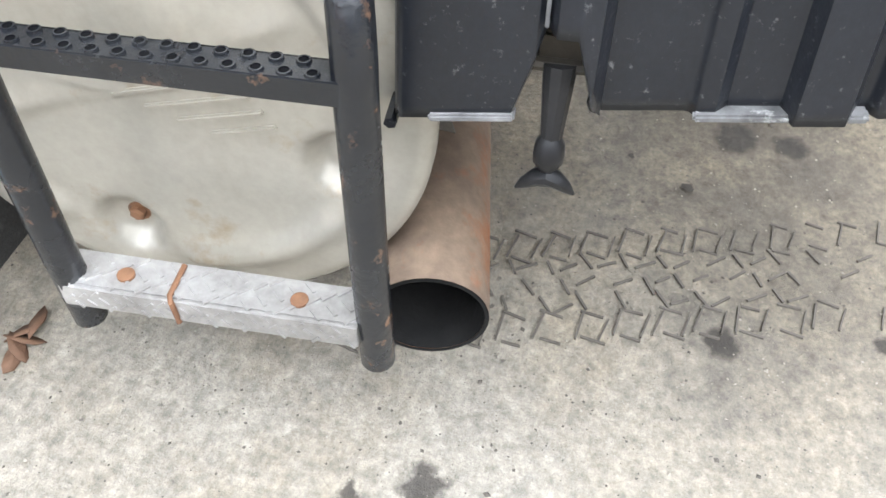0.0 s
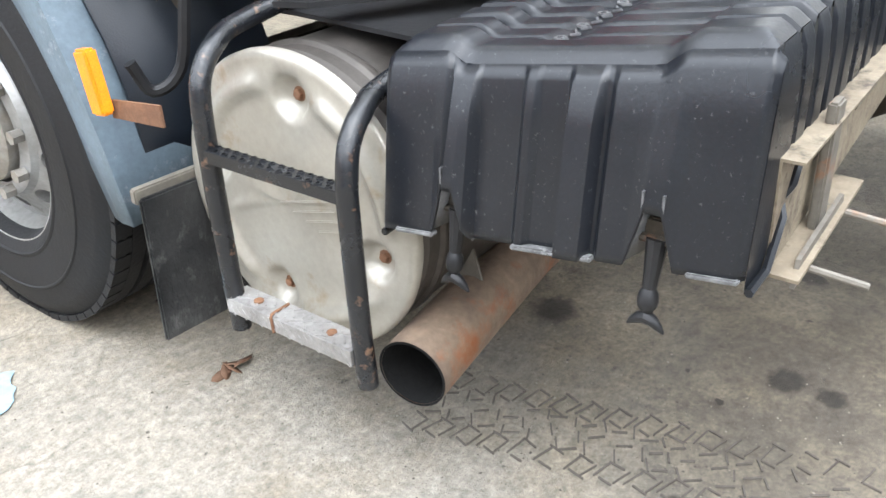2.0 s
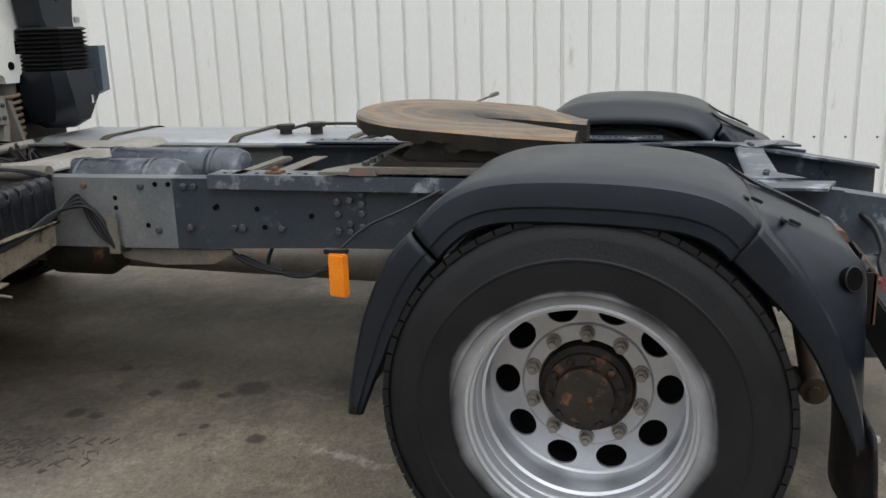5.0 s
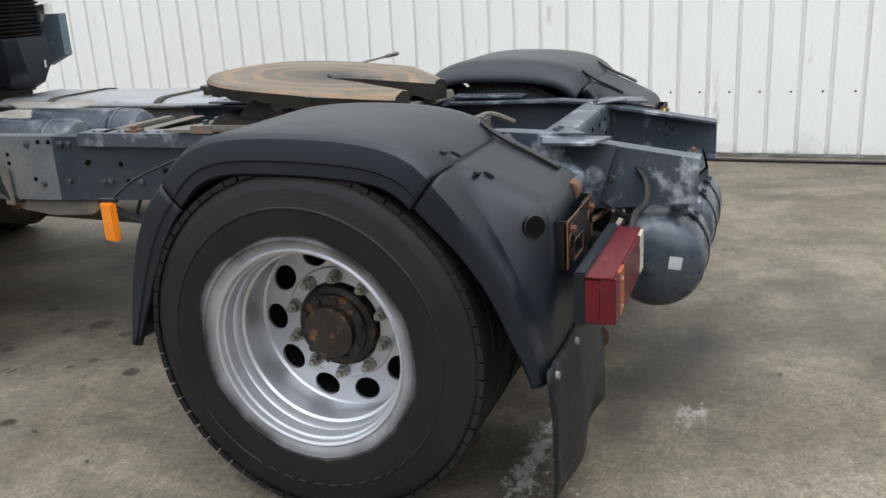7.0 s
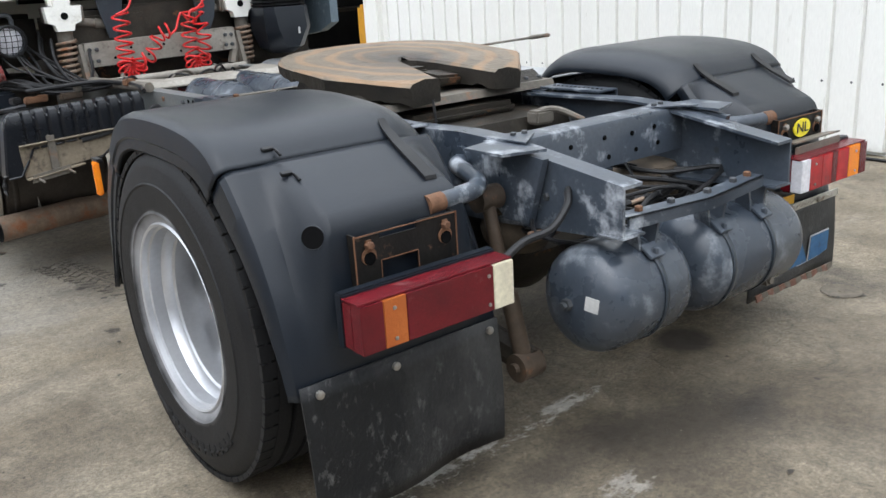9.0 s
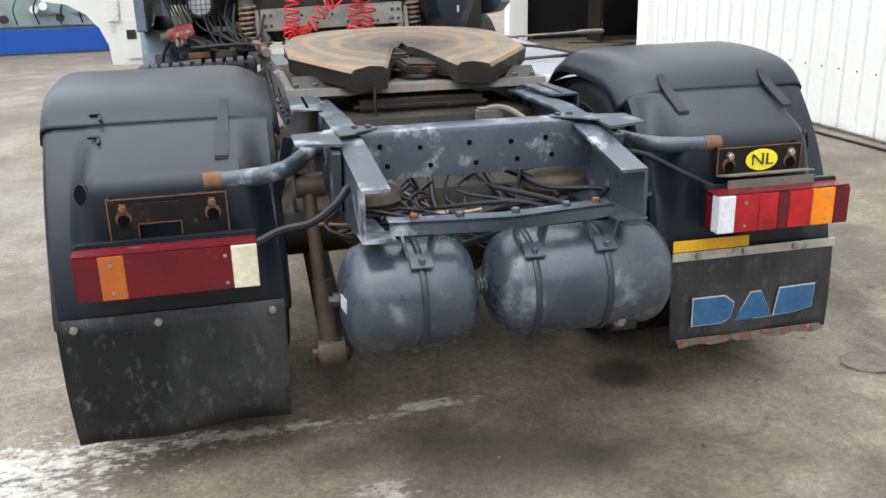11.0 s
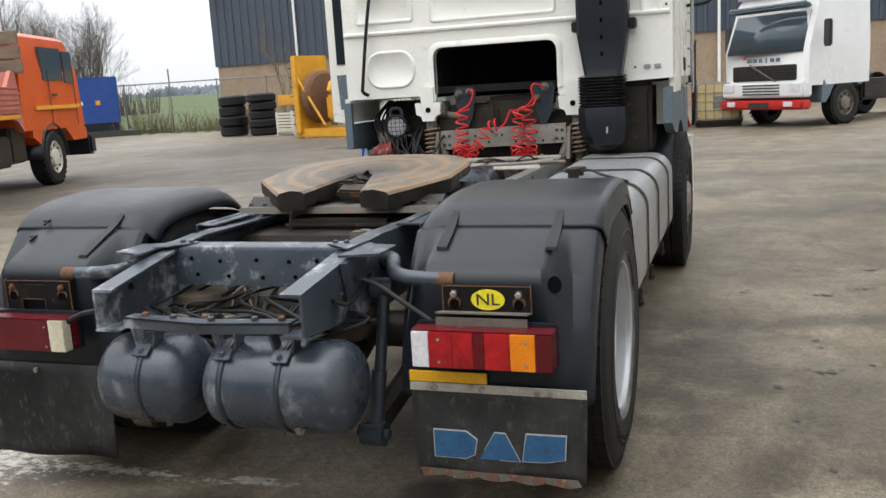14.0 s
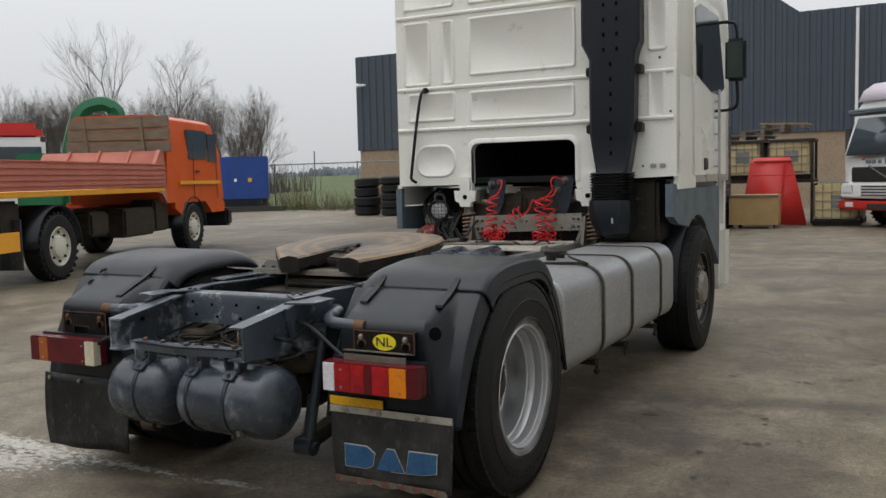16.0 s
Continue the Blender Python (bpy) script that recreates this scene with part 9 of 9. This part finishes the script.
for k, w in enumerate((0.14, 0.15, 0.05, 0.13, 0.15, 0.2)):
    bm = bm_new()
    box(bm, (-0.45 + 0.17 * k, 0.075, 1.57), (w * 0.8, 0.01, 0.09 if k != 2 else 0.13))
    part("printed_bar", bm, M_CABG, wt, "dark printed bar")
bm = bm_new()
box(bm, (0.55, 0.075, 1.64), (0.08, 0.01, 0.06))
part("red_mark", bm, M_SIGRED, wt)
bm = bm_new()
prism(bm, [(-2.05, 1.0), (-2.1, 1.25), (-0.75, 1.25), (-0.5, 1.05), (-0.45, 0.55), (-0.6, 0.55)] + [(-1.3 + 0.6 * math.cos(radians(t)), 0.5 + 0.6 * math.sin(radians(t))) for t in range(20, 150, 15)], "x", -1.24, 1.255)
part("dark_skirt", bm, M_CABG, wt)
bm = bm_new()
for k in (0, 1):
    box(bm, (1.26, -1.45 - 0.25 * k, 1.45), (0.02, 0.16, 0.08))
part("dark_plate", bm, M_INK, wt)
for x in (1.24, -1.24):
    lorry_wheel(wt, x, -1.3, 0.5, math.copysign(0.32, x), M_DIRTY)
    lorry_wheel(wt, x, -5.0, 0.5, math.copysign(0.32, x), M_RIM)
    bm = bm_new()
    box(bm, (x * 1.18, -0.35, 2.1), (0.2, 0.1, 0.6), bevel=0.03)
    part("mirror", bm, M_INK, wt)
    bm = bm_new()
    pth = [(-5.0 - 0.6 * math.cos(radians(t)), 0.52 + 0.6 * math.sin(radians(t))) for t in range(0, 181, 15)]
    rings(bm, [[(x * 0.5, a, b), (x, a, b)] for a, b in pth], closed=False)
    shell(part("rear_guard", bm, M_PLASTIC, wt, angle=60), 0.02)
bm = bm_new()
box(bm, (0, -4.0, 0.85), (0.85, 5.0, 0.25), bevel=0.02)
box(bm, (0.7, -2.9, 0.75), (0.5, 1.0, 0.5), bevel=0.06)
box(bm, (-0.7, -2.9, 0.75), (0.5, 1.2, 0.5), bevel=0.06)
part("bare_chassis", bm, M_GREASE, wt)
bm = bm_new()
bar(bm, (0.6, -2.35, 0.9), (1.1, -2.35, 0.9), 0.18, 16)
bar(bm, (1.0, -3.4, 0.85), (1.0, -3.9, 0.85), 0.12, 16)
part("air_vessel", bm, M_IBCW, wt)
bm = bm_new()
box(bm, (0.75, -2.35, 1.35), (0.3, 0.2, 0.12), bevel=0.03)
part("rag", bm, M_SIGRED, wt)
fx, fy = -0.68, -0.73
wt.matrix_world = pose(2.15, 19.35, 0, 0, 0, math.degrees(math.atan2(-fx, fy)))

# stacked goods beside it
lc = empty("storage_container", "dark blue-grey steel container with louvred sides", "container")
bm = bm_new()
box(bm, (0, 0, 1.3), (2.2, 3.0, 2.5), bevel=0.02)
part("container_body", bm, M_CLAD, lc)
for k in range(14):
    bm = bm_new()
    box(bm, (1.11, 0, 0.3 + 0.16 * k), (0.04, 2.6, 0.06), (0, 25, 0))
    part("louvre", bm, M_CLAD, lc)
bm = bm_new()
box(bm, (0, 0, 0.03), (2.3, 3.1, 0.06))
part("skid", bm, M_GREASE, lc)
lc.matrix_world = pose(-2.55, 18.2, 0, 0, 0, -4)


def ibc(x, y, z, rot, m):
    t = empty("liquid_container", "yellowed plastic liquid container in a wire cage", "container", "liquid containers")
    bm = bm_new()
    box(bm, (0, 0, 0.62), (0.98, 0.98, 0.9), bevel=0.06)
    part("bottle", bm, m, t)
    for k in range(5):
        zz = 0.2 + 0.22 * k
        for a, b in (((-0.52, -0.52), (0.52, -0.52)), ((0.52, -0.52), (0.52, 0.52)), ((0.52, 0.52), (-0.52, 0.52)), ((-0.52, 0.52), (-0.52, -0.52))):
            bm = bm_new()
            bar(bm, (*a, zz), (*b, zz), 0.012, 5)
            part("cage_bar", bm, M_GALV, t)
    for k in range(6):
        q = -0.52 + 0.208 * k
        for p in ((q, -0.52), (q, 0.52), (-0.52, q), (0.52, q)):
            bm = bm_new()
            bar(bm, (*p, 0.15), (*p, 1.1), 0.01, 5)
            part("cage_bar", bm, M_GALV, t)
    bm = bm_new()
    for q in (-0.4, 0, 0.4):
        box(bm, (0, q, 0.06), (1.1, 0.12, 0.12))
    box(bm, (0, 0, 0.13), (1.1, 1.1, 0.02))
    part("pallet", bm, M_GREASE, t)
    bm = bm_new()
    box(bm, (0.05, -0.5, 0.62), (0.36, 0.01, 0.3))
    part("label_plate", bm, M_GALV, t)
    t.matrix_world = pose(x, y, z, 0, 0, rot)


ibc(1.05, 20.6, 0, 4, M_IBC)
ibc(1.1, 21.8, 0, -3, M_IBCW)
rk = empty("steel_rack", "tall dark steel rack with pallets on top", "rack")
for x in (-1.9, -0.75, 0.5):
    for y in (-0.5, 0.5):
        bm = bm_new()
        box(bm, (x, y, 1.1), (0.07, 0.07, 2.2))
        part("upright", bm, M_GREASE, rk)
for z in (1.12, 2.2):
    bm = bm_new()
    box(bm, (-0.7, 0, z), (2.5, 1.1, 0.08))
    part("shelf", bm, M_GREASE, rk)
rk.matrix_world = pose(-0.1, 21.9, 0)
ibc(-0.2, 21.9, 1.16, 3, M_IBC)
ibc(-1.4, 21.9, 1.16, -2, M_IBC)
rnd = random.Random(8)
for k in range(7):
    pl = empty("pallet", "weathered wooden pallet in an untidy stack", "pallet", "stacked pallets")
    for j in range(5):
        bm = bm_new()
        box(bm, (0, -0.4 + 0.2 * j, 0.12), (1.2, 0.12, 0.025))
        part("deck_board", bm, M_WOOD if k % 3 else M_CRATE, pl)
    for j in (-0.5, 0, 0.5):
        bm = bm_new()
        box(bm, (j, 0, 0.055), (0.1, 0.95, 0.1))
        part("bearer", bm, M_WOOD, pl)
    if k < 4:
        pl.matrix_world = pose(-2.3 + rnd.uniform(-0.1, 0.15), 18.0, 2.56 + 0.145 * k, 0, rnd.uniform(-2, 2), rnd.uniform(-12, 12))
    else:
        pl.matrix_world = pose(-1.2 + 0.45 * (k - 4) + rnd.uniform(-0.1, 0.1), 21.9, 2.25 + 0.145 * (k - 4), 0, rnd.uniform(-3, 3), rnd.uniform(-12, 12))
rs = empty("red_bonnet", "red steel shell leaning on the goods", "panel")
bm = bm_new()
rings(bm, [[(-0.72, 0.0, 0.03), (0.82, 0.0, 0.03)], [(-0.68, 0.12, 0.9), (0.62, 0.12, 0.9)], [(-0.58, 0.25, 1.62), (0.42, 0.25, 1.62)], [(-0.5, 0.4, 1.75), (0.36, 0.4, 1.75)], [(-0.5, 0.7, 1.76), (0.36, 0.7, 1.76)]], closed=False)
shell(part("sheet", bm, M_SIGRED, rs, angle=50), 0.03)
bm = bm_new()
for z in (0.9, 1.3, 1.66):
    bar(bm, (-0.66 + 0.1 * z, 0.08 + 0.1 * z, z), (0.72 - 0.17 * z, 0.08 + 0.1 * z, z), 0.025, 8)
bar(bm, (0.2, 0.0, 0.3), (0.3, 0.22, 1.6), 0.03, 8)
part("stiffener", bm, M_SIGRED, rs)
rs.matrix_world = pose(-0.42, 20.15, 0)
bx = empty("plywood_crate", "plain plywood crate on wooden bearers", "crate")
bm = bm_new()
box(bm, (0, 0, 0.46), (1.15, 0.8, 0.74), bevel=0.01)
part("crate_body", bm, M_CRATE, bx)
for x in (-0.4, 0.4):
    bm = bm_new()
    box(bm, (x, 0, 0.045), (0.1, 0.8, 0.09))
    part("bearer", bm, M_WOOD, bx)
bm = bm_new()
box(bm, (0, -0.41, 0.8), (1.15, 0.02, 0.06))
part("batten", bm, M_WOOD, bx)
bx.matrix_world = pose(-0.72, 19.35, 0, 0, 0, 3)
# yellow rack behind the white lorry
yr = empty("girder_rack", "rack of yellow steel girders by the hall", "rack")
for k in range(4):
    bm = bm_new()
    box(bm, (0, 0, 0.35 + 0.5 * k), (5.0, 0.8, 0.28), bevel=0.02)
    part("girder", bm, M_MYEL if k != 3 else M_GREASE, yr)
for x in (-2.2, 2.2):
    bm = bm_new()
    box(bm, (x, 0, 1.2), (0.15, 1.0, 2.4))
    part("rack_post", bm, M_GREASE, yr)
yr.matrix_world = pose(9.0, 30.5, 0, 0, 0, 8)

# inside the open gate
gm = empty("floor_machine", "ochre machine standing in the dark hall", "machine")
bm = bm_new()
box(bm, (0, 0, 0.5), (0.9, 0.7, 1.0), bevel=0.05)
part("machine_body", bm, M_MYEL, gm)
bm = bm_new()
tube(bm, bent([(-0.45, -0.3, 0.6), (-0.7, -0.35, 0.5), (-0.8, -0.3, 0.2), (-0.6, -0.3, 0.03)], 6), 0.02, 8)
part("hose", bm, M_YEL, gm)
gm.matrix_world = pose(5.9, 8.9, 0, 0, 0, 20)
bm = bm_new()
tube(bm, bent([(4.7, 8.2, 0.012), (5.3, 9.4, 0.012), (5.0, 10.2, 0.012), (5.9, 10.8, 0.012), (4.9, 11.3, 0.012)], 8), 0.012, 6)
solid("floor_cable", bm, M_RUBHOSE, "black cable lying on the hall floor", "cable")
db = empty("work_bench", "dark steel work bench with a shelf", "bench")
bm = bm_new()
box(bm, (0, 0, 0.85), (2.4, 0.6, 0.06))
part("bench_top", bm, M_GREASE, db)
for x in (-1.1, 1.1):
    bm = bm_new()
    box(bm, (x, 0, 0.41), (0.06, 0.55, 0.82))
    part("leg", bm, M_GREASE, db)
db.matrix_world = pose(6.6, 11.6, 0, 0, 0, 0)

# ---- on the ground ----
M_OIL = mat("oil_stain", (0.028, 0.024, 0.02), (0.06, 0.052, 0.043), 0.5, scale=9, bump=0.3)
M_SKY = mat("light_blue_paint", (0.27, 0.42, 0.52), (0.2, 0.32, 0.42), 0.7, scale=18, wear=(0.25, 0.23, 0.2), amount=0.12, wscale=14)
M_LEAF = mat("dead_leaf", (0.15, 0.08, 0.045), (0.09, 0.05, 0.03), 0.8, scale=20, bump=0.5)
rnd = random.Random(21)


def blot(x, y, r, squash=1.0, turn=0.0, z=0.004, n=26):
    pts = []
    ph = [rnd.uniform(0, 6.28) for _ in range(4)]
    for k in range(n):
        a = 2 * math.pi * k / n
        q = r * (1 + 0.18 * math.sin(2 * a + ph[0]) + 0.14 * math.sin(3 * a + ph[1]) + 0.09 * math.sin(5 * a + ph[2]) + 0.07 * math.sin(9 * a + ph[3]))
        u, v = q * math.cos(a), q * squash * math.sin(a)
        pts.append((x + u * math.cos(turn) - v * math.sin(turn), y + u * math.sin(turn) + v * math.cos(turn), z))
    return pts


def stains(name, spots, m, label, z):
    bm = bm_new()
    for i, (x, y, r, *rest) in enumerate(spots):
        bm.faces.new([bm.verts.new(p) for p in blot(x, y, r, rest[0] if rest else 0.8, rest[1] if len(rest) > 1 else rnd.uniform(0, 3), z)])
    ob = solid(name, bm, m, label, "stain", kind="stuff", angle=0)
    return ob


oil = []
for k in range(30):
    oil.append((rnd.gauss(-0.3, 0.55), rnd.uniform(0.5, 2.3), rnd.uniform(0.004, 0.011)))
for k in range(40):
    oil.append((rnd.uniform(-3.2, 3.2), rnd.uniform(-2.6, 0.0), rnd.uniform(0.004, 0.012)))
for k in range(50):
    oil.append((rnd.uniform(1.5, 3.4), rnd.uniform(0, 9), rnd.uniform(0.008, 0.025)))
for x, y in ((1.3, 1.55), (2.04, 2.72), (2.42, 3.49), (1.95, 1.2), (2.3, 2.9)):
    oil += [(x + 0.05 * k, y + 0.03 * math.sin(5 * k), 0.012 + 0.008 * (k % 3)) for k in range(4)]
stains("oil_spots", oil, M_OIL, "small black oil drips on the concrete", 0.0045)
dc = empty("drain_cover", "round rusty drain cover set in the concrete", "drain cover")
bm = bm_new()
lathe(bm, [(0.0, 0.004), (0.012, 0.0042), (0.014, 0.002), (0.075, 0.002), (0.078, 0.004), (0.084, 0.004)], (1.435, -0.57, 0), "z", 40, full=False)
part("plate", bm, mat("dull_iron", (0.17, 0.145, 0.11), (0.1, 0.085, 0.065), 0.7, 0.2, scale=20, bump=0.4), dc)
for k in range(26):
    a, r_ = rnd.uniform(0, 6.28), rnd.gauss(0.09, 0.005)
    bm = bm_new()
    bm.faces.new([bm.verts.new(p) for p in blot(1.435 + r_ * math.cos(a), -0.57 + r_ * math.sin(a), rnd.uniform(0.004, 0.01), 0.5, a + 1.57, 0.005, 10)])
    part("dirt_crumb", bm, M_OIL, dc, angle=0)
stains("blue_paint_patch", [(-1.54, 3.42, 0.12, 0.7, 0.3)], M_SKY, "pale blue paint patch on the concrete", 0.005)
# tyre print pressed in mud
M_PRINT = mat("pressed_mud", (0.075, 0.066, 0.055), (0.12, 0.107, 0.09), 0.8, scale=25, bump=0.4)
bm = bm_new()
for k in range(16):
    y = 2.6 - 0.057 * k
    lean = 0.23 * (2.43 - y)
    fade = 0.95 if k < 12 else 0.55
    for x, w in ((-0.832, 0.05), (-0.996, 0.05)):
        for dx, dy, sx, sy in ((-w / 2, 0, 0.003, 0.036), (w / 2, 0, 0.003, 0.036), (0, 0.018, w, 0.003), (0, -0.018, w * 0.9, 0.0025)):
            if rnd.random() < fade:
                box(bm, (x + dx + lean + rnd.gauss(0, 0.002), y + dy + rnd.gauss(0, 0.002), 0.0022), (sx, sy * rnd.uniform(0.7, 1.05), 0.004), (0, 0, -13 + rnd.uniform(-6, 6)))
    for j, x in enumerate((-0.952, -0.914, -0.876)):
        for q in (-1, 1):
            if rnd.random() < fade * 0.85:
                box(bm, (x + lean + rnd.gauss(0, 0.003), y + 0.014 * q + rnd.gauss(0, 0.003), 0.0022), (0.0035, rnd.uniform(0.026, 0.036), 0.004), (0, 0, (48 * q if j % 2 else -48 * q) - 13 + rnd.uniform(-8, 8)))
solid("tyre_print", bm, M_PRINT, "dark tyre print pressed into dried mud", "tyre print", kind="stuff", angle=0)
bm = bm_new()
for k in range(5):
    t = bmesh.new()
    loop = [(-0.05, 0.0), (-0.03, 0.02), (0.0, 0.028), (0.03, 0.018), (0.055, 0.0), (0.03, -0.018), (0.0, -0.026), (-0.03, -0.02)]
    t.faces.new([t.verts.new((x * 0.6, y * 0.42, 0.004 * math.sin(60 * y) + 0.003 * math.sin(50 * x))) for x, y in loop])
    bmesh.ops.transform(t, matrix=pose(-1.127 + 0.015 * k - 0.03, 3.048 + 0.01 * math.sin(3 * k), 0.006 + 0.0015 * k, 8 * math.sin(k), 6 * math.cos(2 * k), 47 * k), verts=list(t.verts))
    add(bm, t)
shell(solid("dead_leaves", bm, M_LEAF, "curled brown dead leaves on the concrete", "leaf"), 0.0015)
bm = bm_new()
tube(bm, bent([(3.86 + 0.05 * math.sin(y), y, 0.012) for y in np.arange(-6, 6.1, 0.8)], 4), 0.012, 6)
solid("wall_cable", bm, M_RUBHOSE, "black cable lying along the wall's foot", "cable")
stains("puddle", [(-7.5, 17.5, 1.0, 0.25, 0.1), (-5.2, 17.2, 0.5, 0.3, 0.1)], mat("shallow_water", (0.06, 0.06, 0.065), (0.05, 0.05, 0.05), 0.06, scale=2, bump=0), "shallow puddle on the yard", 0.005)

# grit and crumbs lying on the concrete
def crumbs(name, count, size, m, label, seed):
    r = np.random.default_rng(seed)
    base = np.array([(1, 0, 0), (0, 1, 0), (-1, 0, 0), (0, -1, 0), (0, 0, 0.8)])
    tri = np.array([(0, 1, 4), (1, 2, 4), (2, 3, 4), (3, 0, 4)])
    third = count // 3
    cx = np.concatenate([r.uniform(-3.2, 3.4, third), r.normal(-0.8, 0.8, third), r.normal(-1.1, 0.35, count - 2 * third)])
    cy = np.concatenate([r.uniform(-2.6, 4.5, third), r.normal(0.2, 1.5, third), r.normal(2.5, 0.5, count - 2 * third)])
    s_ = size * r.lognormal(0, 0.45, count)
    turn, flat = r.uniform(0, 6.28, count), r.uniform(0.5, 1.0, count)
    ca, sa = np.cos(turn), np.sin(turn)
    bx_, by_ = base[None, :, 0] * s_[:, None], base[None, :, 1] * (s_ * flat)[:, None]
    vx = cx[:, None] + bx_ * ca[:, None] - by_ * sa[:, None]
    vy = cy[:, None] + bx_ * sa[:, None] + by_ * ca[:, None]
    vz = 0.0005 + base[None, :, 2] * (s_ * 0.7)[:, None]
    verts = np.stack([vx, vy, vz], 2).reshape(-1, 3)
    faces = (tri[None] + 5 * np.arange(count)[:, None, None]).reshape(-1, 3)
    me = bpy.data.meshes.new(name)
    me.from_pydata(verts.tolist(), [], faces.tolist())
    me.materials.append(m)
    tagged(new(name, me), label, "grit", kind="stuff")


crumbs("pale_grit", 7000, 0.0014, mat("pale_grit", (0.3, 0.275, 0.23), (0.22, 0.2, 0.165), 0.9, scale=3, bump=0), "pale grit strewn over the concrete", 5)
crumbs("dark_grit", 4000, 0.0016, mat("dark_grit", (0.06, 0.052, 0.044), (0.1, 0.088, 0.074), 0.9, scale=3, bump=0), "dark crumbs of dirt on the concrete", 6)

# unseen dark walls, added behind the yard to block low light
bm = bm_new()
box(bm, (-7, -14, 2.75), (22, 0.3, 5.5))
solid("wall_south", bm, M_CLAD, "added unseen dark wall that blocks low skylight", "wall", kind="structure")
bm = bm_new()
box(bm, (-18, -4.2, 3.0), (0.3, 19.2, 6.0))
solid("wall_west", bm, M_CLAD, "added unseen dark wall that blocks low skylight", "wall", kind="structure")
